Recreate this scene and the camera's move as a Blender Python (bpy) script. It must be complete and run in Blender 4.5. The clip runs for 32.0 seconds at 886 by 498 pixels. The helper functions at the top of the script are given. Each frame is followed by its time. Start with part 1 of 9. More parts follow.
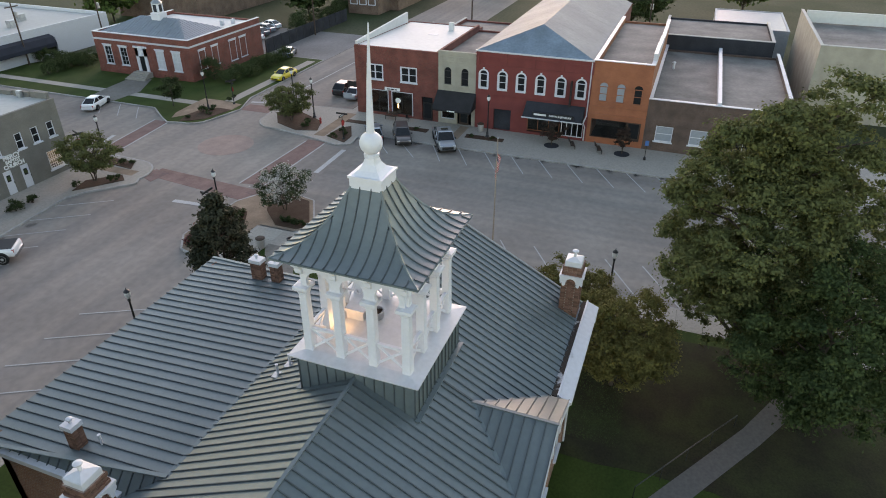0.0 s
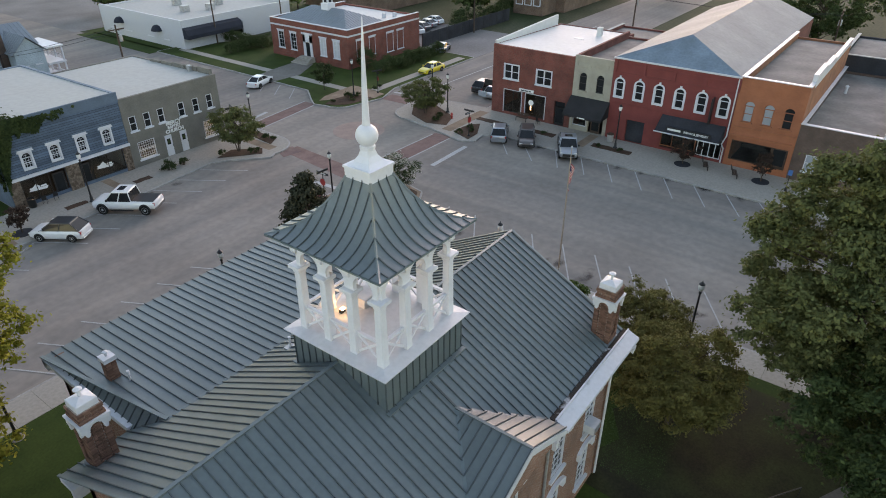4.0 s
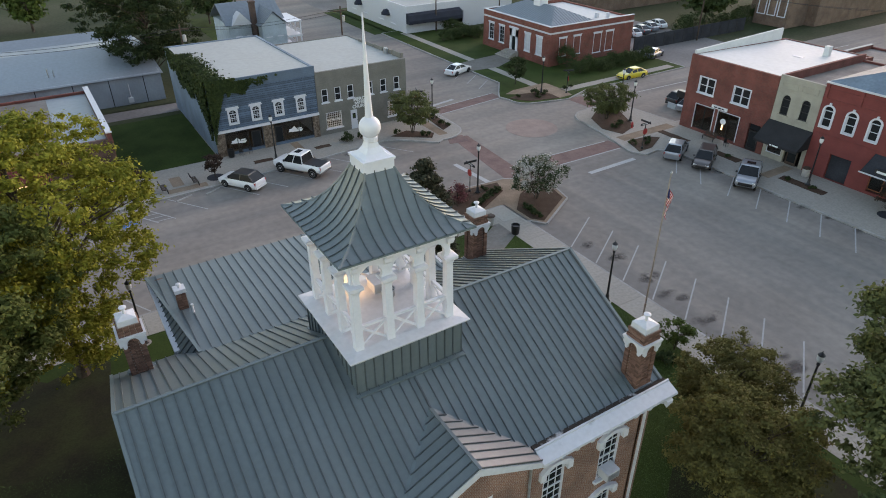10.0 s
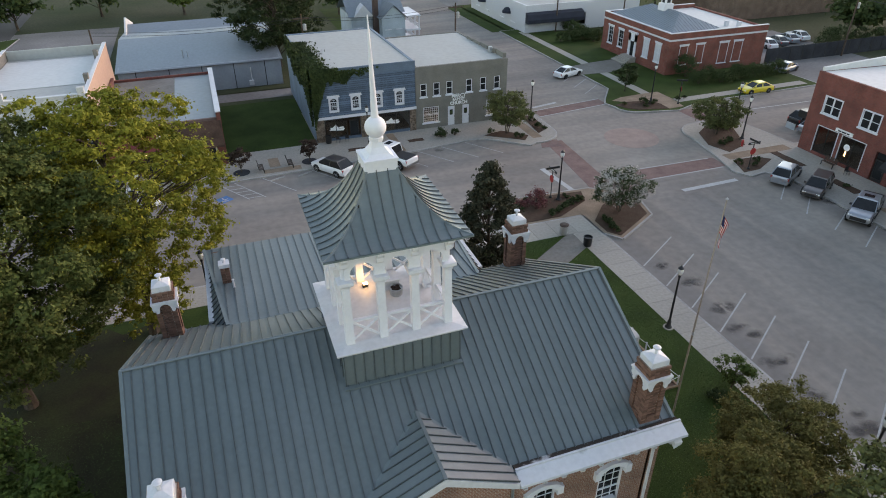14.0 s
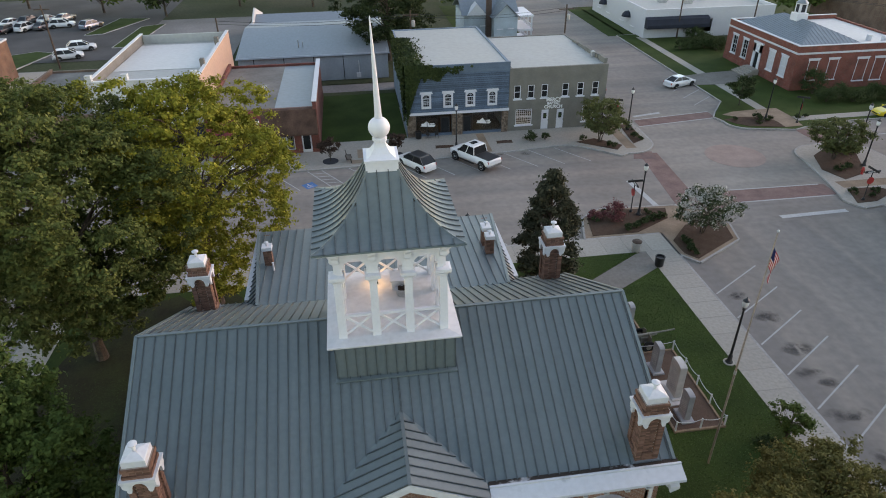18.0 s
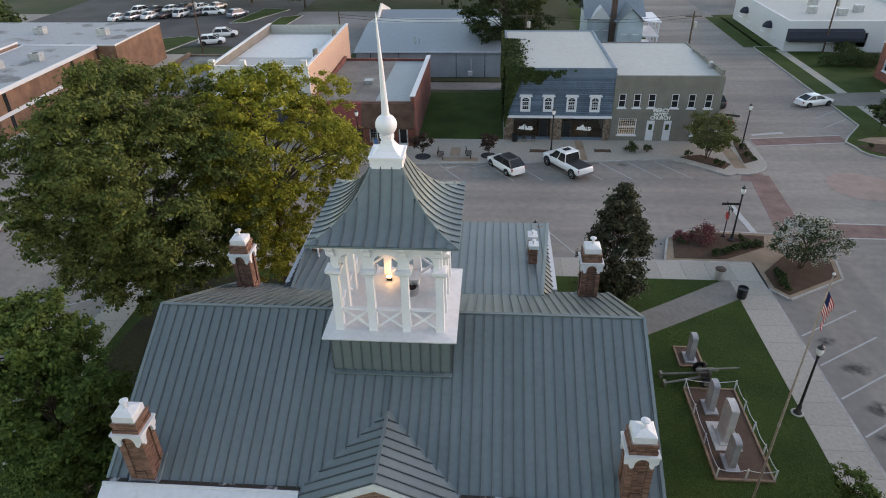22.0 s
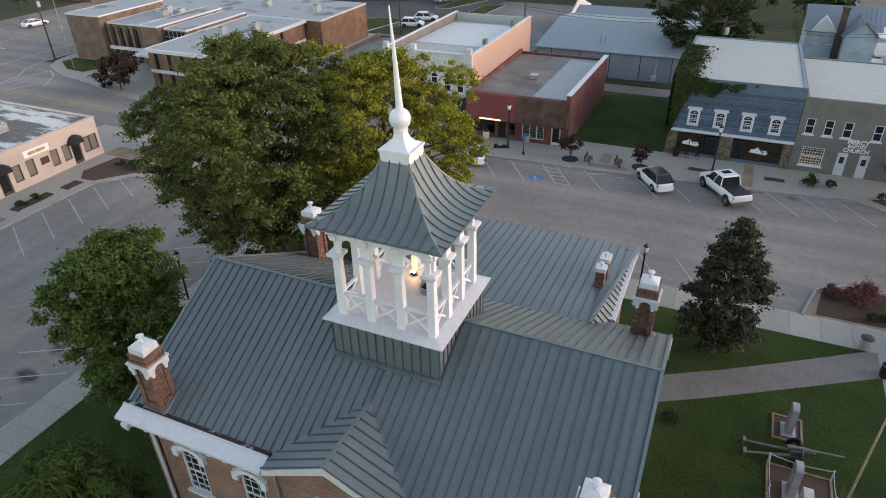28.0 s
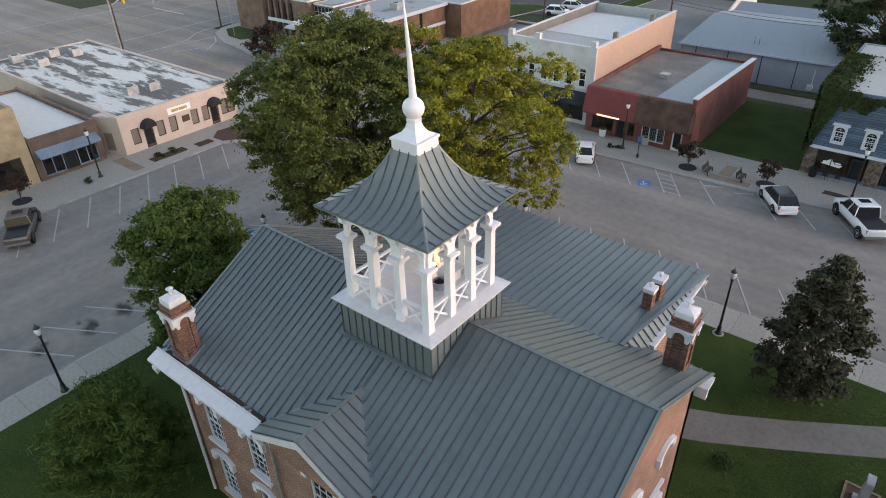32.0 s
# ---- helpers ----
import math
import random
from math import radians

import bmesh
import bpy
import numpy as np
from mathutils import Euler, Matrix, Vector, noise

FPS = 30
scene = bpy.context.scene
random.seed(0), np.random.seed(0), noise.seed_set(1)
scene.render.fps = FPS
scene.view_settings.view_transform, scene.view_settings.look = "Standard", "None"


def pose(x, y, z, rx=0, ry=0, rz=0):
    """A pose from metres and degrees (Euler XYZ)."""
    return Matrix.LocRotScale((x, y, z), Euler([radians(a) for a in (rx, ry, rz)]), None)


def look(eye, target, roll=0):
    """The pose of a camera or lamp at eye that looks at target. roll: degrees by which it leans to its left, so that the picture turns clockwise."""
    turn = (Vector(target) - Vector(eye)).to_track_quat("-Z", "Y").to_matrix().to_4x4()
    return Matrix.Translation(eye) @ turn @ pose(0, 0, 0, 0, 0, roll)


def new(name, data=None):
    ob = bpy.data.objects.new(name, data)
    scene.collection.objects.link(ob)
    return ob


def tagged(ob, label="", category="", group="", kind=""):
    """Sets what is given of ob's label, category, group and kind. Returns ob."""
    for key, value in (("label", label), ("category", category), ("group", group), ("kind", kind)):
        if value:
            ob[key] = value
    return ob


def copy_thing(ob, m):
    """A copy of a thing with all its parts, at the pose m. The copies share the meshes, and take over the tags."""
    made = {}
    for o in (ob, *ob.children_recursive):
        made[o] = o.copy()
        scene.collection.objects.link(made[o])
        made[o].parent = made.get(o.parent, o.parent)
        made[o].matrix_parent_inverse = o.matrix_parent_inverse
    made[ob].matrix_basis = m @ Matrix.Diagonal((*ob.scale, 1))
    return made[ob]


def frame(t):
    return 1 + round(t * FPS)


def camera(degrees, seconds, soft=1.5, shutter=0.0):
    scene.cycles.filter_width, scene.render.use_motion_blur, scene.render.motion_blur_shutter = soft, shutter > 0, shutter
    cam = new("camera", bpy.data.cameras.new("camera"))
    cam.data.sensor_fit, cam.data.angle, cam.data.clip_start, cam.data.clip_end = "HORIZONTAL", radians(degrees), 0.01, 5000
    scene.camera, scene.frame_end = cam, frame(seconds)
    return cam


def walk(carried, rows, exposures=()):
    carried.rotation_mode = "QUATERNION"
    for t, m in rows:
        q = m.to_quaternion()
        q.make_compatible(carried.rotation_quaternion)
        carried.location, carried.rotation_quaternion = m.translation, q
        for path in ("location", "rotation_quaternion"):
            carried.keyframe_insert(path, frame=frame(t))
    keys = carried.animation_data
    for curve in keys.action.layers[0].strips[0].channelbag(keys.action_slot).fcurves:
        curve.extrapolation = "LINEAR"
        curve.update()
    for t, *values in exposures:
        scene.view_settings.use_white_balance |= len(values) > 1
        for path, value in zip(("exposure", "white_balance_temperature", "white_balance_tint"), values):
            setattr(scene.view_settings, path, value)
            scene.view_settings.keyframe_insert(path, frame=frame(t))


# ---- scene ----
cam = camera(68.93, 32.0, 1.0)
PATH = [
    (0, (-16.957, -8.704, 27.605), (-15.348, -8.106, 26.580), 0.21),
    (1, (-16.347, -9.952, 27.581), (-14.784, -9.242, 26.554), 0.20),
    (2, (-15.701, -11.179, 27.565), (-14.192, -10.362, 26.537), 0.15),
    (3, (-14.991, -12.367, 27.551), (-13.543, -11.446, 26.524), 0.07),
    (3.5, (-14.598, -12.940, 27.541), (-13.182, -11.968, 26.515), 0.03),
    (5.5, (-12.897, -15.114, 27.494), (-11.629, -13.954, 26.471), -0.07),
    (6, (-12.446, -15.607, 27.495), (-11.217, -14.406, 26.472), -0.11),
    (7, (-11.504, -16.481, 27.521), (-10.356, -15.202, 26.497), -0.16),
    (8, (-10.541, -17.248, 27.563), (-9.476, -15.902, 26.536), -0.24),
    (9, (-9.580, -17.912, 27.615), (-8.598, -16.507, 26.584), -0.31),
    (10, (-8.623, -18.493, 27.667), (-7.723, -17.037, 26.633), -0.35),
    (11, (-7.671, -18.997, 27.712), (-6.853, -17.494, 26.677), -0.38),
    (12, (-6.717, -19.428, 27.750), (-5.979, -17.884, 26.714), -0.41),
    (13, (-5.758, -19.789, 27.793), (-5.102, -18.210, 26.755), -0.39),
    (14, (-4.793, -20.088, 27.847), (-4.219, -18.479, 26.807), -0.35),
    (14.5, (-4.299, -20.214, 27.871), (-3.767, -18.592, 26.828), -0.35),
    (16.5, (-2.292, -20.625, 27.946), (-1.928, -18.958, 26.903), -0.50),
    (17, (-1.780, -20.702, 27.952), (-1.460, -19.026, 26.909), -0.57),
    (18, (-0.739, -20.803, 27.935), (-0.506, -19.112, 26.894), -0.72),
    (19, (0.320, -20.845, 27.900), (0.463, -19.143, 26.860), -0.84),
    (20, (1.389, -20.821, 27.866), (1.438, -19.113, 26.828), -0.92),
    (21, (2.469, -20.735, 27.830), (2.425, -19.025, 26.793), -0.99),
    (22, (3.549, -20.580, 27.799), (3.408, -18.876, 26.763), -1.08),
    (23, (4.622, -20.360, 27.773), (4.384, -18.667, 26.736), -1.14),
    (24, (5.681, -20.077, 27.753), (5.348, -18.400, 26.715), -1.17),
    (25, (6.727, -19.725, 27.734), (6.301, -18.071, 26.694), -1.19),
    (25.5, (7.242, -19.512, 27.723), (6.768, -17.871, 26.682), -1.21),
    (27.5, (9.269, -18.506, 27.663), (8.607, -16.933, 26.620), -1.30),
    (28, (9.763, -18.214, 27.644), (9.056, -16.662, 26.599), -1.31),
    (29, (10.721, -17.550, 27.602), (9.923, -16.047, 26.552), -1.34),
    (30, (11.641, -16.817, 27.560), (10.752, -15.371, 26.503), -1.35),
    (31, (12.525, -16.027, 27.523), (11.547, -14.646, 26.458), -1.37),
    (32, (13.402, -15.204, 27.494), (12.339, -13.891, 26.424), -1.43),
]
walk(cam, [(t, look(eye, target, roll)) for t, eye, target, roll in PATH],
     exposures=((0, 1.68, 8500, 14), (32, 1.63, 8500, 14)))

# ---- sky and light: dusk, the low sun veiled over +x ----
world = bpy.data.worlds.new("dusk_sky")
scene.world = world
world.use_nodes = True
wt = world.node_tree
bg = wt.nodes["Background"]
sky = wt.nodes.new("ShaderNodeTexSky")
sky.sky_type = "NISHITA"
sky.sun_disc = False
sky.sun_elevation = radians(17)
sky.sun_rotation = radians(75)
sky.air_density = 1.0
sky.dust_density = 0.3
sky.ozone_density = 1.0
wt.links.new(sky.outputs[0], bg.inputs[0])
bg.inputs[1].default_value = 0.15
sun_data = bpy.data.lights.new("sun", "SUN")
sun_data.energy = 0.55
sun_data.angle = radians(35)
sun_data.color = (1.0, 0.76, 0.92)
sun = new("sun", sun_data)
sun.matrix_world = look((60, 16, 16), (0, 0, 0))


# ---- materials ----
def mat(name, base, rough=0.8, metal=0.0, var=0.2, scale=0.6, fine=12.0, bump=0.15, second=None, amount=0.5, coat=0.0, emit=None, rnd=0.0, cut=None):
    """A surface whose colour wanders at two scales, with fine relief."""
    m = bpy.data.materials.new(name)
    m.use_nodes = True
    nt, nodes = m.node_tree, m.node_tree.nodes
    link = nt.links.new
    bsdf = nodes["Principled BSDF"]
    tc = nodes.new("ShaderNodeTexCoord")
    big, small = nodes.new("ShaderNodeTexNoise"), nodes.new("ShaderNodeTexNoise")
    for n, s, d in ((big, scale, 5), (small, fine, 4)):
        n.inputs["Scale"].default_value = s
        n.inputs["Detail"].default_value = d
        link(tc.outputs["Object"], n.inputs["Vector"])
    lo = tuple(c * (1 - var) for c in base)
    hi = tuple(min(1, c * (1 + var)) for c in base)
    ramp = nodes.new("ShaderNodeValToRGB")
    ramp.color_ramp.elements[0].position, ramp.color_ramp.elements[1].position = 0.3, 0.7
    ramp.color_ramp.elements[0].color, ramp.color_ramp.elements[1].color = (*lo, 1), (*(second or hi), 1)
    if second:
        ramp.color_ramp.elements[0].position, ramp.color_ramp.elements[1].position = 0.5 - amount * 0.2, 0.5 + amount * 0.4
    if cut:
        ramp.color_ramp.elements[0].position, ramp.color_ramp.elements[1].position = cut - 0.02, cut + 0.05
        ramp.color_ramp.elements[0].color = (*base, 1)
    link(big.outputs[0], ramp.inputs[0])
    mix = nodes.new("ShaderNodeMix")
    mix.data_type, mix.blend_type = "RGBA", "MULTIPLY"
    mix.inputs[0].default_value = min(1, var * 2)
    link(ramp.outputs[0], mix.inputs[6])
    r2 = nodes.new("ShaderNodeValToRGB")
    r2.color_ramp.elements[0].position, r2.color_ramp.elements[1].position = 0.3, 0.65
    r2.color_ramp.elements[0].color, r2.color_ramp.elements[1].color = (0.55, 0.55, 0.55, 1), (1, 1, 1, 1)
    link(small.outputs[0], r2.inputs[0])
    link(r2.outputs[0], mix.inputs[7])
    out = mix.outputs[2]
    if rnd:
        info, hsv = nodes.new("ShaderNodeObjectInfo"), nodes.new("ShaderNodeHueSaturation")
        mr = nodes.new("ShaderNodeMapRange")
        mr.inputs[3].default_value, mr.inputs[4].default_value = 1 - rnd, 1 + rnd
        link(info.outputs["Random"], mr.inputs[0])
        link(mr.outputs[0], hsv.inputs["Value"])
        link(out, hsv.inputs["Color"])
        out = hsv.outputs[0]
    link(out, bsdf.inputs["Base Color"])
    bsdf.inputs["Roughness"].default_value = rough
    bsdf.inputs["Metallic"].default_value = metal
    if rough >= 0.9:
        bsdf.inputs["Specular IOR Level"].default_value = 0.15
    bsdf.inputs["Coat Weight"].default_value = coat
    if bump:
        bp = nodes.new("ShaderNodeBump")
        bp.inputs["Strength"].default_value = bump
        bp.inputs["Distance"].default_value = 0.02
        link(small.outputs[0], bp.inputs["Height"])
        link(bp.outputs[0], bsdf.inputs["Normal"])
    if emit:
        bsdf.inputs["Emission Color"].default_value = (*emit[0], 1)
        bsdf.inputs["Emission Strength"].default_value = emit[1]
    return m


def brick_mat(name, a, b, mortar, size=0.215, course=0.075, bump=0.5, var=0.35, dirt=None):
    """Running-bond brickwork for upright walls that follow the x or y axis of their object."""
    m = bpy.data.materials.new(name)
    m.use_nodes = True
    nt, nodes = m.node_tree, m.node_tree.nodes
    link = nt.links.new
    bsdf = nodes["Principled BSDF"]
    tc, sep, add, comb = (nodes.new("ShaderNode" + k) for k in ("TexCoord", "SeparateXYZ", "Math", "CombineXYZ"))
    link(tc.outputs["Object"], sep.inputs[0])
    link(sep.outputs[0], add.inputs[0])
    link(sep.outputs[1], add.inputs[1])
    link(add.outputs[0], comb.inputs[0])
    link(sep.outputs[2], comb.inputs[1])
    br = nodes.new("ShaderNodeTexBrick")
    br.inputs["Scale"].default_value = 1.0
    br.inputs["Brick Width"].default_value, br.inputs["Row Height"].default_value = size, course
    br.inputs["Mortar Size"].default_value = 0.008
    br.inputs["Color1"].default_value, br.inputs["Color2"].default_value, br.inputs["Mortar"].default_value = (*a, 1), (*b, 1), (*mortar, 1)
    link(comb.outputs[0], br.inputs["Vector"])
    ns = nodes.new("ShaderNodeTexNoise")
    ns.inputs["Scale"].default_value, ns.inputs["Detail"].default_value = 0.7, 6
    link(tc.outputs["Object"], ns.inputs["Vector"])
    rp = nodes.new("ShaderNodeValToRGB")
    rp.color_ramp.elements[0].position, rp.color_ramp.elements[1].position = 0.35, 0.65
    rp.color_ramp.elements[0].color = (*((1 - var,) * 3), 1) if not dirt else (*dirt, 1)
    link(ns.outputs[0], rp.inputs[0])
    mix = nodes.new("ShaderNodeMix")
    mix.data_type, mix.blend_type = "RGBA", "MULTIPLY"
    mix.inputs[0].default_value = 1.0
    link(br.outputs[0], mix.inputs[6])
    link(rp.outputs[0], mix.inputs[7])
    link(mix.outputs[2], bsdf.inputs["Base Color"])
    bsdf.inputs["Roughness"].default_value = 0.88
    bp = nodes.new("ShaderNodeBump")
    bp.invert = True
    bp.inputs["Strength"].default_value, bp.inputs["Distance"].default_value = bump, 0.01
    link(br.outputs["Fac"], bp.inputs["Height"])
    link(bp.outputs[0], bsdf.inputs["Normal"])
    return m


def glass_mat(name, tint=(0.75, 0.8, 0.8)):
    m = bpy.data.materials.new(name)
    m.use_nodes = True
    b = m.node_tree.nodes["Principled BSDF"]
    b.inputs["Base Color"].default_value = (*tint, 1)
    b.inputs["Roughness"].default_value = 0.03
    b.inputs["Transmission Weight"].default_value = 1.0
    b.inputs["IOR"].default_value = 1.45
    return m


def boards_mat(name, base, pitch, rough=0.6):
    """Painted lap siding: one shadow line a board, paint worn in places."""
    m = mat(name, base, rough, var=0.18, scale=0.5, fine=9, bump=0.0)
    nodes, link = m.node_tree.nodes, m.node_tree.links.new
    tc, sep, mul, fr = (nodes.new("ShaderNode" + k) for k in ("TexCoord", "SeparateXYZ", "Math", "Math"))
    link(tc.outputs["Object"], sep.inputs[0])
    mul.operation, fr.operation = "MULTIPLY", "FRACT"
    mul.inputs[1].default_value = 1 / pitch
    link(sep.outputs[2], mul.inputs[0])
    link(mul.outputs[0], fr.inputs[0])
    bp = nodes.new("ShaderNodeBump")
    bp.invert = True
    bp.inputs["Strength"].default_value, bp.inputs["Distance"].default_value = 1.0, 0.03
    link(fr.outputs[0], bp.inputs["Height"])
    link(bp.outputs[0], nodes["Principled BSDF"].inputs["Normal"])
    return m


def stain_mat(name, base):
    """A broken stain that lets the ground show through."""
    m = mat(name, base, 0.7, var=0.25, scale=3, fine=9)
    nodes, link = m.node_tree.nodes, m.node_tree.links.new
    tc, ns, rp, tr, mx = (nodes.new("ShaderNode" + k) for k in ("TexCoord", "TexNoise", "ValToRGB", "BsdfTransparent", "MixShader"))
    ns.inputs["Scale"].default_value, ns.inputs["Detail"].default_value = 1.1, 8
    link(tc.outputs["Object"], ns.inputs["Vector"])
    rp.color_ramp.elements[0].position, rp.color_ramp.elements[1].position = 0.36, 0.6
    rp.color_ramp.elements[1].color = (0.95, 0.95, 0.95, 1)
    link(ns.outputs[0], rp.inputs[0])
    sp, mu = nodes.new("ShaderNodeSeparateXYZ"), nodes.new("ShaderNodeMath")
    mu.operation = "MULTIPLY"
    link(tc.outputs["UV"], sp.inputs[0])
    link(rp.outputs[0], mu.inputs[0])
    link(sp.outputs[0], mu.inputs[1])
    link(mu.outputs[0], mx.inputs[0])
    link(tr.outputs[0], mx.inputs[1])
    link(nodes["Principled BSDF"].outputs[0], mx.inputs[2])
    link(mx.outputs[0], nodes["Material Output"].inputs[0])
    return m


M = {}
M["asphalt"] = mat("asphalt", (0.246, 0.219, 0.198), 0.9, var=0.16, scale=0.10, fine=1.6, bump=0.1, second=(0.288, 0.264, 0.24), amount=0.9)
def add_streaks(m):
    """Faint darker and paler lanes, along x north of the square and along y beside it."""
    nodes, link = m.node_tree.nodes, m.node_tree.links.new
    bs = nodes["Principled BSDF"]
    src = bs.inputs["Base Color"].links[0].from_socket
    tc, sep = nodes.new("ShaderNodeTexCoord"), nodes.new("ShaderNodeSeparateXYZ")
    link(tc.outputs["Object"], sep.inputs[0])
    outs = []
    for sc in ((0.012, 0.42, 0.0), (0.42, 0.012, 0.0)):
        mp, ns = nodes.new("ShaderNodeMapping"), nodes.new("ShaderNodeTexNoise")
        mp.inputs["Scale"].default_value = sc
        ns.inputs["Scale"].default_value, ns.inputs["Detail"].default_value = 1.0, 6
        link(tc.outputs["Object"], mp.inputs[0])
        link(mp.outputs[0], ns.inputs["Vector"])
        outs.append(ns.outputs[0])
    north = nodes.new("ShaderNodeMath")
    north.operation = "GREATER_THAN"
    north.inputs[1].default_value = 24.5
    link(sep.outputs[1], north.inputs[0])
    mx, rp, mul = nodes.new("ShaderNodeMix"), nodes.new("ShaderNodeValToRGB"), nodes.new("ShaderNodeMix")
    link(north.outputs[0], mx.inputs[0])
    link(outs[1], mx.inputs[2])
    link(outs[0], mx.inputs[3])
    rp.color_ramp.elements[0].position, rp.color_ramp.elements[1].position = 0.35, 0.66
    rp.color_ramp.elements[0].color, rp.color_ramp.elements[1].color = (0.9, 0.9, 0.91, 1), (1.22, 1.18, 1.13, 1)
    link(mx.outputs[0], rp.inputs[0])
    mul.data_type, mul.blend_type = "RGBA", "MULTIPLY"
    mul.inputs[0].default_value = 1.0
    link(src, mul.inputs[6])
    link(rp.outputs[0], mul.inputs[7])
    link(mul.outputs[2], bs.inputs["Base Color"])


add_streaks(M["asphalt"])
M["asphalt_dark"] = mat("asphalt_dark", (0.09, 0.086, 0.083), 0.9, var=0.2, scale=0.15, fine=4)
M["asphalt_side"] = mat("asphalt_side", (0.20, 0.19, 0.182), 0.9, var=0.22, scale=0.12, fine=2.5)
M["grass"] = mat("grass", (0.042, 0.074, 0.015), 0.95, var=0.3, scale=0.35, fine=7, bump=0.5, second=(0.06, 0.088, 0.02), amount=0.8)
M["far_grass"] = mat("far_grass", (0.055, 0.08, 0.03), 0.95, var=0.35, scale=0.05, fine=2, bump=0.3, second=(0.10, 0.095, 0.06), amount=0.8)
M["blade"] = mat("blade", (0.062, 0.11, 0.02), 0.8, var=0.3, scale=0.6, fine=5, bump=0)
M["concrete"] = mat("concrete", (0.455, 0.415, 0.36), 0.9, var=0.2, scale=0.3, fine=5, bump=0.2, second=(0.35, 0.325, 0.29), amount=0.9, rnd=0.08)
M["concrete_old"] = mat("concrete_stained", (0.30, 0.275, 0.245), 0.9, var=0.25, scale=0.5, fine=4, bump=0.2, second=(0.17, 0.155, 0.135), amount=0.9)
M["kerb"] = mat("kerb", (0.36, 0.345, 0.325), 0.9, var=0.25, scale=0.5, fine=6)
M["pavers"] = mat("pavers", (0.27, 0.20, 0.145), 0.9, var=0.22, scale=0.6, fine=9, rnd=0.08)
M["brick_paving"] = brick_mat("brick_paving", (0.21, 0.125, 0.11), (0.17, 0.10, 0.09), (0.18, 0.155, 0.14), 0.2, 0.1, 0.2)
M["round"] = mat("paved_round", (0.30, 0.225, 0.195), 0.9, var=0.12, scale=0.8, fine=6)
M["crossing"] = mat("crossing", (0.215, 0.138, 0.122), 0.9, var=0.2, scale=0.8, fine=6)
M["paint"] = mat("road_paint", (0.62, 0.61, 0.59), 0.8, var=0.25, scale=0.7, fine=10, second=(0.36, 0.355, 0.35), amount=0.9)
M["paint_worn"] = mat("road_paint_worn", (0.62, 0.61, 0.59), 0.85, var=0.3, scale=1.2, fine=10, second=(0.36, 0.345, 0.33), amount=0.9)
M["paint_yellow"] = mat("road_paint_yellow", (0.5, 0.33, 0.12), 0.8, var=0.3, scale=1.0, fine=8)
M["paint_blue"] = mat("road_paint_blue", (0.05, 0.16, 0.36), 0.8, var=0.2)
M["oil"] = stain_mat("oil_stain", (0.06, 0.056, 0.053))
M["mulch"] = mat("mulch", (0.14, 0.085, 0.058), 0.95, var=0.4, scale=2, fine=22, bump=0.8, second=(0.10, 0.066, 0.048))
M["chippings"] = mat("stone_chippings", (0.21, 0.135, 0.10), 0.95, var=0.45, scale=3, fine=26, bump=0.8, second=(0.13, 0.085, 0.065))
# Brown litter, taken darker so that it also holds the trees' shade.
M["litter"] = mat("shade_dark_litter", (0.05, 0.042, 0.026), 0.95, var=0.35, scale=0.5, fine=9, bump=0.6, second=(0.05, 0.062, 0.022), amount=0.8)
# Path concrete darkened in its base colour for the shade of the trees.
M["path"] = mat("path_concrete_shade", (0.185, 0.172, 0.158), 0.9, var=0.22, scale=0.4, fine=5, bump=0.2, second=(0.14, 0.13, 0.12), amount=0.9)
M["soil"] = mat("soil", (0.11, 0.075, 0.05), 0.95, var=0.35, scale=1.5, fine=10)
# Darker than the roof sheet, so the ribs carry their shade in the colour.
M["seam"] = mat("roof_seam_shade", (0.064, 0.079, 0.085), 0.5, var=0.2, scale=2, fine=8, bump=0)
M["roof"] = mat("roof_steel", (0.121, 0.153, 0.158), 0.36, var=0.13, scale=0.35, fine=5, bump=0.03, second=(0.140, 0.165, 0.173), amount=0.9, rnd=0.05)
M["roof_trim"] = mat("roof_trim_steel", (0.13, 0.165, 0.17), 0.38, var=0.12, scale=0.5, fine=5, bump=0.03)
M["white"] = mat("white_paint", (0.655, 0.66, 0.70), 0.45, var=0.06, scale=0.9, fine=8, bump=0.05, second=(0.67, 0.672, 0.705), amount=0.8)
M["white_worn"] = mat("white_paint_worn", (0.655, 0.66, 0.685), 0.5, var=0.12, scale=0.8, fine=5, bump=0.1, second=(0.56, 0.56, 0.58), amount=0.8)
M["deck"] = mat("deck_paint", (0.66, 0.65, 0.66), 0.5, var=0.12, scale=1.1, fine=5, bump=0.05, second=(0.52, 0.51, 0.53), amount=0.8)
M["brick_court"] = brick_mat("brick_court", (0.30, 0.135, 0.085), (0.21, 0.09, 0.06), (0.40, 0.34, 0.29))
M["brick_chim"] = mat("chimney_brick", (0.275, 0.14, 0.10), 0.9, var=0.3, scale=2.2, fine=14, bump=0.3, second=(0.19, 0.13, 0.105), amount=0.9, rnd=0.35)
M["cornice"] = mat("cornice_paint", (0.50, 0.51, 0.54), 0.55, var=0.1, scale=0.9, fine=5, bump=0.15, second=(0.34, 0.35, 0.37), cut=0.66)
M["gutter"] = mat("gutter_litter", (0.055, 0.045, 0.038), 0.95, var=0.4, scale=1.6, fine=16, bump=0.5, second=(0.42, 0.42, 0.42), cut=0.58)
M["mortar"] = mat("mortar", (0.34, 0.28, 0.24), 0.95, var=0.2, scale=3, fine=20)
M["lead"] = mat("flashing_lead", (0.16, 0.18, 0.20), 0.45, var=0.2, scale=2, fine=8)
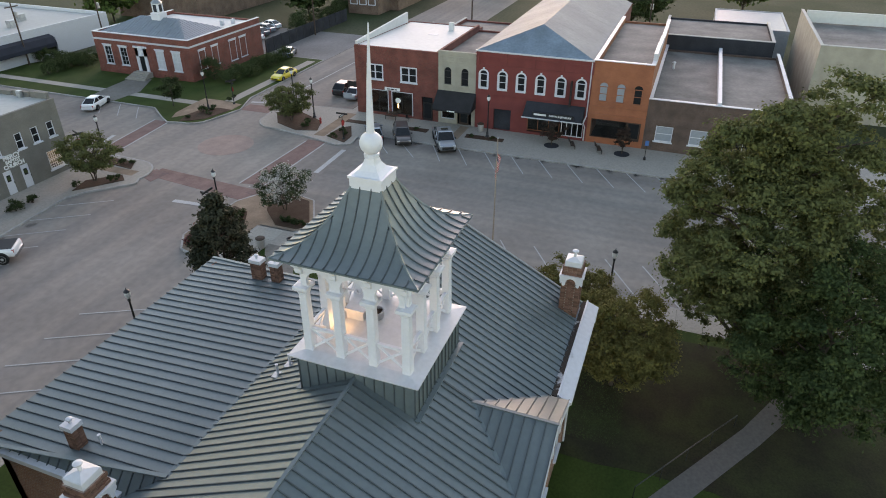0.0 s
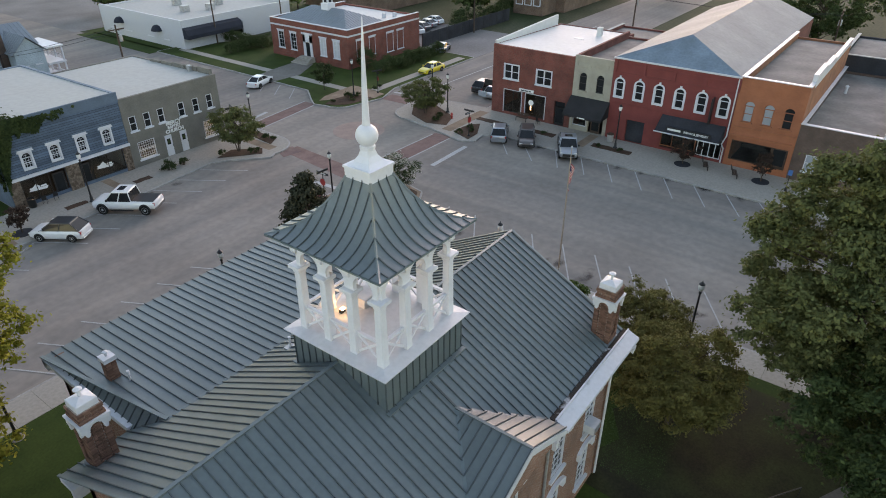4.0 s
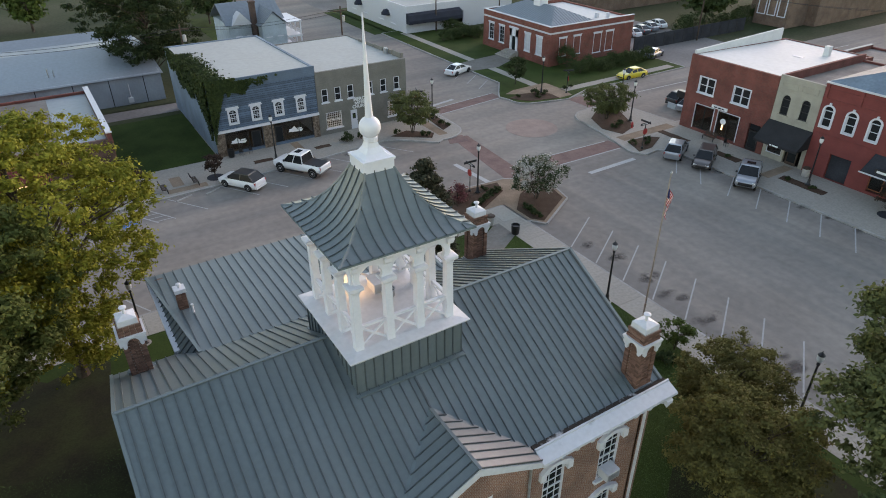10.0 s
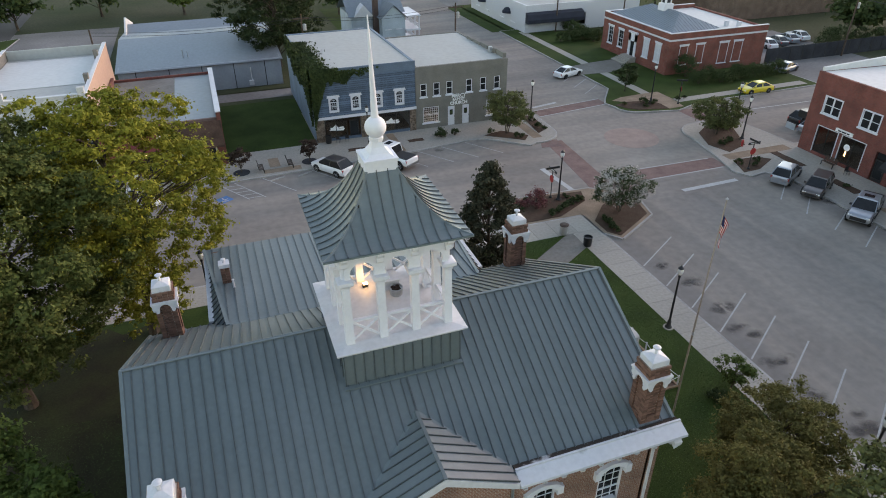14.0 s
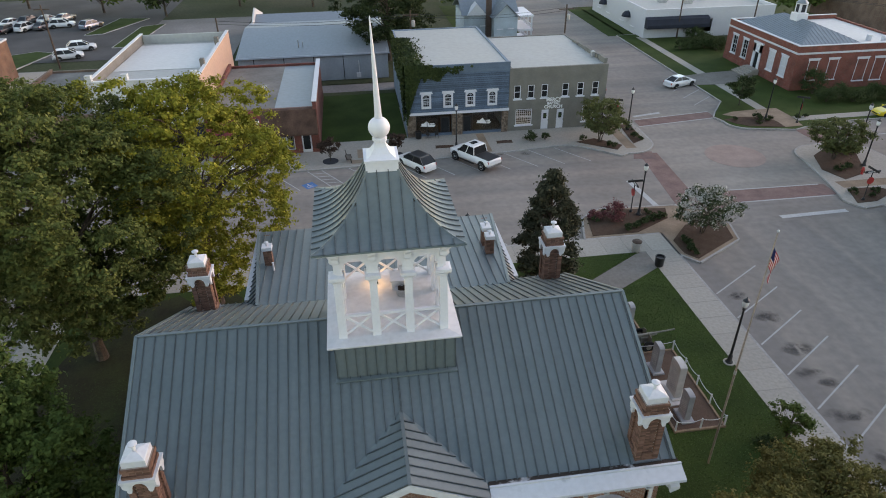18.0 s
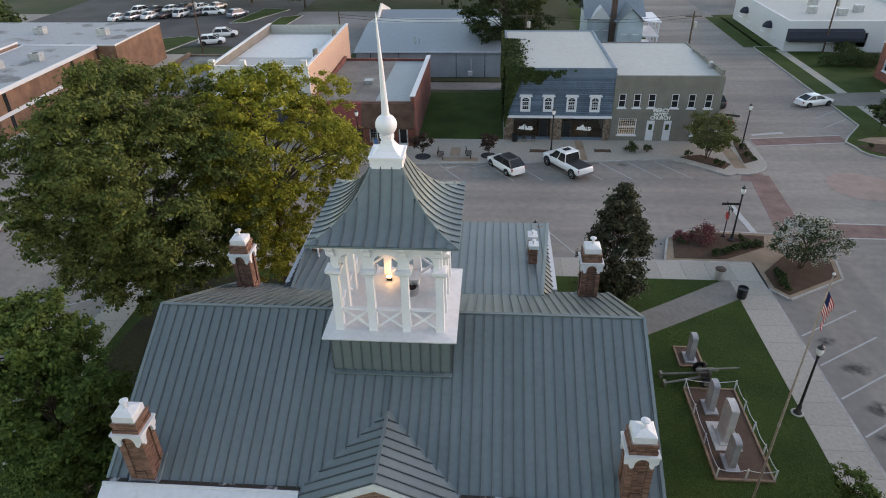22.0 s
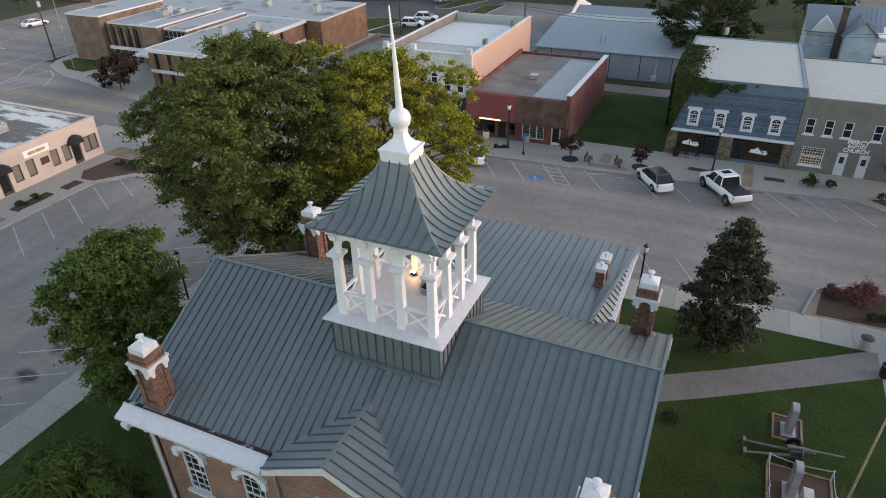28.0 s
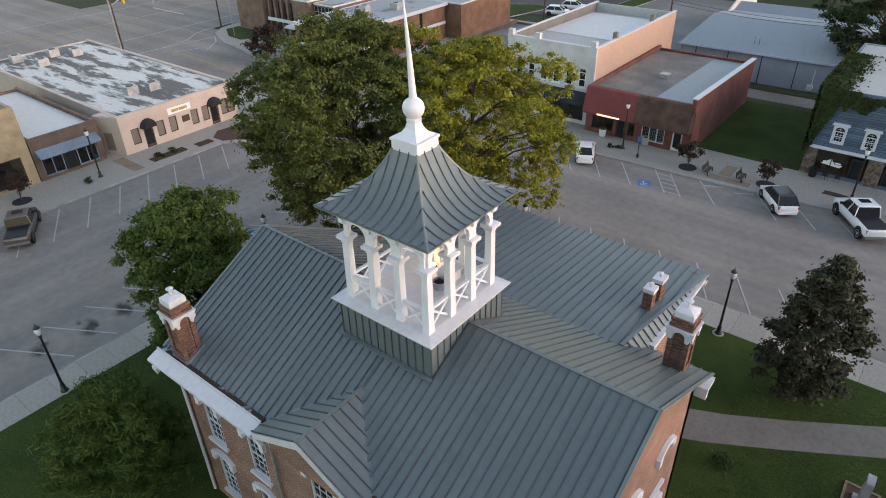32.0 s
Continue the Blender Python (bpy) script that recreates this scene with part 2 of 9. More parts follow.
M["brick_red"] = brick_mat("brick_red", (0.235, 0.062, 0.046), (0.175, 0.048, 0.037), (0.19, 0.10, 0.08))
M["brick_orange"] = brick_mat("brick_orange", (0.37, 0.135, 0.06), (0.31, 0.105, 0.05), (0.35, 0.18, 0.11))
M["red_paint"] = brick_mat("red_paint", (0.225, 0.05, 0.043), (0.205, 0.045, 0.04), (0.18, 0.045, 0.04), bump=0.3, var=0.15)
M["orange_paint"] = brick_mat("orange_paint", (0.40, 0.14, 0.07), (0.36, 0.125, 0.062), (0.31, 0.115, 0.06), bump=0.3, var=0.2)
M["beige_paint"] = brick_mat("beige_paint", (0.40, 0.37, 0.30), (0.38, 0.35, 0.285), (0.35, 0.325, 0.27), bump=0.3, var=0.2)
M["brick_post"] = brick_mat("brick_post", (0.25, 0.062, 0.042), (0.20, 0.05, 0.036), (0.24, 0.14, 0.11))
M["blind"] = mat("window_blind", (0.20, 0.175, 0.15), 0.35, var=0.15, scale=0.8, fine=5, bump=0)
M["brick_low"] = brick_mat("brick_low", (0.14, 0.085, 0.066), (0.11, 0.068, 0.054), (0.16, 0.125, 0.105), dirt=(0.6, 0.62, 0.62))
M["brick_tan"] = brick_mat("brick_tan", (0.21, 0.125, 0.085), (0.17, 0.10, 0.07), (0.23, 0.18, 0.14))
M["peach"] = mat("peach_stucco", (0.55, 0.36, 0.275), 0.85, var=0.15, scale=0.4, fine=4, second=(0.52, 0.33, 0.24), amount=0.8)
M["pink"] = mat("pink_stucco", (0.53, 0.435, 0.37), 0.85, var=0.1, scale=0.5, fine=5)
M["white_brick"] = brick_mat("white_brick", (0.62, 0.62, 0.61), (0.56, 0.56, 0.56), (0.5, 0.5, 0.5), bump=0.4, var=0.2)
M["grey_brick"] = brick_mat("grey_brick", (0.20, 0.19, 0.165), (0.18, 0.17, 0.15), (0.17, 0.16, 0.14), bump=0.4, var=0.2)
M["blue_boards"] = boards_mat("blue_boards", (0.085, 0.125, 0.175), 0.2)
M["blue_wall"] = mat("blue_wall", (0.16, 0.215, 0.27), 0.8, var=0.2, scale=0.4, fine=4)
M["grey_metal"] = mat("grey_metal_wall", (0.30, 0.335, 0.37), 0.6, var=0.12, scale=0.3, fine=3)
M["stone_veneer"] = mat("stone_veneer", (0.22, 0.16, 0.12), 0.9, var=0.45, scale=3.5, fine=9, bump=0.7, second=(0.30, 0.23, 0.18))
M["white_roof"] = mat("white_roof", (0.66, 0.66, 0.64), 0.7, var=0.1, scale=0.15, fine=2, second=(0.55, 0.55, 0.53), amount=0.9)
M["pale_roof"] = mat("pale_roof", (0.44, 0.44, 0.415), 0.75, var=0.12, scale=0.2, fine=2, second=(0.40, 0.41, 0.39), amount=0.9)
M["tar_roof"] = mat("tar_roof", (0.18, 0.168, 0.152), 0.85, var=0.25, scale=0.35, fine=3, second=(0.29, 0.268, 0.24), amount=0.9)
M["patch_roof"] = mat("patchy_roof", (0.62, 0.60, 0.56), 0.8, var=0.2, scale=0.3, fine=2.5, second=(0.13, 0.12, 0.108), cut=0.49)
pn = M["patch_roof"].node_tree
for n_ in [n for n in pn.nodes if n.type == "TEX_NOISE"][:1]:
    mp_ = pn.nodes.new("ShaderNodeMapping")
    mp_.inputs["Scale"].default_value = (1.7, 0.4, 1.0)
    pn.links.new(n_.inputs["Vector"].links[0].from_socket, mp_.inputs[0])
    pn.links.new(mp_.outputs[0], n_.inputs["Vector"])
    n_.inputs["Roughness"].default_value = 0.68
M["steel_roof"] = mat("steel_sheet_roof", (0.25, 0.29, 0.32), 0.45, metal=0.2, var=0.15, scale=0.25, fine=2, second=(0.20, 0.23, 0.26), amount=0.9)
M["grey_sheet"] = mat("weathered_grey_roof", (0.27, 0.265, 0.26), 0.75, var=0.16, scale=0.22, fine=2.5, second=(0.33, 0.325, 0.31), amount=0.9)
M["shingle"] = mat("mansard_shingle", (0.11, 0.065, 0.05), 0.9, var=0.3, scale=1, fine=9, bump=0.4)
M["dark_clad"] = mat("dark_cladding", (0.04, 0.043, 0.05), 0.92, var=0.25, scale=0.5, fine=6)
M["black"] = mat("black_metal", (0.016, 0.016, 0.017), 0.45, var=0.2, scale=2, fine=10, bump=0.02)
M["awning_black"] = mat("awning_black", (0.018, 0.018, 0.02), 0.85, var=0.3, scale=1, fine=12)
M["awning_red"] = mat("awning_red", (0.20, 0.035, 0.035), 0.7, var=0.2, scale=0.8, fine=6)
M["awning_navy"] = mat("awning_navy", (0.014, 0.019, 0.033), 0.8, var=0.25, scale=0.8, fine=6)
M["glass"] = glass_mat("window_glass")
M["dark_glass"] = mat("dark_glass", (0.02, 0.022, 0.024), 0.12, var=0.2, scale=0.7, fine=3, bump=0.0)
M["dark_glass"].node_tree.nodes["Principled BSDF"].inputs["Specular IOR Level"].default_value = 0.28
M["interior"] = mat("interior_plaster", (0.085, 0.078, 0.07), 0.9, var=0.2)
M["wood"] = mat("dark_wood", (0.07, 0.042, 0.028), 0.7, var=0.3, scale=3, fine=14)
M["granite"] = mat("grey_granite", (0.30, 0.30, 0.31), 0.5, var=0.2, scale=2, fine=40)
M["granite_pale"] = mat("pale_granite", (0.46, 0.44, 0.42), 0.55, var=0.15, scale=2, fine=40)
M["timber"] = mat("bed_timber", (0.27, 0.19, 0.13), 0.9, var=0.25, scale=2, fine=12)
M["gun"] = mat("gun_paint", (0.17, 0.165, 0.14), 0.6, var=0.25, scale=2, fine=12)
M["chrome"] = mat("chrome", (0.6, 0.6, 0.6), 0.2, metal=1.0, var=0.05)
M["alu"] = mat("galvanised_steel", (0.42, 0.43, 0.44), 0.45, metal=0.6, var=0.2, scale=2, fine=8)
M["tyre"] = mat("tyre_rubber", (0.02, 0.02, 0.02), 0.9, var=0.2)
M["red_light"] = mat("tail_lamp", (0.35, 0.02, 0.02), 0.3, var=0.1)
M["lamp_glass"] = mat("lamp_glass", (0.72, 0.72, 0.70), 0.25, var=0.05)
M["bark"] = mat("bark", (0.095, 0.075, 0.06), 0.95, var=0.35, scale=2, fine=10, bump=0.8)
M["sign_red"] = mat("sign_red", (0.42, 0.035, 0.03), 0.5, var=0.1)
M["sign_blue"] = mat("sign_blue", (0.04, 0.15, 0.40), 0.5, var=0.1)
M["sign_white"] = mat("sign_white", (0.78, 0.78, 0.76), 0.5, var=0.05)
M["bulb"] = mat("bulb", (1.0, 0.8, 0.5), 0.4, var=0.02, bump=0, emit=((1.0, 0.66, 0.34), 4.0))
M["lit"] = mat("lit_lamp", (1.0, 0.8, 0.5), 0.4, var=0.02, bump=0, emit=((1.0, 0.66, 0.34), 0.9))


def leaf_mat(name, a, b, sub=0.25):
    m = bpy.data.materials.new(name)
    m.use_nodes = True
    nodes, link = m.node_tree.nodes, m.node_tree.links.new
    geo, ramp = nodes.new("ShaderNodeNewGeometry"), nodes.new("ShaderNodeValToRGB")
    tc, ns, mx = nodes.new("ShaderNodeTexCoord"), nodes.new("ShaderNodeTexNoise"), nodes.new("ShaderNodeMath")
    ns.inputs["Scale"].default_value = 0.45
    ns.inputs["Detail"].default_value = 3
    link(tc.outputs["Object"], ns.inputs["Vector"])
    mx.operation = "MULTIPLY_ADD"
    mx.inputs[1].default_value = 0.38
    link(geo.outputs["Random Per Island"], mx.inputs[0])
    sc = nodes.new("ShaderNodeMath")
    sc.operation = "MULTIPLY_ADD"
    sc.inputs[1].default_value, sc.inputs[2].default_value = 1.3, -0.36
    link(ns.outputs[0], sc.inputs[0])
    link(sc.outputs[0], mx.inputs[2])
    ramp.color_ramp.elements[0].color, ramp.color_ramp.elements[1].color = (*a, 1), (*b, 1)
    ramp.color_ramp.elements[0].position, ramp.color_ramp.elements[1].position = 0.1, 0.95
    link(mx.outputs[0], ramp.inputs[0])
    bs = nodes["Principled BSDF"]
    link(ramp.outputs[0], bs.inputs["Base Color"])
    bs.inputs["Roughness"].default_value = 0.75
    bs.inputs["Specular IOR Level"].default_value = 0.12
    tr, add = nodes.new("ShaderNodeBsdfTranslucent"), nodes.new("ShaderNodeMixShader")
    add.inputs[0].default_value = sub
    link(ramp.outputs[0], tr.inputs[0])
    link(bs.outputs[0], add.inputs[1])
    link(tr.outputs[0], add.inputs[2])
    link(add.outputs[0], nodes["Material Output"].inputs[0])
    return m


M["leaf_dark"] = leaf_mat("leaf_dark", (0.034, 0.055, 0.022), (0.085, 0.115, 0.04))
M["leaf_olive"] = leaf_mat("leaf_olive", (0.054, 0.08, 0.022), (0.15, 0.165, 0.05))
M["leaf_dull"] = leaf_mat("leaf_dull", (0.072, 0.09, 0.036), (0.165, 0.17, 0.064))
M["leaf_bronze"] = leaf_mat("leaf_bronze", (0.09, 0.09, 0.03), (0.205, 0.18, 0.06))
M["leaf_yellow"] = leaf_mat("leaf_yellow", (0.128, 0.145, 0.022), (0.31, 0.29, 0.044))
M["leaf_shade"] = leaf_mat("leaf_shade", (0.022, 0.036, 0.016), (0.056, 0.076, 0.03))
M["leaf_mid"] = leaf_mat("leaf_mid", (0.05, 0.082, 0.022), (0.12, 0.16, 0.04))
M["leaf_cedar"] = leaf_mat("leaf_cedar", (0.038, 0.07, 0.018), (0.10, 0.155, 0.04))
M["leaf_magnolia"] = leaf_mat("leaf_magnolia", (0.026, 0.035, 0.02), (0.082, 0.074, 0.044), 0.1)
M["leaf_shrub"] = leaf_mat("leaf_shrub", (0.025, 0.042, 0.016), (0.07, 0.09, 0.035))
M["leaf_plum"] = leaf_mat("leaf_plum", (0.036, 0.024, 0.02), (0.08, 0.052, 0.036), 0.1)
M["leaf_pink"] = leaf_mat("leaf_pink", (0.13, 0.045, 0.05), (0.24, 0.10, 0.095))
M["blossom"] = leaf_mat("blossom", (0.065, 0.088, 0.04), (0.58, 0.54, 0.48))
ramp_ = next(n for n in M["blossom"].node_tree.nodes if n.type == "VALTORGB").color_ramp
ramp_.interpolation = "CONSTANT"
ramp_.elements[1].position = 0.47
M["ivy"] = leaf_mat("ivy", (0.014, 0.026, 0.01), (0.06, 0.08, 0.025), 0.1)

# ---- mesh helpers ----
def box(bm, x0, y0, z0, x1, y1, z1):
    v = [bm.verts.new(p) for p in ((x0, y0, z0), (x1, y0, z0), (x1, y1, z0), (x0, y1, z0), (x0, y0, z1), (x1, y0, z1), (x1, y1, z1), (x0, y1, z1))]
    for f in ((3, 2, 1, 0), (4, 5, 6, 7), (0, 1, 5, 4), (1, 2, 6, 5), (2, 3, 7, 6), (3, 0, 4, 7)):
        bm.faces.new([v[i] for i in f])
    return bm


def boxes(*rows):
    bm = bmesh.new()
    for r in rows:
        box(bm, *r)
    return bm


def prism(bm, pts, z0, z1):
    """An upright prism over a plan given counter-clockwise."""
    lo, hi = [bm.verts.new((x, y, z0)) for x, y in pts], [bm.verts.new((x, y, z1)) for x, y in pts]
    n = len(pts)
    bm.faces.new(lo[::-1])
    bm.faces.new(hi)
    for i in range(n):
        bm.faces.new((lo[i], lo[(i + 1) % n], hi[(i + 1) % n], hi[i]))
    return bm


def slab(bm, pts, y0, y1):
    """A shape given in x and z, from y0 (front) to y1."""
    a, b = [bm.verts.new((x, y0, z)) for x, z in pts], [bm.verts.new((x, y1, z)) for x, z in pts]
    n = len(pts)
    bm.faces.new(a)
    bm.faces.new(b[::-1])
    for i in range(n):
        bm.faces.new((a[(i + 1) % n], a[i], b[i], b[(i + 1) % n]))
    return bm


def loft(bm, rings, close=True):
    rows = [[bm.verts.new(p) for p in r] for r in rings]
    n = len(rows[0])
    for a, b in zip(rows, rows[1:]):
        for i in range(n):
            bm.faces.new((a[i], a[(i + 1) % n], b[(i + 1) % n], b[i]))
    if close:
        bm.faces.new(rows[0][::-1])
        bm.faces.new(rows[-1])
    return bm


def lathe(bm, prof, n=12, cx=0.0, cy=0.0):
    return loft(bm, [[(cx + r * math.cos(2 * math.pi * i / n), cy + r * math.sin(2 * math.pi * i / n), z) for i in range(n)] for r, z in prof])


def tube(bm, pts, radii, n=6):
    rings = []
    for k, p in enumerate(pts):
        d = (Vector(pts[min(k + 1, len(pts) - 1)]) - Vector(pts[max(k - 1, 0)])).normalized()
        u = d.cross(Vector((0.31, 0.17, 0.93))).normalized()
        w = d.cross(u)
        r = radii[k] if isinstance(radii, (list, tuple)) else radii
        rings.append([tuple(Vector(p) + (u * math.cos(2 * math.pi * i / n) + w * math.sin(2 * math.pi * i / n)) * r) for i in range(n)])
    return loft(bm, rings)


def mesh_of(name, bm, material, smooth=False):
    me = bpy.data.meshes.new(name)
    bmesh.ops.recalc_face_normals(bm, faces=bm.faces) if len(bm.faces) < 4000 else None
    bm.to_mesh(me)
    bm.free()
    if smooth:
        me.polygons.foreach_set("use_smooth", [True] * len(me.polygons))
        me.set_sharp_from_angle(angle=radians(40))
    me.materials.append(material)
    return me


def part(name, bm, material, parent=None, label="", smooth=False, at=None):
    ob = new(name, bm if isinstance(bm, bpy.types.Mesh) else mesh_of(name, bm, material, smooth))
    ob.parent = parent
    if at is not None:
        ob.matrix_basis = at
    if label:
        ob["label"] = label
    return ob


def thing(name, label, category, at=None, group="", kind=""):
    ob = new(name)
    ob.empty_display_size = 0.3
    if at is not None:
        ob.matrix_basis = at
    return tagged(ob, label, category, group, kind)


def single(name, bm, material, label, category, at=None, group="", kind="", smooth=False):
    return tagged(part(name, bm, material, None, "", smooth, at), label, category, group, kind)

# ---- ground, roads and pavements ----
def flat(name, rects, z, material, label, category, kind="structure"):
    bm = bmesh.new()
    for x0, y0, x1, y1 in rects:
        bm.faces.new([bm.verts.new(p) for p in ((x0, y0, z), (x1, y0, z), (x1, y1, z), (x0, y1, z))])
    return single(name, bm, material, label, category, kind=kind)


bm = bmesh.new()
bmesh.ops.create_grid(bm, x_segments=8, y_segments=8, size=1500)
bmesh.ops.translate(bm, vec=(0, 0, -0.06), verts=bm.verts)
single("ground", bm, M["far_grass"], "dull green and brown open ground around the town", "ground", kind="structure")
flat("road", [(-47.5, -75, 47.5, 44.8), (30.2, 44.8, 46.8, 230), (47.5, 31.0, 240, 46.3), (-240, 29.5, -47.5, 46.5), (-130, 46.5, -92.7, 120), (-92.7, 46.5, -80, 52), (-130, -60, -92.7, 29.5)], 0.0,
     M["asphalt"], "worn grey asphalt road round the courthouse square", "road")
flat("parking_lot", [(-93, 92, -38, 150)], 0.004, M["asphalt_dark"], "dark asphalt car park behind the shops", "car park")
flat("side_drive", [(75.5, 46.34, 94, 75), (46, 118, 90, 170), (-38, 68.2, 29, 71.6), (-38, 71.6, -20, 122)], 0.006, M["asphalt_side"], "grey asphalt drive and alley", "drive")


def pavement(name, pts, z, material, label, category, kerb=True, kind="structure"):
    """A raised sheet with a stone kerb as a step round it."""
    top = single(name, prism(bmesh.new(), pts, -0.05, z), material, label, category, kind=kind)
    if kerb:
        bm, n = bmesh.new(), len(pts)
        c = Vector((sum(p[0] for p in pts) / n, sum(p[1] for p in pts) / n))
        for i in range(n):
            a, b = Vector(pts[i]), Vector(pts[(i + 1) % n])
            d = (b - a).normalized()
            o = Vector((d.y, -d.x)) * 0.17
            prism(bm, [tuple(a), tuple(a + o), tuple(b + o), tuple(b)], -0.05, z + 0.006)
        part("kerb", bm, M["kerb"], top)
    return top


def arc(cx, cy, r, a0, a1, n=8):
    return [(cx + r * math.cos(radians(a0 + (a1 - a0) * i / n)), cy + r * math.sin(radians(a0 + (a1 - a0) * i / n))) for i in range(n + 1)]


KZ = 0.14
pavement("lawn", [(-24.2, -45), (24.2, -45), (24.2, 23.9), (-24.2, 23.9)], KZ, M["grass"], "mown dark green lawn round the courthouse", "lawn")
# sidewalks of the courthouse block, cast slab by slab
def slabs(name, x0, y0, x1, y1, nx, ny, z, material, label):
    top = thing(name, label, "sidewalk", kind="structure")
    w, d = (x1 - x0) / nx, (y1 - y0) / ny
    me = mesh_of("paving_slab", boxes((0.008, 0.008, -0.2, w - 0.008, d - 0.008, 0.0)), material)
    for i in range(nx):
        for j in range(ny):
            part("paving_slab", me, material, top, at=pose(x0 + i * w, y0 + j * d, z))
    return top


slabs("sidewalk", 21.75, -44, 24.2, 21.3, 1, 36, KZ + 0.02, M["concrete"], "long grey concrete sidewalk beside the courthouse lawn")
slabs("sidewalk", -24.2, -44, -21.9, 21.3, 1, 36, KZ + 0.02, M["concrete"], "grey concrete sidewalk along the courthouse lawn")
slabs("sidewalk", -24.2, 21.3, 24.2, 23.9, 26, 1, KZ + 0.02, M["concrete"], "grey concrete sidewalk along the courthouse lawn")
bm = prism(bmesh.new(), [(6.72, 10.3), (9.5, 11.6), (12.5, 13.3), (17.0, 16.0), (21.74, 18.9), (21.74, 21.29), (21.2, 21.29), (16.4, 18.2), (12.7, 15.9), (9.5, 14.1), (6.72, 12.9)], KZ - 0.1, KZ + 0.024)
single("footpath", bm, M["concrete_old"], "stained concrete path across the lawn to the courthouse", "path", kind="structure")
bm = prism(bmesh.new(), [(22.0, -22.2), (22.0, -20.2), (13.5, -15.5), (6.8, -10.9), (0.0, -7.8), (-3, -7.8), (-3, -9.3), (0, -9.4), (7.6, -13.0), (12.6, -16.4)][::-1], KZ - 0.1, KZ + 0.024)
single("footpath", bm, M["path"], "concrete path beside the trees, coloured darker for their shade", "path", kind="structure")

# bare earth and litter under the trees, coloured dark to stand in for shade
def wavy(x0, y0, x1, y1, seed, n=9, d=0.7):
    r = random.Random(seed)
    a = [(x0 + (x1 - x0) * i / n, y0) for i in range(n)] + [(x1, y0 + (y1 - y0) * i / n) for i in range(n)]
    a += [(x1 - (x1 - x0) * i / n, y1) for i in range(n)] + [(x0, y1 - (y1 - y0) * i / n) for i in range(n)]
    return [(x + r.uniform(-d, d), y + r.uniform(-d, d)) for x, y in a]


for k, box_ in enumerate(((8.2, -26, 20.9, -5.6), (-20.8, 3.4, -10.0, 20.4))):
    single("bare_ground", prism(bmesh.new(), wavy(*box_, 9 + k), KZ - 0.1, KZ + 0.012), M["litter"], "bare earth and leaf litter under the trees, coloured dark for their shade", "ground", kind="structure")

# corner islands of the crossing
isl_sw = [(17.6, 23.92), (24.4, 23.92), (24.4, 20.5), (25.4, 19.2), (30.2, 22.0), (30.8, 24.6), (30.0, 27.2), (27.6, 28.6), (20.6, 29.0), (18.6, 27.6)]
pavement("corner_island", isl_sw, KZ, M["pavers"], "tan paved corner island beside the crossing", "island")
def bed(name, pts, material, z, label):
    bm = prism(bmesh.new(), pts, z - 0.1, z + 0.04)
    return single(name, bm, material, label, "planting bed", kind="structure")


bed("mulch_bed", [(18.4, 24.4), (22.4, 24.4), (26.0, 26.4), (26.6, 28.2), (20.8, 28.7), (18.9, 27.4)], M["mulch"], KZ, "planting bed of red-brown bark mulch")
bed("mulch_bed", [(24.75, 20.55), (25.5, 19.6), (29.9, 22.2), (30.4, 24.5), (29.6, 26.4), (26.9, 24.9), (24.75, 22.6)], M["mulch"], KZ, "planting bed of brown mulch below a flowering tree")
pavement("pavement_north", [(-45, 41.4), (-10, 42.1), (4.0, 42.8), (14.8, 43.6), (22.4, 44.5), (24.2, 43.6), (27.4, 40.6)] + arc(29.0, 44.0, 3.0, -105, 0, 6) + [(32.2, 49.6), (29.8, 50.6), (29.8, 60), (-46, 60)], KZ, M["concrete"], "concrete sidewalk in front of the shops", "sidewalk")
bed("mulch_bed", [(23.6, 44.9), (27.4, 42.0), (28.4, 43.2), (26.0, 45.6)], M["mulch"], KZ, "planting bed of brown mulch beside the crossing")
bed("mulch_bed", [(29.8, 43.4), (31.4, 44.4), (31.6, 49.0), (30.4, 49.4)], M["mulch"], KZ, "planting bed of brown mulch beside the crossing")
flat("paved_strip", [(28.5, 42.2, 29.7, 49.0)], KZ + 0.008, M["pavers"], "tan paved strip across the corner island", "paving")
pavement("pavement_east", [(47.8, -60.45), (60.1, -60.45), (60.1, 30.55), (55.1, 30.55), (54.3, 38.05), (51.9, 40.15)] + arc(48.7, 36.75, 3.0, 100, 190, 5) + [(44.7, 30.55), (43.7, 26.95), (44.5, 25.45), (46.5, 25.75), (47.8, 24.15)], KZ, M["concrete"], "concrete sidewalk in front of the brick shops", "sidewalk")
bed("mulch_bed", [(46.7, 31.05), (49.7, 32.15), (52.7, 37.95), (50.5, 39.15), (47.3, 36.95), (45.9, 33.55)], M["mulch"], KZ, "planting bed of brown mulch beside the crossing")
bed("mulch_bed", [(44.4, 26.25), (46.5, 26.35), (49.5, 27.95), (48.5, 28.95), (45.5, 29.15)], M["mulch"], KZ, "planting bed of brown mulch beside the crossing")
flat("paved_strip", [(45.3, 29.35, 53.7, 30.75)], KZ + 0.008, M["pavers"], "tan paved strip across the corner island", "paving")
pavement("pavement_post", [(46.7, 55.2), (43.9, 51.5), (42.9, 49.95)] + arc(45.7, 47.95, 2.4, 170, 260, 4) + [(50.1, 44.45), (54.5, 46.05), (75.4, 46.5), (75.4, 80), (50, 92), (46.7, 92)], KZ, M["grass"], "mown grass in front of the brick public building", "lawn")
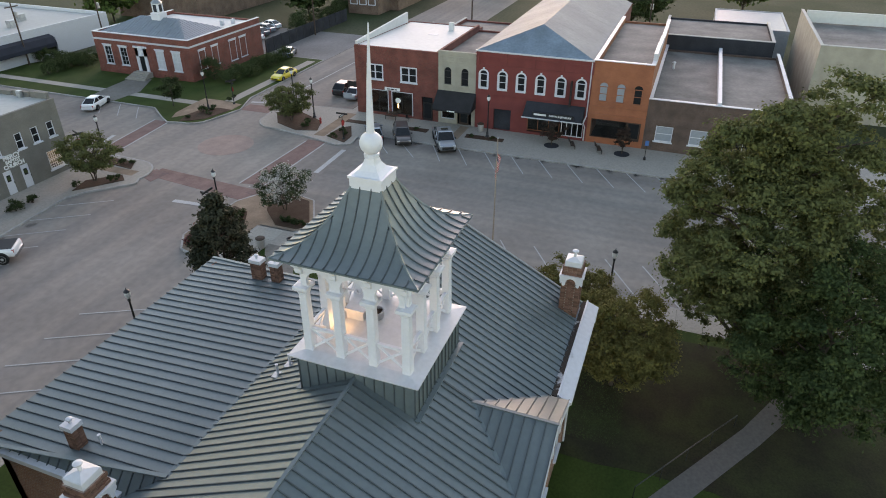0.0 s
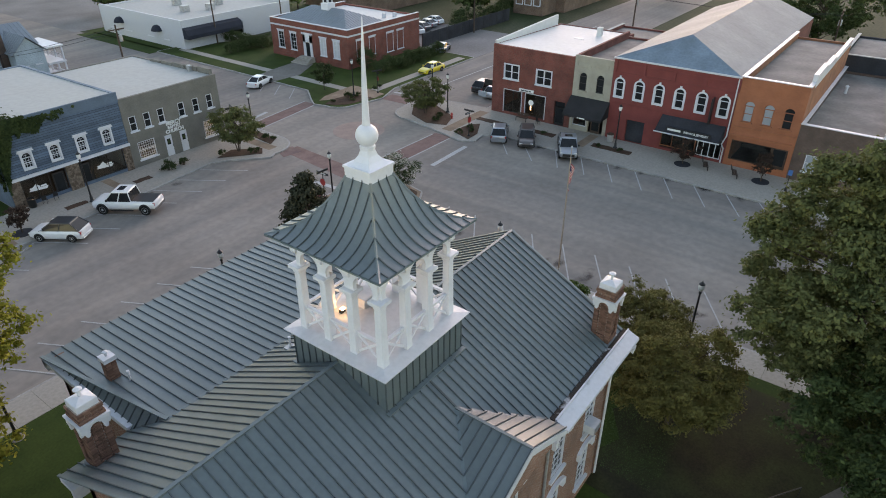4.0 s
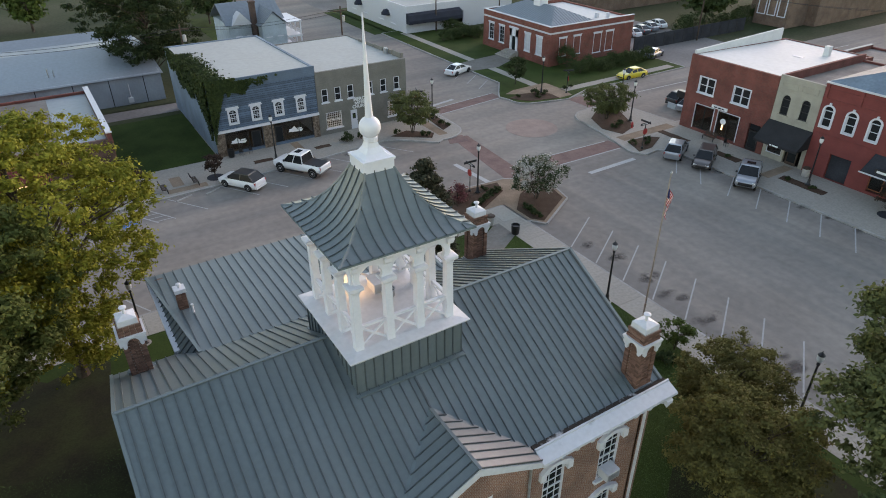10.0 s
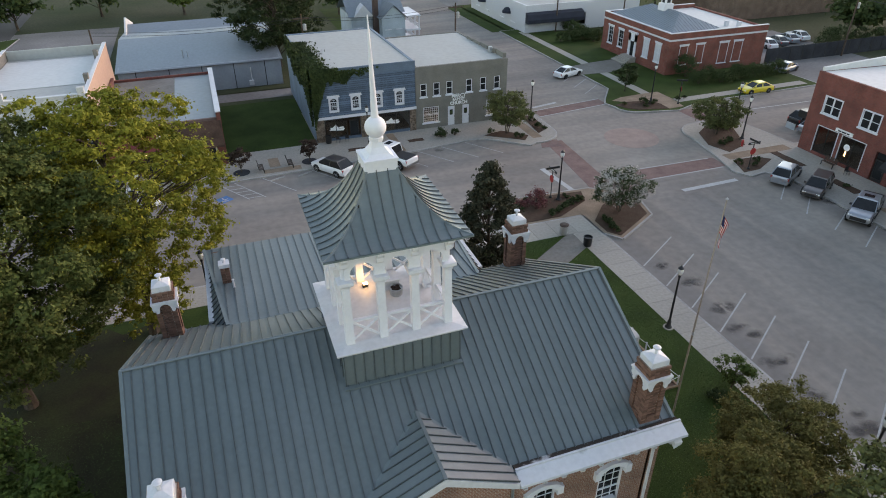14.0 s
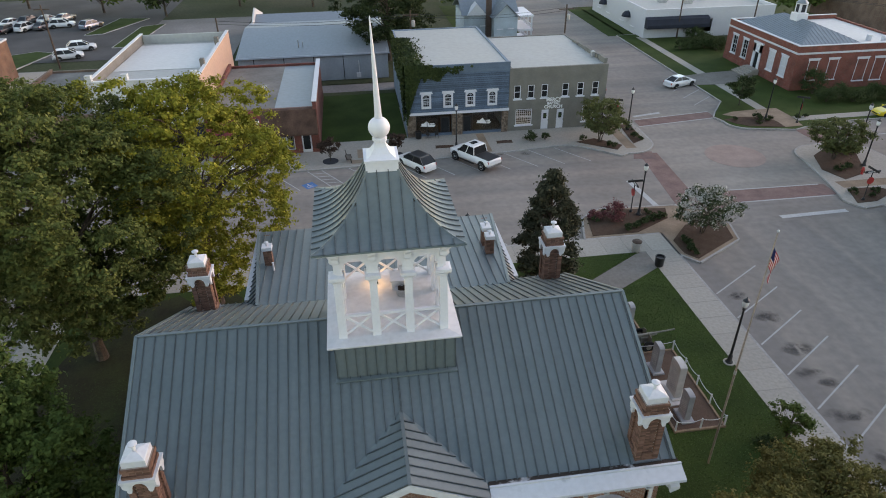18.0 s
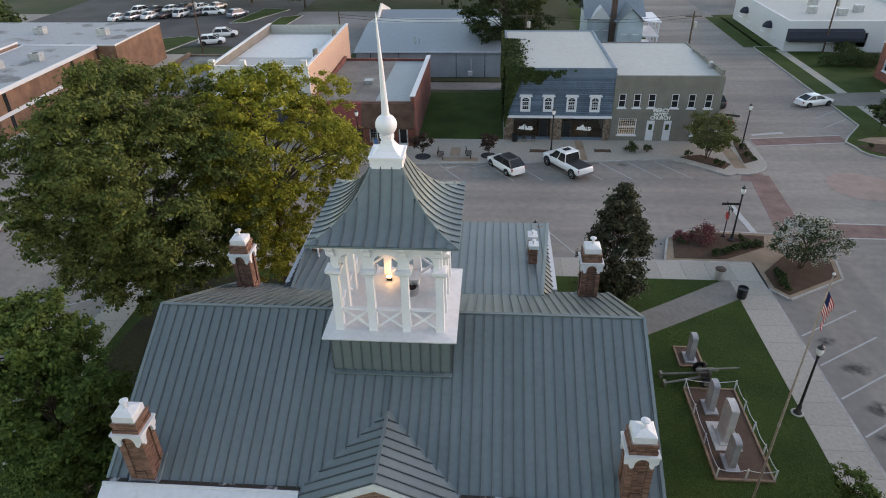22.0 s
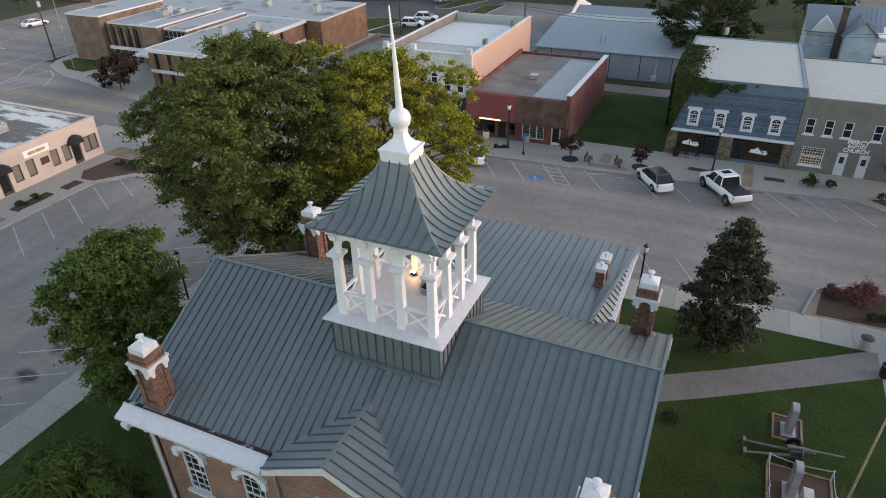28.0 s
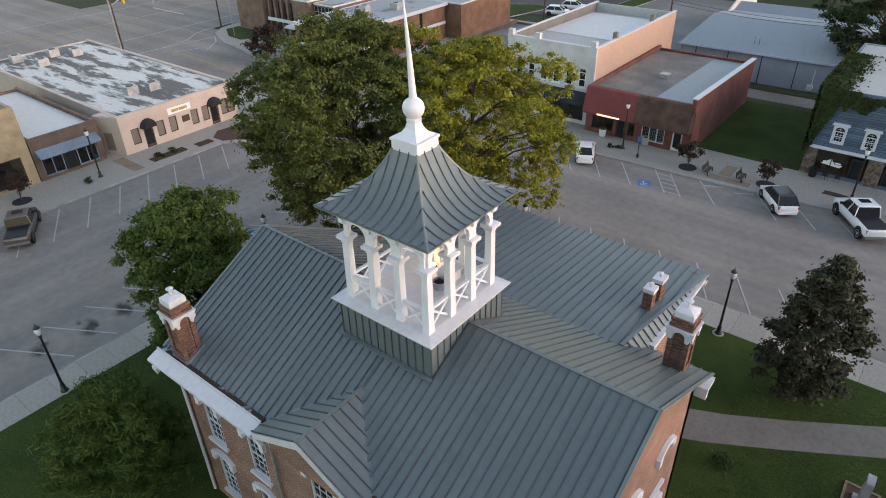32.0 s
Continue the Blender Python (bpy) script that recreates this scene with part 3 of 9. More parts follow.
bed("mulch_bed", [(43.5, 48.7), (44.2, 47.3), (45.3, 46.2), (49.3, 45.2), (49.4, 47.0), (48.9, 48.8), (45.6, 49.3)], M["mulch"], KZ, "planting bed of brown mulch beside the crossing")
single("footpath", prism(bmesh.new(), [(52.1, 46.9), (74, 47.2), (74, 48.6), (52.1, 48.3)], KZ - 0.1, KZ + 0.02), M["concrete"], "pale concrete path round the grass", "path", kind="structure")
slabs("footpath", 49.4, 51.5, 50.75, 90.0, 1, 24, KZ + 0.02, M["concrete"], "pale concrete path beside the grass strip")
single("paved_corner", prism(bmesh.new(), [(44.2, 50.4), (45.6, 49.32), (48.9, 48.82), (49.42, 47.0), (49.32, 45.2), (51.6, 45.3), (52.1, 48.5), (52.0, 51.49), (49.9, 51.49), (46.0, 51.2)], KZ - 0.1, KZ + 0.028), M["pavers"], "tan paving round the corner bed", "paving", kind="structure")
single("footpath", prism(bmesh.new(), [(46.75, 62.2), (51.4, 61.9), (56.6, 64.6), (56.6, 68.0), (50.8, 67.4), (46.75, 66.6)], KZ - 0.1, KZ + 0.03), M["concrete_old"], "stained concrete path to the entrance steps", "path", kind="structure")
pavement("pavement_west", [(-59, -60.4), (-46.7, -60.4), (-46.7, 21.1), (-44.6, 23.6), (-41.6, 24.6), (-40.2, 26.2), (-40.4, 29.2), (-42.6, 32.2), (-46.5, 33.6), (-59, 33.6)], KZ, M["concrete"], "concrete sidewalk in front of the pale shops", "sidewalk")
bed("gravel_bed", [(-49.9, 22.8), (-48.6, 21.4), (-47.0, 21.5), (-44.6, 24.3), (-42.0, 26.0), (-42.4, 26.8), (-49.4, 26.8)], M["chippings"], KZ, "planting bed of reddish stone chippings at the corner")
bed("mulch_bed", [(-49, 30), (-46, 29.5), (-42.4, 28.5), (-41.2, 29.4), (-43.2, 31.6), (-47.5, 32.8)], M["mulch"], KZ, "planting bed of brown mulch at the corner")
flat("paved_strip", [(-51.6, 27.0, -42.2, 29.2)], KZ + 0.012, M["pavers"], "tan brick paving strip across the sidewalk", "paving")
pavement("pavement_northwest", [(-92.5, 60), (-91.0, 53.0), (-89.0, 50.2), (-85.0, 48.3), (-82.4, 47.3), (-75.5, 45.9), (-67.2, 43.4), (-61.7, 42.4), (-46.3, 42.0), (-46.3, 86), (-92.5, 86)], KZ, M["concrete"], "concrete forecourt of the brick offices", "forecourt")
bm = prism(bmesh.new(), [(-89.4, 52.6), (-85.0, 49.9), (-81.2, 49.5), (-79.8, 52.4), (-83.0, 55.2), (-89.4, 55.2)], KZ - 0.1, KZ + 0.03)
single("lawn", bm, M["grass"], "small patch of lawn below a flagpole", "lawn", kind="structure")
bm = prism(bmesh.new(), [(-6.0, 49.4), (4.9, 49.4), (4.9, 66.2), (-6.0, 66.2)], KZ - 0.1, KZ + 0.05)
single("lawn", bm, M["grass"], "empty mown grass plot between two shops", "lawn", kind="structure")
for r, lab in (((-6, 72, 30, 74), "strip"), ((-38, 60.1, 29.6, 68.0), "strip")):
    flat("verge", [r], 0.03, M["far_grass"], "rough grass strip along the back alley", "grass")
flat("verge", [(19, 86, 30, 125), (45.1, 92, 48.4, 116), (-93, 86.2, -62, 91.6), (48, 92, 92, 118)], 0.02, M["grass"], "mown grass beside the road", "grass")

for pts in ([(-60.0, 96.0), (-58.0, 88.0), (-53.0, 88.0), (-50.4, 98.0), (-53.6, 99.4)], [(-49.4, 110.6), (-46.4, 111.2), (-41.0, 124.0), (-46.8, 125.0)], [(-41.5, 100.0), (-38.4, 100.0), (-36.5, 118.0), (-40.5, 116.0)]):
    pavement("verge", pts, 0.1, M["grass"], "grass island in the car park", "grass")
# planting strips and tan paving set in the sidewalks
for x0, y0, x1, y1 in ((50.6, 25.35, 51.6, 29.35), (50.7, 18.65, 51.8, 21.75), (50.9, 9.35, 52, 13.95), (7.8, 45.7, 9.8, 46.4), (14.8, 46.0, 16.6, 46.7), (-49.2, 13.9, -48, 17.8), (-48.8, 19.0, -47.6, 20.8)):
    bed("mulch_strip", wavy(x0, y0, x1, y1, int(x0 * 7 + y0), 4, 0.06), M["mulch"], KZ, "narrow strip of brown mulch set in the sidewalk")
for x0, y0, x1, y1 in ((-0.9, 44.4, 0.2, 46.8), (12.9, 43.8, 13.8, 49.3), (-1.6, 43.0, 2.2, 44.0), (-52, 11.4, -47.6, 12.6), (50.1, 14.45, 54.3, 15.55)):
    flat("paved_strip", [(x0, y0, x1, y1)], KZ + 0.012, M["pavers"], "tan brick paving strip across the sidewalk", "paving")
for x, y, r in ((-0.5, 41.6, 22), (2.25, 41.75, 28)):
    single("wheel_stop", loft(bmesh.new(), [[tuple(pose(x, y, 0, 0, 0, r) @ Vector((e * 0.85, b, c))) for b, c in ((-0.08, 0.0), (0.08, 0.0), (0.05, 0.11), (-0.05, 0.11))] for e in (-1, 1)]), M["kerb"], "worn concrete wheel stop in a parking bay", "wheel stop", group="wheel stops")

# brick crossings and the round of brick in the middle
bm = bmesh.new()
prism(bm, arc(39.3, 38.65, 3.1, 0, 350, 30), -0.05, 0.014)
single("brick_round", bm, M["round"], "pale round of worn pinkish brick set in the crossing", "paving", kind="structure")
for a in ([(28.0, 28.6), (30.4, 28.0), (31.4, 40.8), (29.4, 40.8)], [(31.6, 28.4), (43.5, 28.35), (43.5, 30.75), (31.2, 31.0)], [(32.8, 48.6), (43.1, 49.95), (43.1, 52.15), (32.8, 50.8)], [(50.3, 40.35), (52.7, 40.15), (52.5, 44.55), (50.1, 44.55)]):
    single("brick_crossing", prism(bmesh.new(), a, -0.05, 0.012), M["crossing"], "worn reddish brick crosswalk in the asphalt", "crosswalk", kind="structure", group="brick crosswalks")
    single("crosswalk_edge", prism(prism(bmesh.new(), [(a[0][0] - 0.08, a[0][1] - 0.08), (a[1][0] + 0.08, a[1][1] - 0.08), (a[1][0] + 0.08, a[1][1] + 0.08), (a[0][0] - 0.08, a[0][1] + 0.08)], 0.0, 0.021), [(a[3][0] - 0.08, a[3][1] - 0.08), (a[2][0] + 0.08, a[2][1] - 0.08), (a[2][0] + 0.08, a[2][1] + 0.08), (a[3][0] - 0.08, a[3][1] + 0.08)], 0.0, 0.021), M["paint_worn"], "worn white edge lines of a crosswalk", "road marking", kind="structure") if abs(a[0][0] - a[1][0]) > 8 else None
for a in ([(28.3, 39.6), (30.6, 39.2), (31.0, 41.2), (29.0, 41.4)], [(29.0, 27.6), (31.6, 26.6), (32.4, 28.4), (29.6, 29.2)], [(42.1, 28.45), (44.1, 28.45), (44.1, 30.75), (42.1, 30.65)], [(-40, 26.2), (-39.4, 26.2), (-38.8, 27.5), (-39.6, 28.2)]):
    single("brick_crossing", prism(bmesh.new(), a, -0.05, 0.018), M["brick_paving"], "darker red brick apron at the crosswalk's end", "crosswalk", kind="structure", group="brick crosswalks")

# painted lines
def line(a, b, w=0.11, material=None, name="parking_line", label="worn white parking line on the asphalt", group="parking lines", z=0.024):
    a, b = Vector(a), Vector(b)
    d = (b - a).normalized()
    o = Vector((-d.y, d.x)) * w / 2
    bm = bmesh.new()
    bm.faces.new([bm.verts.new((p.x, p.y, z)) for p in (a - o, b - o, b + o, a + o)])
    return single(name, bm, material or M["paint_worn"], label, "road marking", group=group, kind="structure")


for k in range(16):
    line((49.4 if k > 1 else 47.5, 23.75 - 3.08 * k), (43.5, 20.35 - 3.08 * k))
for k in range(14):
    line((24.6, 15.0 - 2.95 * k), (29.5, 18.1 - 2.95 * k))
for x in [20.8 - 2.97 * k for k in range(7)] + [-2.0, -9.6, -12.6, -15.6, -18.6]:
    line((x, 42.4 + 0.07 * (x + 2)), (x + 2.85, 38.2 + 0.07 * (x + 2)))
for k in range(11):
    line((8.7 - 2.95 * k, 28.4), (10.9 - 2.95 * k, 24.3))
for k in range(12):
    line((-29.7, -8.3 + 2.85 * k), (-25.0, -5.6 + 2.85 * k))
    line((-46, -8.4 + 2.9 * k), (-40.6, -11.4 + 2.9 * k))
line((36.1, 25.15), (42.7, 25.35), 0.55, M["paint"], "stop_line", "broad white stop line", "stop lines")
line((25.65, 34.5), (26.15, 28.45), 0.55, M["paint"], "stop_line", "broad white stop line", "stop lines")
line((33.3, 51.95), (37.1, 52.75), 0.5, M["paint"], "stop_line", "broad white stop line", "stop lines")
line((54.1, 41.85), (53.3, 44.95), 0.45, M["paint"], "stop_line", "broad white stop line", "stop lines")
line((54.1, 41.75), (110, 40.6), 0.16, M["paint"], "lane_line", "white line along the side road", "lane lines")
for k in range(4):
    line((42.6, 54.6 + 3 * k), (46.3, 57.6 + 3 * k))
for k in range(5):
    line((-5.75 + 0.5 * k, 41.4 - 0.8 * k), (-4.25 + 0.5 * k, 41.4 - 0.8 * k), 0.12)
line((-6.2, 42.1), (-3.6, 37.9), 0.12)
line((-4.7, 42.1), (-2.1, 37.9), 0.12)
for (x, y, rz) in ((-5.85, 38.7, 32), (45.9, -14.05, -58), (-28.2, 11.0, 32)):
    top = single("accessible_bay_mark", boxes((-0.6, -0.6, 0.009, 0.6, 0.6, 0.0095)), M["paint_blue"], "blue painted square with a white symbol", "road marking", pose(x, y, 0, 0, 0, rz), kind="structure")
    part("symbol", boxes((-0.12, 0.2, 0.012, 0.06, 0.42, 0.013), (-0.12, -0.35, 0.012, -0.02, 0.2, 0.013), (-0.02, -0.1, 0.012, 0.3, 0.0, 0.013), (-0.34, -0.42, 0.012, 0.25, -0.33, 0.013), (-0.36, -0.42, 0.012, -0.27, 0.0, 0.013)), M["paint"], top)
for a, b in (((-62, 37.9), (-84.5, 38.9)), ((-62, 38.2), (-84.5, 39.2))):
    line(a, b, 0.12, M["paint_yellow"], "centre_line", "faded yellow centre line", "lane lines")
pocket = [(-88.0, 38.0), (-89.1, 44.4), (-90.4, 46.2), (-91.9, 47.9), (-92.8, 51.5), (-93.4, 56.0), (-94.2, 76.0)]
for a, b in list(zip(pocket, pocket[1:])) + [((-88.6, 34.0), (-87.2, 48.2)), ((-84.5, 39.0), (-82.9, 42.6)), ((-80.9, 42.6), (-84.2, 46.8)), ((-84.2, 46.8), (-87.2, 48.6))]:
    line(a, b, 0.2, M["paint"], "lane_line", "white line round the turning pocket", "lane lines")
line((-118.0, 55.5), (-107.0, 55.5), 0.5, M["paint"], "stop_line", "white stop line", "stop lines")
line((-97, 0), (-99, 90), 0.2, M["paint"], "lane_line", "white line along the road", "lane lines")
line((-111.8, -40), (-112.6, 110), 0.3, M["paint_yellow"], "centre_line", "faded yellow centre line", "lane lines")
line((-122, -40), (-123, 110), 0.2, M["paint"], "lane_line", "white line along the road", "lane lines")
# oil stains in the bays: each fades from its middle to its rim
rs = random.Random(5)
bm = bmesh.new()
fade = bm.loops.layers.uv.new("fade")
zs = 0.012
for x0, y0, dx, dy, n in ((48.2, 18.6, 0, -3.08, 12), (26.2, 14.4, 0, -2.95, 8), (17.4, 43.4, -3, 0, 3), (-27.6, -6.4, 0, 2.85, 6)):
    for k in range(n):
        for q in range(rs.choice((2, 3, 4))):
            cx, cy = x0 + dx * k + rs.uniform(-0.9, 0.9), y0 + dy * k + rs.uniform(-0.6, 0.6)
            a, r = rs.uniform(0, 3), rs.uniform(0.35, 1.15)
            zs += 0.00006
            mid = bm.verts.new((cx, cy, zs))
            rim = [bm.verts.new((cx + r * (1 + 0.2 * math.sin(2 * t_ + 3 * a)) * math.cos(t_ + a), cy + 0.75 * r * math.sin(t_ + a), zs)) for t_ in [2 * math.pi * i / 20 for i in range(20)]]
            for i in range(20):
                f = bm.faces.new((mid, rim[i], rim[(i + 1) % 20]))
                for lp, v in zip(f.loops, (1.0, 0.0, 0.0)):
                    lp[fade].uv = (v, 0.0)
single("oil_stains", bm, M["oil"], "dark oil stains on the asphalt of the parking bays", "stains", kind="stuff")

# ---- the courthouse ----
def clip_poly(poly, u0, u1):
    def cut(pts, s, keep):
        out = []
        for i, a in enumerate(pts):
            b = pts[(i + 1) % len(pts)]
            ia, ib = keep(a[0], s), keep(b[0], s)
            if ia:
                out.append(a)
            if ia != ib:
                f = (s - a[0]) / (b[0] - a[0])
                out.append((s, a[1] + f * (b[1] - a[1])))
        return out
    poly = cut(poly, u0, lambda u, s: u >= s - 1e-9)
    return cut(poly, u1, lambda u, s: u <= s + 1e-9) if poly else []


def seam_roof(name, parent, corners, along, width, material, label="", rib=0.055, first=0.0):
    """Standing-seam panels over a flat slope. corners: the slope's outline; along: the way of the eave."""
    o = Vector(corners[0])
    u = Vector(along).normalized()
    nrm = (Vector(corners[1]) - o).cross(Vector(corners[2]) - o).normalized()
    if nrm.z < 0:
        nrm = -nrm
    v = nrm.cross(u)
    poly = [((Vector(c) - o).dot(u), (Vector(c) - o).dot(v)) for c in corners]
    lo, hi = min(p[0] for p in poly), max(p[0] for p in poly)
    root = None
    k, start = 0, lo + first
    edges = [lo] + [start + width * (i + (0 if first else 1)) for i in range(int((hi - lo) / width) + 2)]
    edges = [e for e in edges if e < hi - 0.08] + [hi]
    rows = []
    for u0, u1 in zip(edges, edges[1:]):
        p = clip_poly(poly, u0 + 0.002, u1 - 0.002)
        if len(p) < 3:
            continue
        bm = bmesh.new()
        top = [bm.verts.new(o + u * a + v * b) for a, b in p]
        bot = [bm.verts.new(o + u * a + v * b - nrm * 0.04) for a, b in p]
        bm.faces.new(top)
        bm.faces.new(bot[::-1])
        n = len(p)
        for i in range(n):
            bm.faces.new((top[i], bot[i], bot[(i + 1) % n], top[(i + 1) % n]))
        side = [b for a, b in p if abs(a - u0) < 0.02]
        if len(side) > 1:
            b0, b1 = min(side), max(side)
            w = 0.015
            nf = len(bm.faces)
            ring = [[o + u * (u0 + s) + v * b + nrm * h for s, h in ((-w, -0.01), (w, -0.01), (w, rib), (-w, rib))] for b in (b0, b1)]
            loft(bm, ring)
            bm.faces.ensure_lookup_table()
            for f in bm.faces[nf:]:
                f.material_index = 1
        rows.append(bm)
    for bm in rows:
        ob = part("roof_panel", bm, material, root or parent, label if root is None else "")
        # ribs get the darkened seam colour in place of real shade
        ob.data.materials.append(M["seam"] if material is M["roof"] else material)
        if root is None:
            ob.name = name
            root = ob
    return root


def strip_along(a, b, w, h, bm=None, up=(0, 0, 1)):
    """A flat capping bar from a to b."""
    bm = bm or bmesh.new()
    a, b = Vector(a), Vector(b)
    d = (b - a).normalized()
    s = d.cross(Vector(up)).normalized() * w / 2
    n = s.cross(d).normalized()
    if n.z < 0:
        n = -n
    return loft(bm, [[p - s - n * 0.02, p + s - n * 0.02, p + s + n * h, p - s + n * h] for p in (a, b)])


court = thing("courthouse", "old brick courthouse with a blue-grey standing-seam metal roof", "courthouse", pose(0, 0, KZ))
HZ = -KZ
RZ, ES = 12.34, 0.528
def zr(y):
    return RZ - ES * abs(y) + HZ


def wall_cells(bm, W, H, t, holes, y0=0.0, z0=0.0):
    """An upright wall of length W and height H along x, with openings right through it."""
    cuts = sorted({0.0, W, *[h[0] for h in holes], *[h[1] for h in holes]})
    for a, b in zip(cuts, cuts[1:]):
        if b - a < 1e-4:
            continue
        z = z0
        for h in sorted((h for h in holes if h[0] < b - 1e-4 and h[1] > a + 1e-4), key=lambda h: h[2]):
            if h[2] > z + 1e-4:
                box(bm, a, y0, z, b, y0 + t, h[2])
            z = h[3]
        if H > z + 1e-4:
            box(bm, a, y0, z, b, y0 + t, H)
    bmesh.ops.remove_doubles(bm, verts=bm.verts[:], dist=1e-4)
    return bm


CW = 9.25
cw_holes = []
for wx in (-7.25, -4.2, 4.2, 7.25):
    for zb, zt in ((1.0, 3.5), (4.6, 7.0)):
        cw_holes.append((wx + CW - 0.55, wx + CW + 0.55, zb, zt))
cw_holes.append((CW - 0.75, CW + 0.75, 4.8, 7.6))
cw_holes.append((CW - 0.85, CW + 0.85, 0.5, 3.4))
bm = wall_cells(bmesh.new(), 2 * CW, 8.6, 0.4, cw_holes)
front = part("front_wall", bm, M["brick_court"], court, "weathered red-brown brick front wall", at=pose(-CW, -6.05, 0))
bm = boxes((-CW, 5.65, 0, CW, 6.05, 8.6))
part("back_wall", bm, M["brick_court"], court)
for s in (-1, 1):
    bm = bmesh.new()
    holes = []
    pts = [(-6.05, 0), (6.05, 0), (6.05, zr(6.05) - 0.15), (0, zr(0) - 0.15), (-6.05, zr(6.05) - 0.15)]
    a = [bm.verts.new((s * CW, y, z)) for y, z in pts]
    b = [bm.verts.new((s * (CW - 0.4), y, z)) for y, z in pts]
    bm.faces.new(a)
    bm.faces.new(b[::-1])
    for i in range(5):
        bm.faces.new((a[i], a[(i + 1) % 5], b[(i + 1) % 5], b[i]))
    part("gable_wall", bm, M["brick_court"], court, "brick gable wall")
bm = boxes((-6.7, 5.9, 0, -6.3, 13.3, 8.8), (6.3, 5.9, 0, 6.7, 13.3, 8.8), (-6.7, 12.9, 0, 6.7, 13.3, 8.7))
part("rear_wing_wall", bm, M["brick_court"], court)
# front cornice of white boards with brackets, open in the middle for the gablet
for s in (-1, 1):
    x0, x1 = sorted((s * 2.78, s * 9.8))
    prof = [(-6.06, 8.42), (-6.06, 8.93), (-6.30, 8.93), (-6.31, 9.1), (-6.38, 9.1), (-6.39, 9.03), (-6.90, 8.82), (-6.92, 8.72), (-6.86, 8.68), (-6.80, 8.58), (-6.30, 8.50), (-6.28, 8.42)]
    bm = loft(bmesh.new(), [[(x, y, z) for y, z in prof] for x in (x0, x1)])
    cor = part("cornice", bm, M["cornice"], court, "weathered white wooden cornice")
    part("frieze", boxes((x0, -6.25, 7.9, x1, -6.06, 8.42)), M["white_worn"], cor)
    part("gutter", boxes((x0 + 0.02, -6.30, 8.9, x1 - 0.02, -6.06, 9.0)), M["gutter"], cor, "lead gutter full of dark leaf litter")
    for k in range(9):
        bx = s * (3.1 + 0.78 * k)
        part("bracket", loft(bmesh.new(), [[(bx + d, -6.08, 7.86), (bx + d, -6.08, 8.37), (bx + d, -6.72, 8.37), (bx + d, -6.68, 8.24), (bx + d, -6.3, 8.1)] for d in (-0.07, 0.07)]), M["white_worn"], cor)
    # rakes of the gable ends and the short back cornices
    for e in (-1, 1):
        bm = bmesh.new()
        loft(bm, [[(s * (CW + 0.02), y, zr(y) - 0.34), (s * (CW + 0.36), y, zr(y) - 0.20), (s * (CW + 0.36), y, zr(y) - 0.06), (s * (CW + 0.02), y, zr(y) - 0.06)] for y in (0, e * 6.9)])
        part("rake_board", bm, M["white_worn"], court, "white painted rake board")
    x0, x1 = sorted((s * 6.9, s * 9.75))
    part("back_cornice", boxes((x0, 6.06, 8.16, x1, 6.98, 8.36), (x0, 6.06, 7.8, x1, 6.3, 8.16)), M["white_worn"], court)
    x0, x1 = sorted((s * 6.72, s * 7.1))
    part("wing_cornice", boxes((x0, 6.9, 8.46, x1, 13.7, 8.7), (min(x0, x1), 13.32, 8.2, max(x0, x1), 13.7, 8.46)), M["white_worn"], court)
    part("downpipe", tube(bmesh.new(), [(s * 9.0, -6.16, 8.3), (s * 9.0, -6.16, 0.1)], 0.07, 8), M["white_worn"], court, "white painted downpipe", smooth=True)
    part("downpipe", tube(bmesh.new(), [(s * 2.85, -6.16, 8.3), (s * 2.85, -6.16, 0.1)], 0.06, 8), M["alu"], court, "grey metal downpipe", smooth=True)
    part("corner_pilaster", boxes((min(s * 8.95, s * 9.3), -6.12, 0, max(s * 8.95, s * 9.3), -6.0, 8.3)), M["brick_court"], court)
part("wing_cornice", boxes((-7.1, 13.32, 8.42, 7.1, 13.72, 8.66)), M["white_worn"], court)

# roofs
PW = 0.452
z_e, yb = zr(6.1), 7.0
for s in (-1, 1):
    x0, x1 = (-9.75, 0.0) if s < 0 else (0.0, 9.65)
    far = (x0 if s < 0 else x1)
    PF, first = (0.3833, 0.317) if s < 0 else (0.3798, 0.04)
    front_pts = [(far, -6.1, z_e), (s * 2.75, -6.1, z_e), (0, -3.6, zr(3.6)), (0, 0, zr(0)), (far, 0, zr(0))]
    seam_roof("front_roof", court, front_pts, (1, 0, 0), PF, M["roof"], "blue-grey standing-seam metal roof slope", first=first)
    back_pts = [(far, 0, zr(0)), (0, 0, zr(0)), (0, 5.35, zr(5.35)), (s * 6.2, 5.35, zr(5.35)), (s * 7.05, 6.9, zr(6.9)), (far, 6.9, zr(6.9))]
    seam_roof("back_roof", court, back_pts, (1, 0, 0), PF, M["roof"], first=first)
jz, rz_ = zr(5.35), 8.9 + HZ
seam_roof("rear_roof", court, [(-6.2, 5.35, jz), (6.2, 5.35, jz), (7.05, 13.75, rz_), (-7.05, 13.75, rz_)], (1, 0, 0), PW, M["roof"], "low standing-seam metal roof of the rear wing")
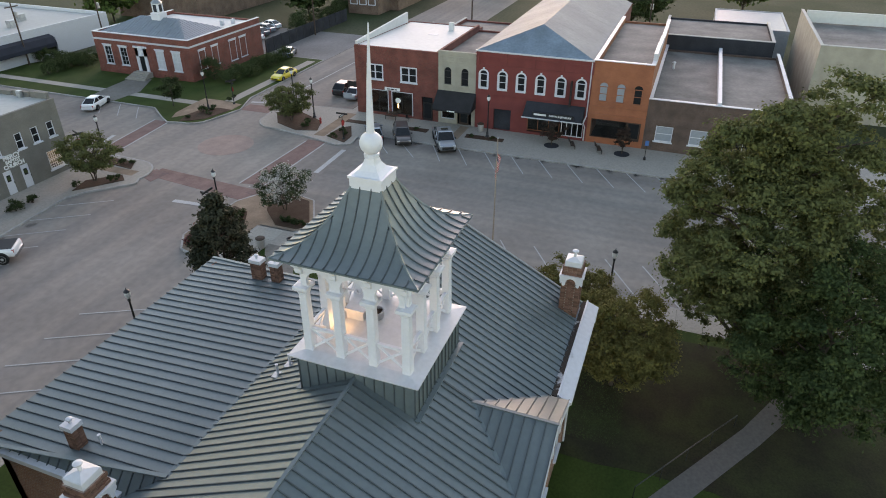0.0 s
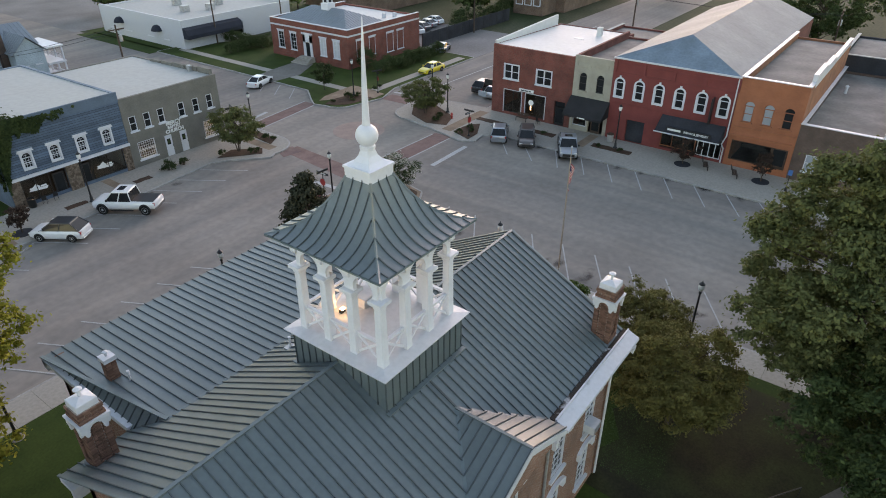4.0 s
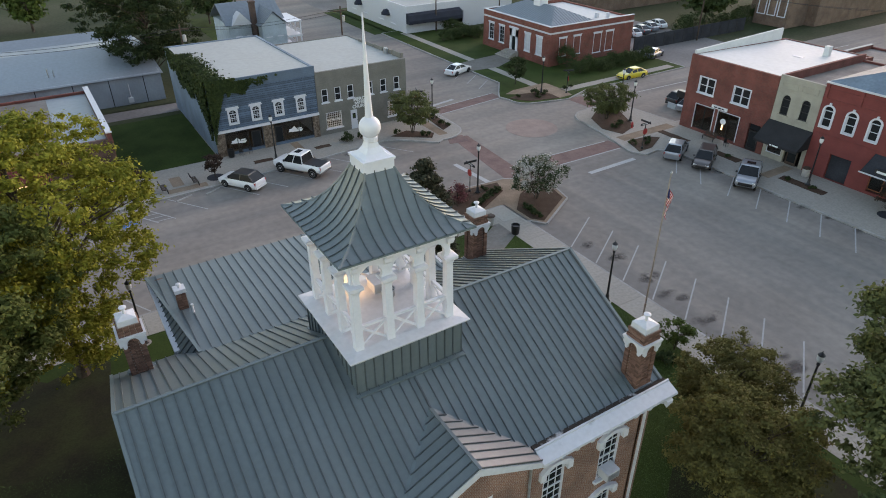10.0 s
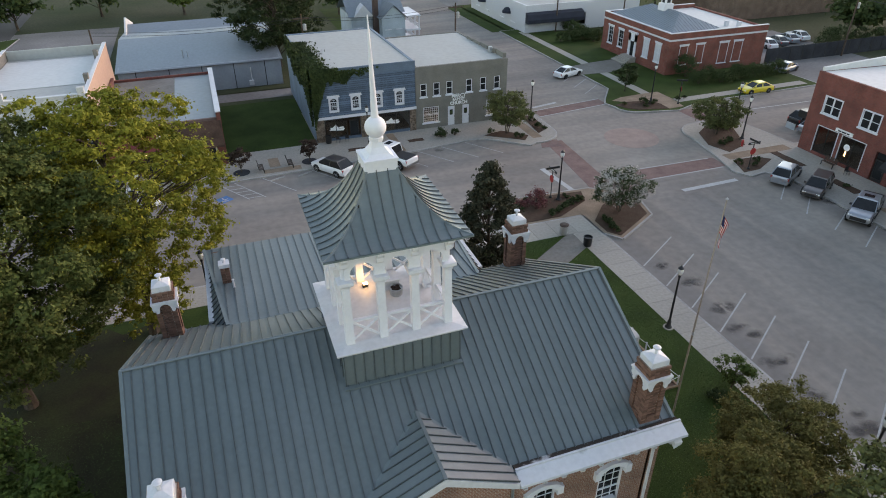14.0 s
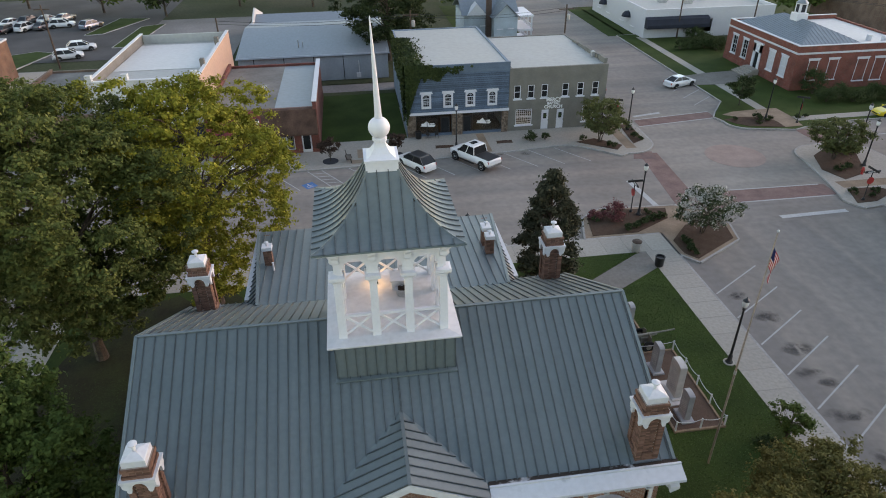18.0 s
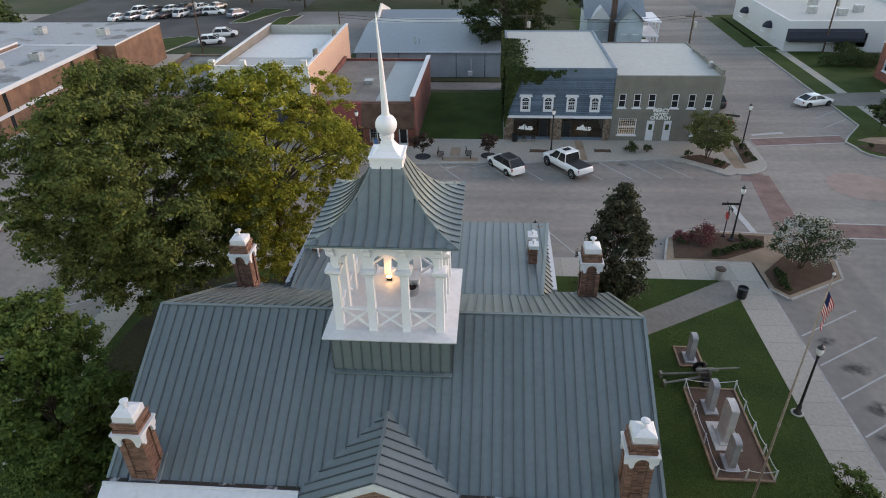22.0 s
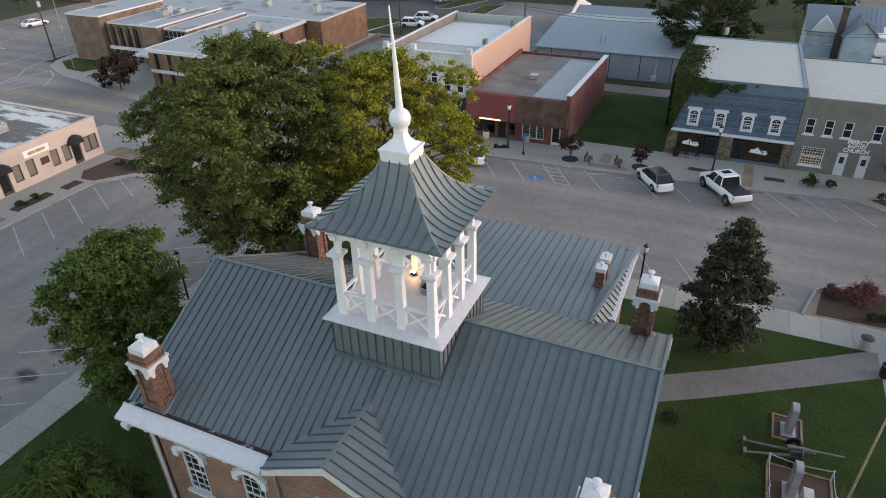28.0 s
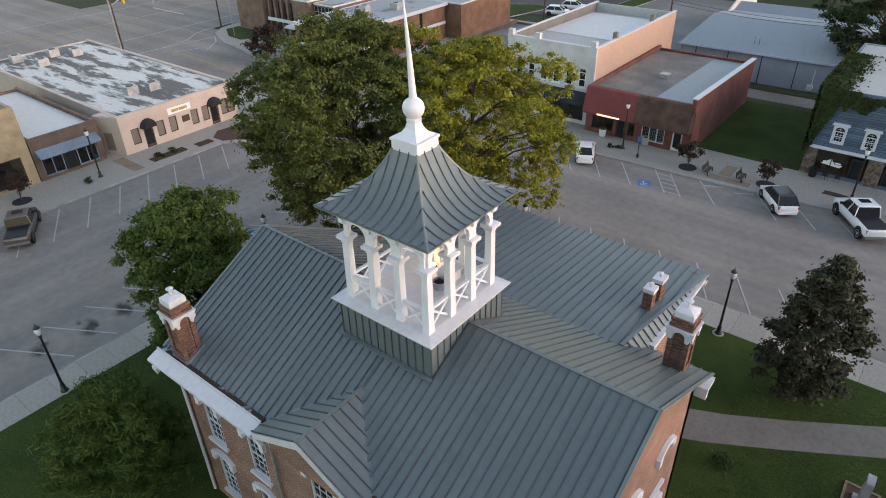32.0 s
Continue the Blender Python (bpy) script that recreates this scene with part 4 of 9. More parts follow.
for s in (-1, 1):
    seam_roof("hip_roof", court, [(s * 6.2, 5.35, jz), (s * 7.05, 6.9, zr(6.9)), (s * 7.06, 13.75, rz_ - 0.01)], (0, 1, 0), PW, M["roof"])
    part("hip_cap", strip_along((s * 6.2, 5.35, jz + 0.03), (s * 7.05, 13.75, rz_ + 0.03), 0.16, 0.03), M["roof_trim"], court)
    part("verge_trim", strip_along((s * (9.75 if s < 0 else 9.65), 0, zr(0) + 0.02), (s * (9.75 if s < 0 else 9.65), -6.1, z_e + 0.02), 0.12, 0.04), M["roof_trim"], court)
    part("verge_trim", strip_along((s * (9.75 if s < 0 else 9.65), 0, zr(0) + 0.02), (s * (9.75 if s < 0 else 9.65), 6.9, zr(6.9) + 0.02), 0.12, 0.04), M["roof_trim"], court)
    part("valley_trim", strip_along((0, -3.6, zr(3.6) + 0.012), (s * 2.75, -6.1, z_e + 0.012), 0.22, 0.012), M["roof_trim"], court)
    gz = 10.44 + HZ
    seam_roof("gablet_roof", court, [(0, -3.6, gz), (0, -6.8, gz), (s * 2.76, -6.8, z_e), (s * 2.76, -6.1, z_e)], (0, 1, 0), 0.40, M["roof"], "small cross-gable roof over the entrance")
    part("gablet_eave", loft(bmesh.new(), [[(0, y, gz - 0.02), (s * 2.75, y, z_e - 0.08), (s * 2.75, y, z_e - 0.34), (0, y, gz - 0.36)] for y in (-6.84, -6.05)]), M["white_worn"], court, "white boarded gable eave")
part("ridge_cap", strip_along((-9.75, 0, zr(0) + 0.02), (9.65, 0, zr(0) + 0.02), 0.13, 0.03), M["roof"], court)
part("gablet_ridge_cap", strip_along((0, -3.55, 10.44 + HZ + 0.02), (0, -6.84, 10.44 + HZ + 0.02), 0.12, 0.03), M["roof"], court)
part("junction_flashing", strip_along((-6.2, 5.35, jz + 0.015), (6.2, 5.35, jz + 0.015), 0.18, 0.02), M["roof_trim"], court)
bm = bmesh.new()
slab(bm, [(-2.3, 8.1), (2.3, 8.1), (2.3, z_e - 0.3), (0, 10.0), (-2.3, z_e - 0.3)], -6.5, -6.04)
part("gablet_wall", bm, M["brick_court"], court)


def arch_hood(w, z0, z1, d, t=0.22):
    """A moulded arched hood for an opening of width w, with ears."""
    bm = bmesh.new()
    n = 10
    h = w / 2 + t
    out = [(-h + 2 * h * i / n, z0 + (z1 - z0) * math.sin(math.pi * i / n) ** 0.7 + 0.0) for i in range(n + 1)]
    inn = [(-w / 2 + w * i / n, z0 - t * 0.9 + (z1 - z0) * math.sin(math.pi * i / n) ** 0.7) for i in range(n + 1)]
    for i in range(n):
        slab(bm, [inn[i], inn[i + 1], out[i + 1], out[i]], -d, 0.02)
    box(bm, -h - 0.05, -d - 0.02, z0 - 0.42, -w / 2, 0.02, z0 + 0.02)
    box(bm, w / 2, -d - 0.02, z0 - 0.42, h + 0.05, 0.02, z0 + 0.02)
    bmesh.ops.remove_doubles(bm, verts=bm.verts[:], dist=1e-4)
    return bm


def sash_parts(w, z0, z1, nx, nz, fw=0.07, bar=0.025, y=0.1):
    """Frame with a meeting rail and glazing bars."""
    bm = boxes((-w / 2, y - 0.08, z0, -w / 2 + fw, y + 0.06, z1), (w / 2 - fw, y - 0.08, z0, w / 2, y + 0.06, z1), (-w / 2 + fw, y - 0.08, z0, w / 2 - fw, y + 0.06, z0 + fw), (-w / 2 + fw, y - 0.08, z1 - fw, w / 2 - fw, y + 0.06, z1))
    zm = (z0 + z1) / 2
    box(bm, -w / 2 + fw, y - 0.05, zm - 0.03, w / 2 - fw, y + 0.04, zm + 0.03)
    for i in range(1, nx):
        x = -w / 2 + w * i / nx
        box(bm, x - bar / 2, y - 0.03, z0 + fw, x + bar / 2, y + 0.02, z1 - fw)
    for j in range(1, nz):
        z = z0 + (z1 - z0) * j / nz
        if abs(z - zm) > 0.05:
            box(bm, -w / 2 + fw, y - 0.028, z - bar / 2, w / 2 - fw, y + 0.018, z + bar / 2)
    return bm


SHARED = {}
def window(parent, x, z0, z1, w, at_y=0.0, frame_mat=None, nx=2, nz=4, hood=None, hood_mat=None, pane_mat=None, label="white-framed sash window", sill=True, rz=0.0):
    """A sash window in the plane y = at_y that looks to -y: frame, pane, sill and hood."""
    key = (round(w, 3), round(z1 - z0, 3), (frame_mat or M["white"]).name, nx, nz, str(hood), (hood_mat or M["white"]).name, (pane_mat or M["dark_glass"]).name, sill)
    if key not in SHARED:
        h = z1 - z0
        rows = [("window", mesh_of("window", sash_parts(w, 0, h, nx, nz), frame_mat or M["white"])),
                ("pane", mesh_of("pane", boxes((-w / 2 + 0.05, 0.1, 0.05, w / 2 - 0.05, 0.112, h - 0.05)), pane_mat or M["dark_glass"]))]
        if sill:
            rows.append(("sill", mesh_of("sill", boxes((-w / 2 - 0.14, -0.14, -0.14, w / 2 + 0.14, 0.06, 0.0)), hood_mat or M["white"])))
        if hood == "arch":
            rows.append(("hood", mesh_of("hood", arch_hood(w, h + 0.12, h + 0.42, 0.16), hood_mat or M["white"])))
        elif hood == "cap":
            rows.append(("hood", mesh_of("hood", boxes((-w / 2 - 0.06, -0.05, 0, -w / 2, 0.05, h), (w / 2, -0.05, 0, w / 2 + 0.06, 0.05, h), (-w / 2 - 0.16, -0.06, h, w / 2 + 0.16, 0.05, h + 0.24), (-w / 2 - 0.22, -0.12, h + 0.24, w / 2 + 0.22, 0.05, h + 0.32)), hood_mat or M["white"])))
        elif hood == "round":
            n, r = 10, w / 2
            bm = bmesh.new()
            for i in range(n):
                a0, a1 = math.pi * i / n, math.pi * (i + 1) / n
                slab(bm, [(r * math.cos(a0), h + r * math.sin(a0)), ((r + 0.17) * math.cos(a0), h + (r + 0.17) * math.sin(a0)), ((r + 0.17) * math.cos(a1), h + (r + 0.17) * math.sin(a1)), (r * math.cos(a1), h + r * math.sin(a1))][::-1], -0.09, 0.06)
            box(bm, -r - 0.17, -0.09, -0.02, -r, 0.06, h)
            box(bm, r, -0.09, -0.02, r + 0.17, 0.06, h)
            box(bm, -0.1, -0.14, h + r + 0.1, 0.1, 0.04, h + r + 0.36)
            rows.append(("hood", mesh_of("hood", bm, hood_mat or M["white"])))
        if hood in ("round", "fan"):
            n, r = 12, w / 2 - 0.02
            bm = bmesh.new()
            slab(bm, [(r * math.cos(math.pi * i / n), h + r * math.sin(math.pi * i / n)) for i in range(n + 1)][::-1], 0.1, 0.112)
            rows.append(("fanlight", mesh_of("fanlight", bm, pane_mat or M["dark_glass"])))
        SHARED[key] = rows
    rows = SHARED[key]
    root = part(rows[0][0], rows[0][1], None, parent, label, at=pose(x, at_y, z0, 0, 0, rz))
    for name, me in rows[1:]:
        part(name, me, None, root)
    return root


for wx in (-7.25, -4.2, 4.2, 7.25):
    for zb, zt in ((1.0, 3.5), (4.6, 7.0)):
        window(court, wx, zb, zt, 1.1, -6.05, nx=3, nz=6, hood="arch", label="tall white sash window with a moulded white hood")
window(court, 0, 4.8, 7.6, 1.5, -6.05, nx=4, nz=6, hood="arch", label="wide white sash window with a moulded white hood")
for y0 in (-3.2, 0.2, 3.4):
    for zb, zt in ((1.0, 3.5), (4.6, 7.0)):
        for s in (-1, 1):
            window(court, s * CW, zb, zt, 1.1, y0, nx=3, nz=6, hood="arch", label="tall white sash window with a moulded white hood", rz=90 * s)
door = part("door", boxes((-0.8, -5.95, 0.0, 0.8, -5.88, 3.4)), M["white"], court, "white panelled double entrance door")
part("handle", boxes((0.06, -6.02, 1.0, 0.1, -5.95, 1.3)), M["chrome"], door)


def air_conditioner(at, rz=0):
    a = thing("air_conditioner", "grey window air conditioner below a sash", "air conditioner", at @ pose(0, 0, 0, 0, 0, rz), "window air conditioners")
    part("case", boxes((-0.36, -0.5, 0, 0.36, 0.1, 0.45)), M["white_worn"], a)
    part("grille", boxes(*[(-0.32, -0.515, 0.05 + 0.05 * k, 0.32, -0.5, 0.08 + 0.05 * k) for k in range(7)]), M["alu"], a)
    return a


air_conditioner(pose(7.25, -6.02, 4.76 + KZ))
air_conditioner(pose(9.25, 0.2, 4.76 + KZ), 90)

# belfry
bel = thing("belfry", "white wooden belfry with a curved metal roof, ball and spire", "belfry", pose(0, 0, 12.74))
def seam_box(name, parent, r, zlo, zhi, n, material):
    for q in range(4):
        root = None
        for k in range(n):
            w = 2 * r / n
            bm = bmesh.new()
            box(bm, -r + k * w + 0.002, -r, zlo, -r + (k + 1) * w - 0.002, -r + 0.04, zhi)
            nf = len(bm.faces)
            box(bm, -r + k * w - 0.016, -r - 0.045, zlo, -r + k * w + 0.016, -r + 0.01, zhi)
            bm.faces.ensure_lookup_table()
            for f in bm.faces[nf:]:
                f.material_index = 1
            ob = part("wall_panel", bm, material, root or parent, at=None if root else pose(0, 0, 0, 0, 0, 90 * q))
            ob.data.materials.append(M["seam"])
            root = root or ob


seam_box("base", bel, 2.22, -2.05, 0.0, 12, M["roof"])
for e in (-1, 1):
    part("base_flashing", strip_along((-2.3, e * 2.34, 12.34 - ES * 2.34 - 12.74 + 0.05), (2.3, e * 2.34, 12.34 - ES * 2.34 - 12.74 + 0.05), 0.2, 0.03), M["roof_trim"], bel)
bm = bmesh.new()
loft(bm, [[(r * sx, r * sy, z) for sx, sy in ((-1, -1), (1, -1), (1, 1), (-1, 1))] for r, z in ((2.43, 0.0), (2.47, 0.05), (2.47, 0.09), (1.95, 0.16))])
part("platform", bm, M["deck"], bel, "grey-white painted timber deck")
pos = (-1.86, -0.62, 0.62, 1.86)
bmc = bmesh.new()
loft(bmc, [[(r * a, r * b, z) for a, b in ((-1, -1), (1, -1), (1, 1), (-1, 1))] for r, z in ((0.155, 0.12), (0.15, 0.4), (0.135, 2.5), (0.155, 2.54), (0.155, 2.58), (0.19, 2.64), (0.26, 2.70), (0.275, 2.72), (0.275, 2.84), (0.2, 2.86))])
col = mesh_of("column", bmc, M["white"])
for i, a in enumerate(pos):
    for j, b in enumerate(pos):
        if i in (0, 3) or j in (0, 3):
            part("column", col, None, bel, "white square column with a moulded cap" if (i, j) == (0, 0) else "", at=pose(a, b, 0))
# arched frieze, entablature, scroll brackets and crossed railings on the four sides
ZT = 3.84
def arch_bay(k):
    """One bay of the frieze: a board pierced by a round arch that stands on the imposts."""
    x0, x1 = pos[k], pos[k + 1]
    c, r, zc, zb = (x0 + x1) / 2, 0.43, 3.04, 2.845
    bm, n = bmesh.new(), 14
    a0 = -math.asin((zc - zb) / r)
    pts = [(c + r * math.cos(a0 + (math.pi - 2 * a0) * i / n), zc + r * math.sin(a0 + (math.pi - 2 * a0) * i / n)) for i in range(n + 1)]
    edge = [(x1, zb + (ZT - zb) * i / 4) for i in range(5)] + [(x1 + (x0 - x1) * i / 6, ZT) for i in range(1, 6)] + [(x0, ZT + (zb - ZT) * i / 4) for i in range(5)]
    for i in range(n):
        slab(bm, [pts[i], edge[i], edge[i + 1], pts[i + 1]], -1.96, -1.80)
    bmesh.ops.remove_doubles(bm, verts=bm.verts[:], dist=1e-4)
    return mesh_of("arch_board", bm, M["white"])


arches = [arch_bay(k) for k in range(3)]
def bay(k):
    """Top rail and two crossed bars between two columns."""
    x0, x1 = pos[k] + 0.13, pos[k + 1] - 0.13
    out = [("railing", boxes((x0, -1.92, 1.02, x1, -1.80, 1.11)))]
    for p, q in (((x0, 0.24), (x1, 1.01)), ((x0, 1.01), (x1, 0.24))):
        dx, dz = q[0] - p[0], q[1] - p[1]
        l = math.hypot(dx, dz)
        ox, oz = -dz / l * 0.042, dx / l * 0.042
        yo = 0.0 if dz > 0 else 0.012
        out.append(("cross_bar", slab(bmesh.new(), [(p[0] - ox, p[1] - oz), (q[0] - ox, q[1] - oz), (q[0] + ox, q[1] + oz), (p[0] + ox, p[1] + oz)], -1.89 + yo, -1.842 + yo)))
    return [(nm, mesh_of(nm, bm, M["white"])) for nm, bm in out]


bays = [bay(k) for k in range(3)]
ent = mesh_of("entablature", boxes((-2.06, -2.06, 3.76, 2.06, -1.74, 3.86), (-2.28, -2.28, 3.86, 2.28, -1.72, 3.93), (-2.43, -2.43, 3.93, 2.43, -1.9, 4.0)), M["white"])
brk = mesh_of("bracket", loft(bmesh.new(), [[(d, -1.95, 3.36), (d, -2.03, 3.36), (d, -2.08, 3.44), (d, -2.07, 3.56), (d, -2.14, 3.66), (d, -2.26, 3.76), (d, -2.26, 3.86), (d, -1.95, 3.86)] for d in (-0.12, 0.12)]), M["white"])
for q in range(4):
    m = pose(0, 0, 0, 0, 0, 90 * q)
    frieze = part("arch_board", arches[0], None, bel, at=m)
    for me in arches[1:]:
        part("arch_board", me, None, frieze)
    for rows in bays:
        root = part(*rows[0], None, bel, at=m)
        for nm, me in rows[1:]:
            part(nm, me, None, root)
    en = part("entablature", ent, None, bel, at=pose(0, 0, -0.0015 * q, 0, 0, 90 * q))
    for a in pos:
        part("bracket", brk, None, en, at=pose(a, 0, 0))
part("ceiling", boxes((-1.79, -1.79, 3.7, 1.79, 1.79, 3.76)), M["white"], bel)

# curved roof, panel by panel
def prof(s):
    return 2.56 - 2.04 * s, 4.09 + 2.01 * (0.25 * s + 0.75 * s ** 2.6) + 0.03 * (1 - s) ** 8


NS, NP = 14, 13
for q in range(4):
    root = None
    for k in range(NP):
        bm = bmesh.new()
        ua, ub = -2.56 + 5.12 * k / NP, -2.56 + 5.12 * (k + 1) / NP
        rows = []
        for i in range(NS + 1):
            s = i / NS
            r, z = prof(s)
            a, b = max(-r, min(r, ua + 0.002)), max(-r, min(r, ub - 0.002))
            if b - a > 1e-3:
                rows.append(((a, -r, z), (b, -r, z)))
        # the panel ends where the hip cuts it
        vs = [[bm.verts.new(p) for p in row] for row in rows]
        for a, b in zip(vs, vs[1:]):
            bm.faces.new((a[0], a[1], b[1], b[0]))
        for u in ((ua,) if k else ()):
            pts = [(u, -prof(i / NS)[0], prof(i / NS)[1]) for i in range(NS + 1) if prof(i / NS)[0] >= abs(u) - 0.02]
            if len(pts) > 1:
                nf = len(bm.faces)
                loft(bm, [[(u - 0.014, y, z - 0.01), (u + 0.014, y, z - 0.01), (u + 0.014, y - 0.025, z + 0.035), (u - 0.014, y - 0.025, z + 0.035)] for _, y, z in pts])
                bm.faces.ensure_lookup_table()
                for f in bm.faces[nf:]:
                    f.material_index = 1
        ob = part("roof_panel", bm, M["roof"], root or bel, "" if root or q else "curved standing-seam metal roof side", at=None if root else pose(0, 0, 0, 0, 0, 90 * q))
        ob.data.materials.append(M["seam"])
        if not root:
            ob.name = "roof_side"
        root = root or ob
    bm = bmesh.new()
    loft(bm, [[(-r * 1.0 - 0.02, -r * 1.0 + 0.05, z + 0.0), (-r - 0.025, -r - 0.025, z + 0.02), (-r + 0.05, -r - 0.02, z), (-r + 0.02, -r + 0.02, z - 0.02)] for r, z in (prof(i / NS) for i in range(NS + 1))])
    part("hip_cap", bm, M["roof"], bel, at=pose(0, 0, 0, 0, 0, 90 * q))
part("roof_edge", boxes((-2.58, -2.58, 4.04, 2.58, -2.50, 4.10), (-2.58, 2.50, 4.04, 2.58, 2.58, 4.10), (-2.58, -2.50, 4.04, -2.50, 2.50, 4.10), (2.50, -2.50, 4.04, 2.58, 2.50, 4.10)), M["roof_trim"], bel)
part("soffit", boxes((-2.5, -2.5, 4.01, 2.5, 2.5, 4.03)), M["white"], bel)
cap = part("spire_box", boxes((-0.56, -0.56, 5.96, 0.56, 0.56, 6.42), (-0.6, -0.6, 6.36, 0.6, 0.6, 6.44)), M["white"], bel, "white square box below the finial")
bm = bmesh.new()
loft(bm, [[(r * a, r * b, z) for a, b in ((-1, -1), (1, -1), (1, 1), (-1, 1))] for r, z in ((0.5, 6.44), (0.34, 6.56), (0.22, 6.74), (0.17, 6.92))])
part("pedestal", bm, M["white"], cap)
bm = lathe(bmesh.new(), [(0.17, 6.9), (0.25, 6.94), (0.26, 7.06), (0.17, 7.1), (0.15, 7.16)] , 8)
part("collar", bm, M["white"], cap)
bm = lathe(bmesh.new(), [(0.02, 7.04)] + [(0.37 * math.sin(math.pi * i / 14), 7.40 - 0.37 * math.cos(math.pi * i / 14)) for i in range(1, 14)] + [(0.02, 7.77)], 24)
part("ball", bm, M["white"], bel, "round white finial ball", smooth=True)
part("spire", tube(bmesh.new(), [(0, 0, 7.70), (0, 0, 7.85), (-0.03, -0.06, 9.3), (-0.075, -0.16, 11.0), (-0.076, -0.163, 11.05)], [0.15, 0.125, 0.075, 0.02, 0.004], 10), M["white"], bel, "slender white tapering spire", smooth=True)
part("hatch", boxes((0.12, 0.8, 0.16, 0.76, 1.5, 0.55), (0.08, 0.74, 0.55, 0.8, 1.56, 0.61)), M["deck"], bel, "boxed roof hatch")
tub = part("tub", lathe(bmesh.new(), [(0.22, 0.15), (0.26, 0.2), (0.28, 0.48), (0.29, 0.5), (0.25, 0.5), (0.24, 0.44)], 16, 0.53, 0.44), M["alu"], bel, "small galvanised tub", smooth=True)
rt = random.Random(4)
part("tub_filling", boxes((0.36, 0.27, 0.40, 0.70, 0.61, 0.45), *[(x - 0.04, y - 0.03, 0.44, x + 0.04, y + 0.03, 0.47 + 0.04 * rt.random()) for x, y in [(0.53 + 0.2 * rt.uniform(-0.8, 0.8), 0.44 + 0.2 * rt.uniform(-0.8, 0.8)) for _ in range(14)]]), M["leaf_plum"], tub, "dark red-brown dry leaves in the tub")
fl = part("floodlight", boxes((-0.62, 1.3, 0.16, -0.4, 1.45, 0.3)), M["black"], bel, "small floodlight on the deck")
part("bulb", boxes((-0.6, 1.26, 0.32, -0.42, 1.41, 0.36)), M["bulb"], fl, "glowing warm lamp")
lamp = bpy.data.lights.new("belfry_lamp", "POINT")
lamp.energy, lamp.color, lamp.shadow_soft_size = 4.5, (1.0, 0.62, 0.30), 0.1
lo_ = new("belfry_lamp", lamp)
lo_.location = (-0.5, 1.35, 13.22)


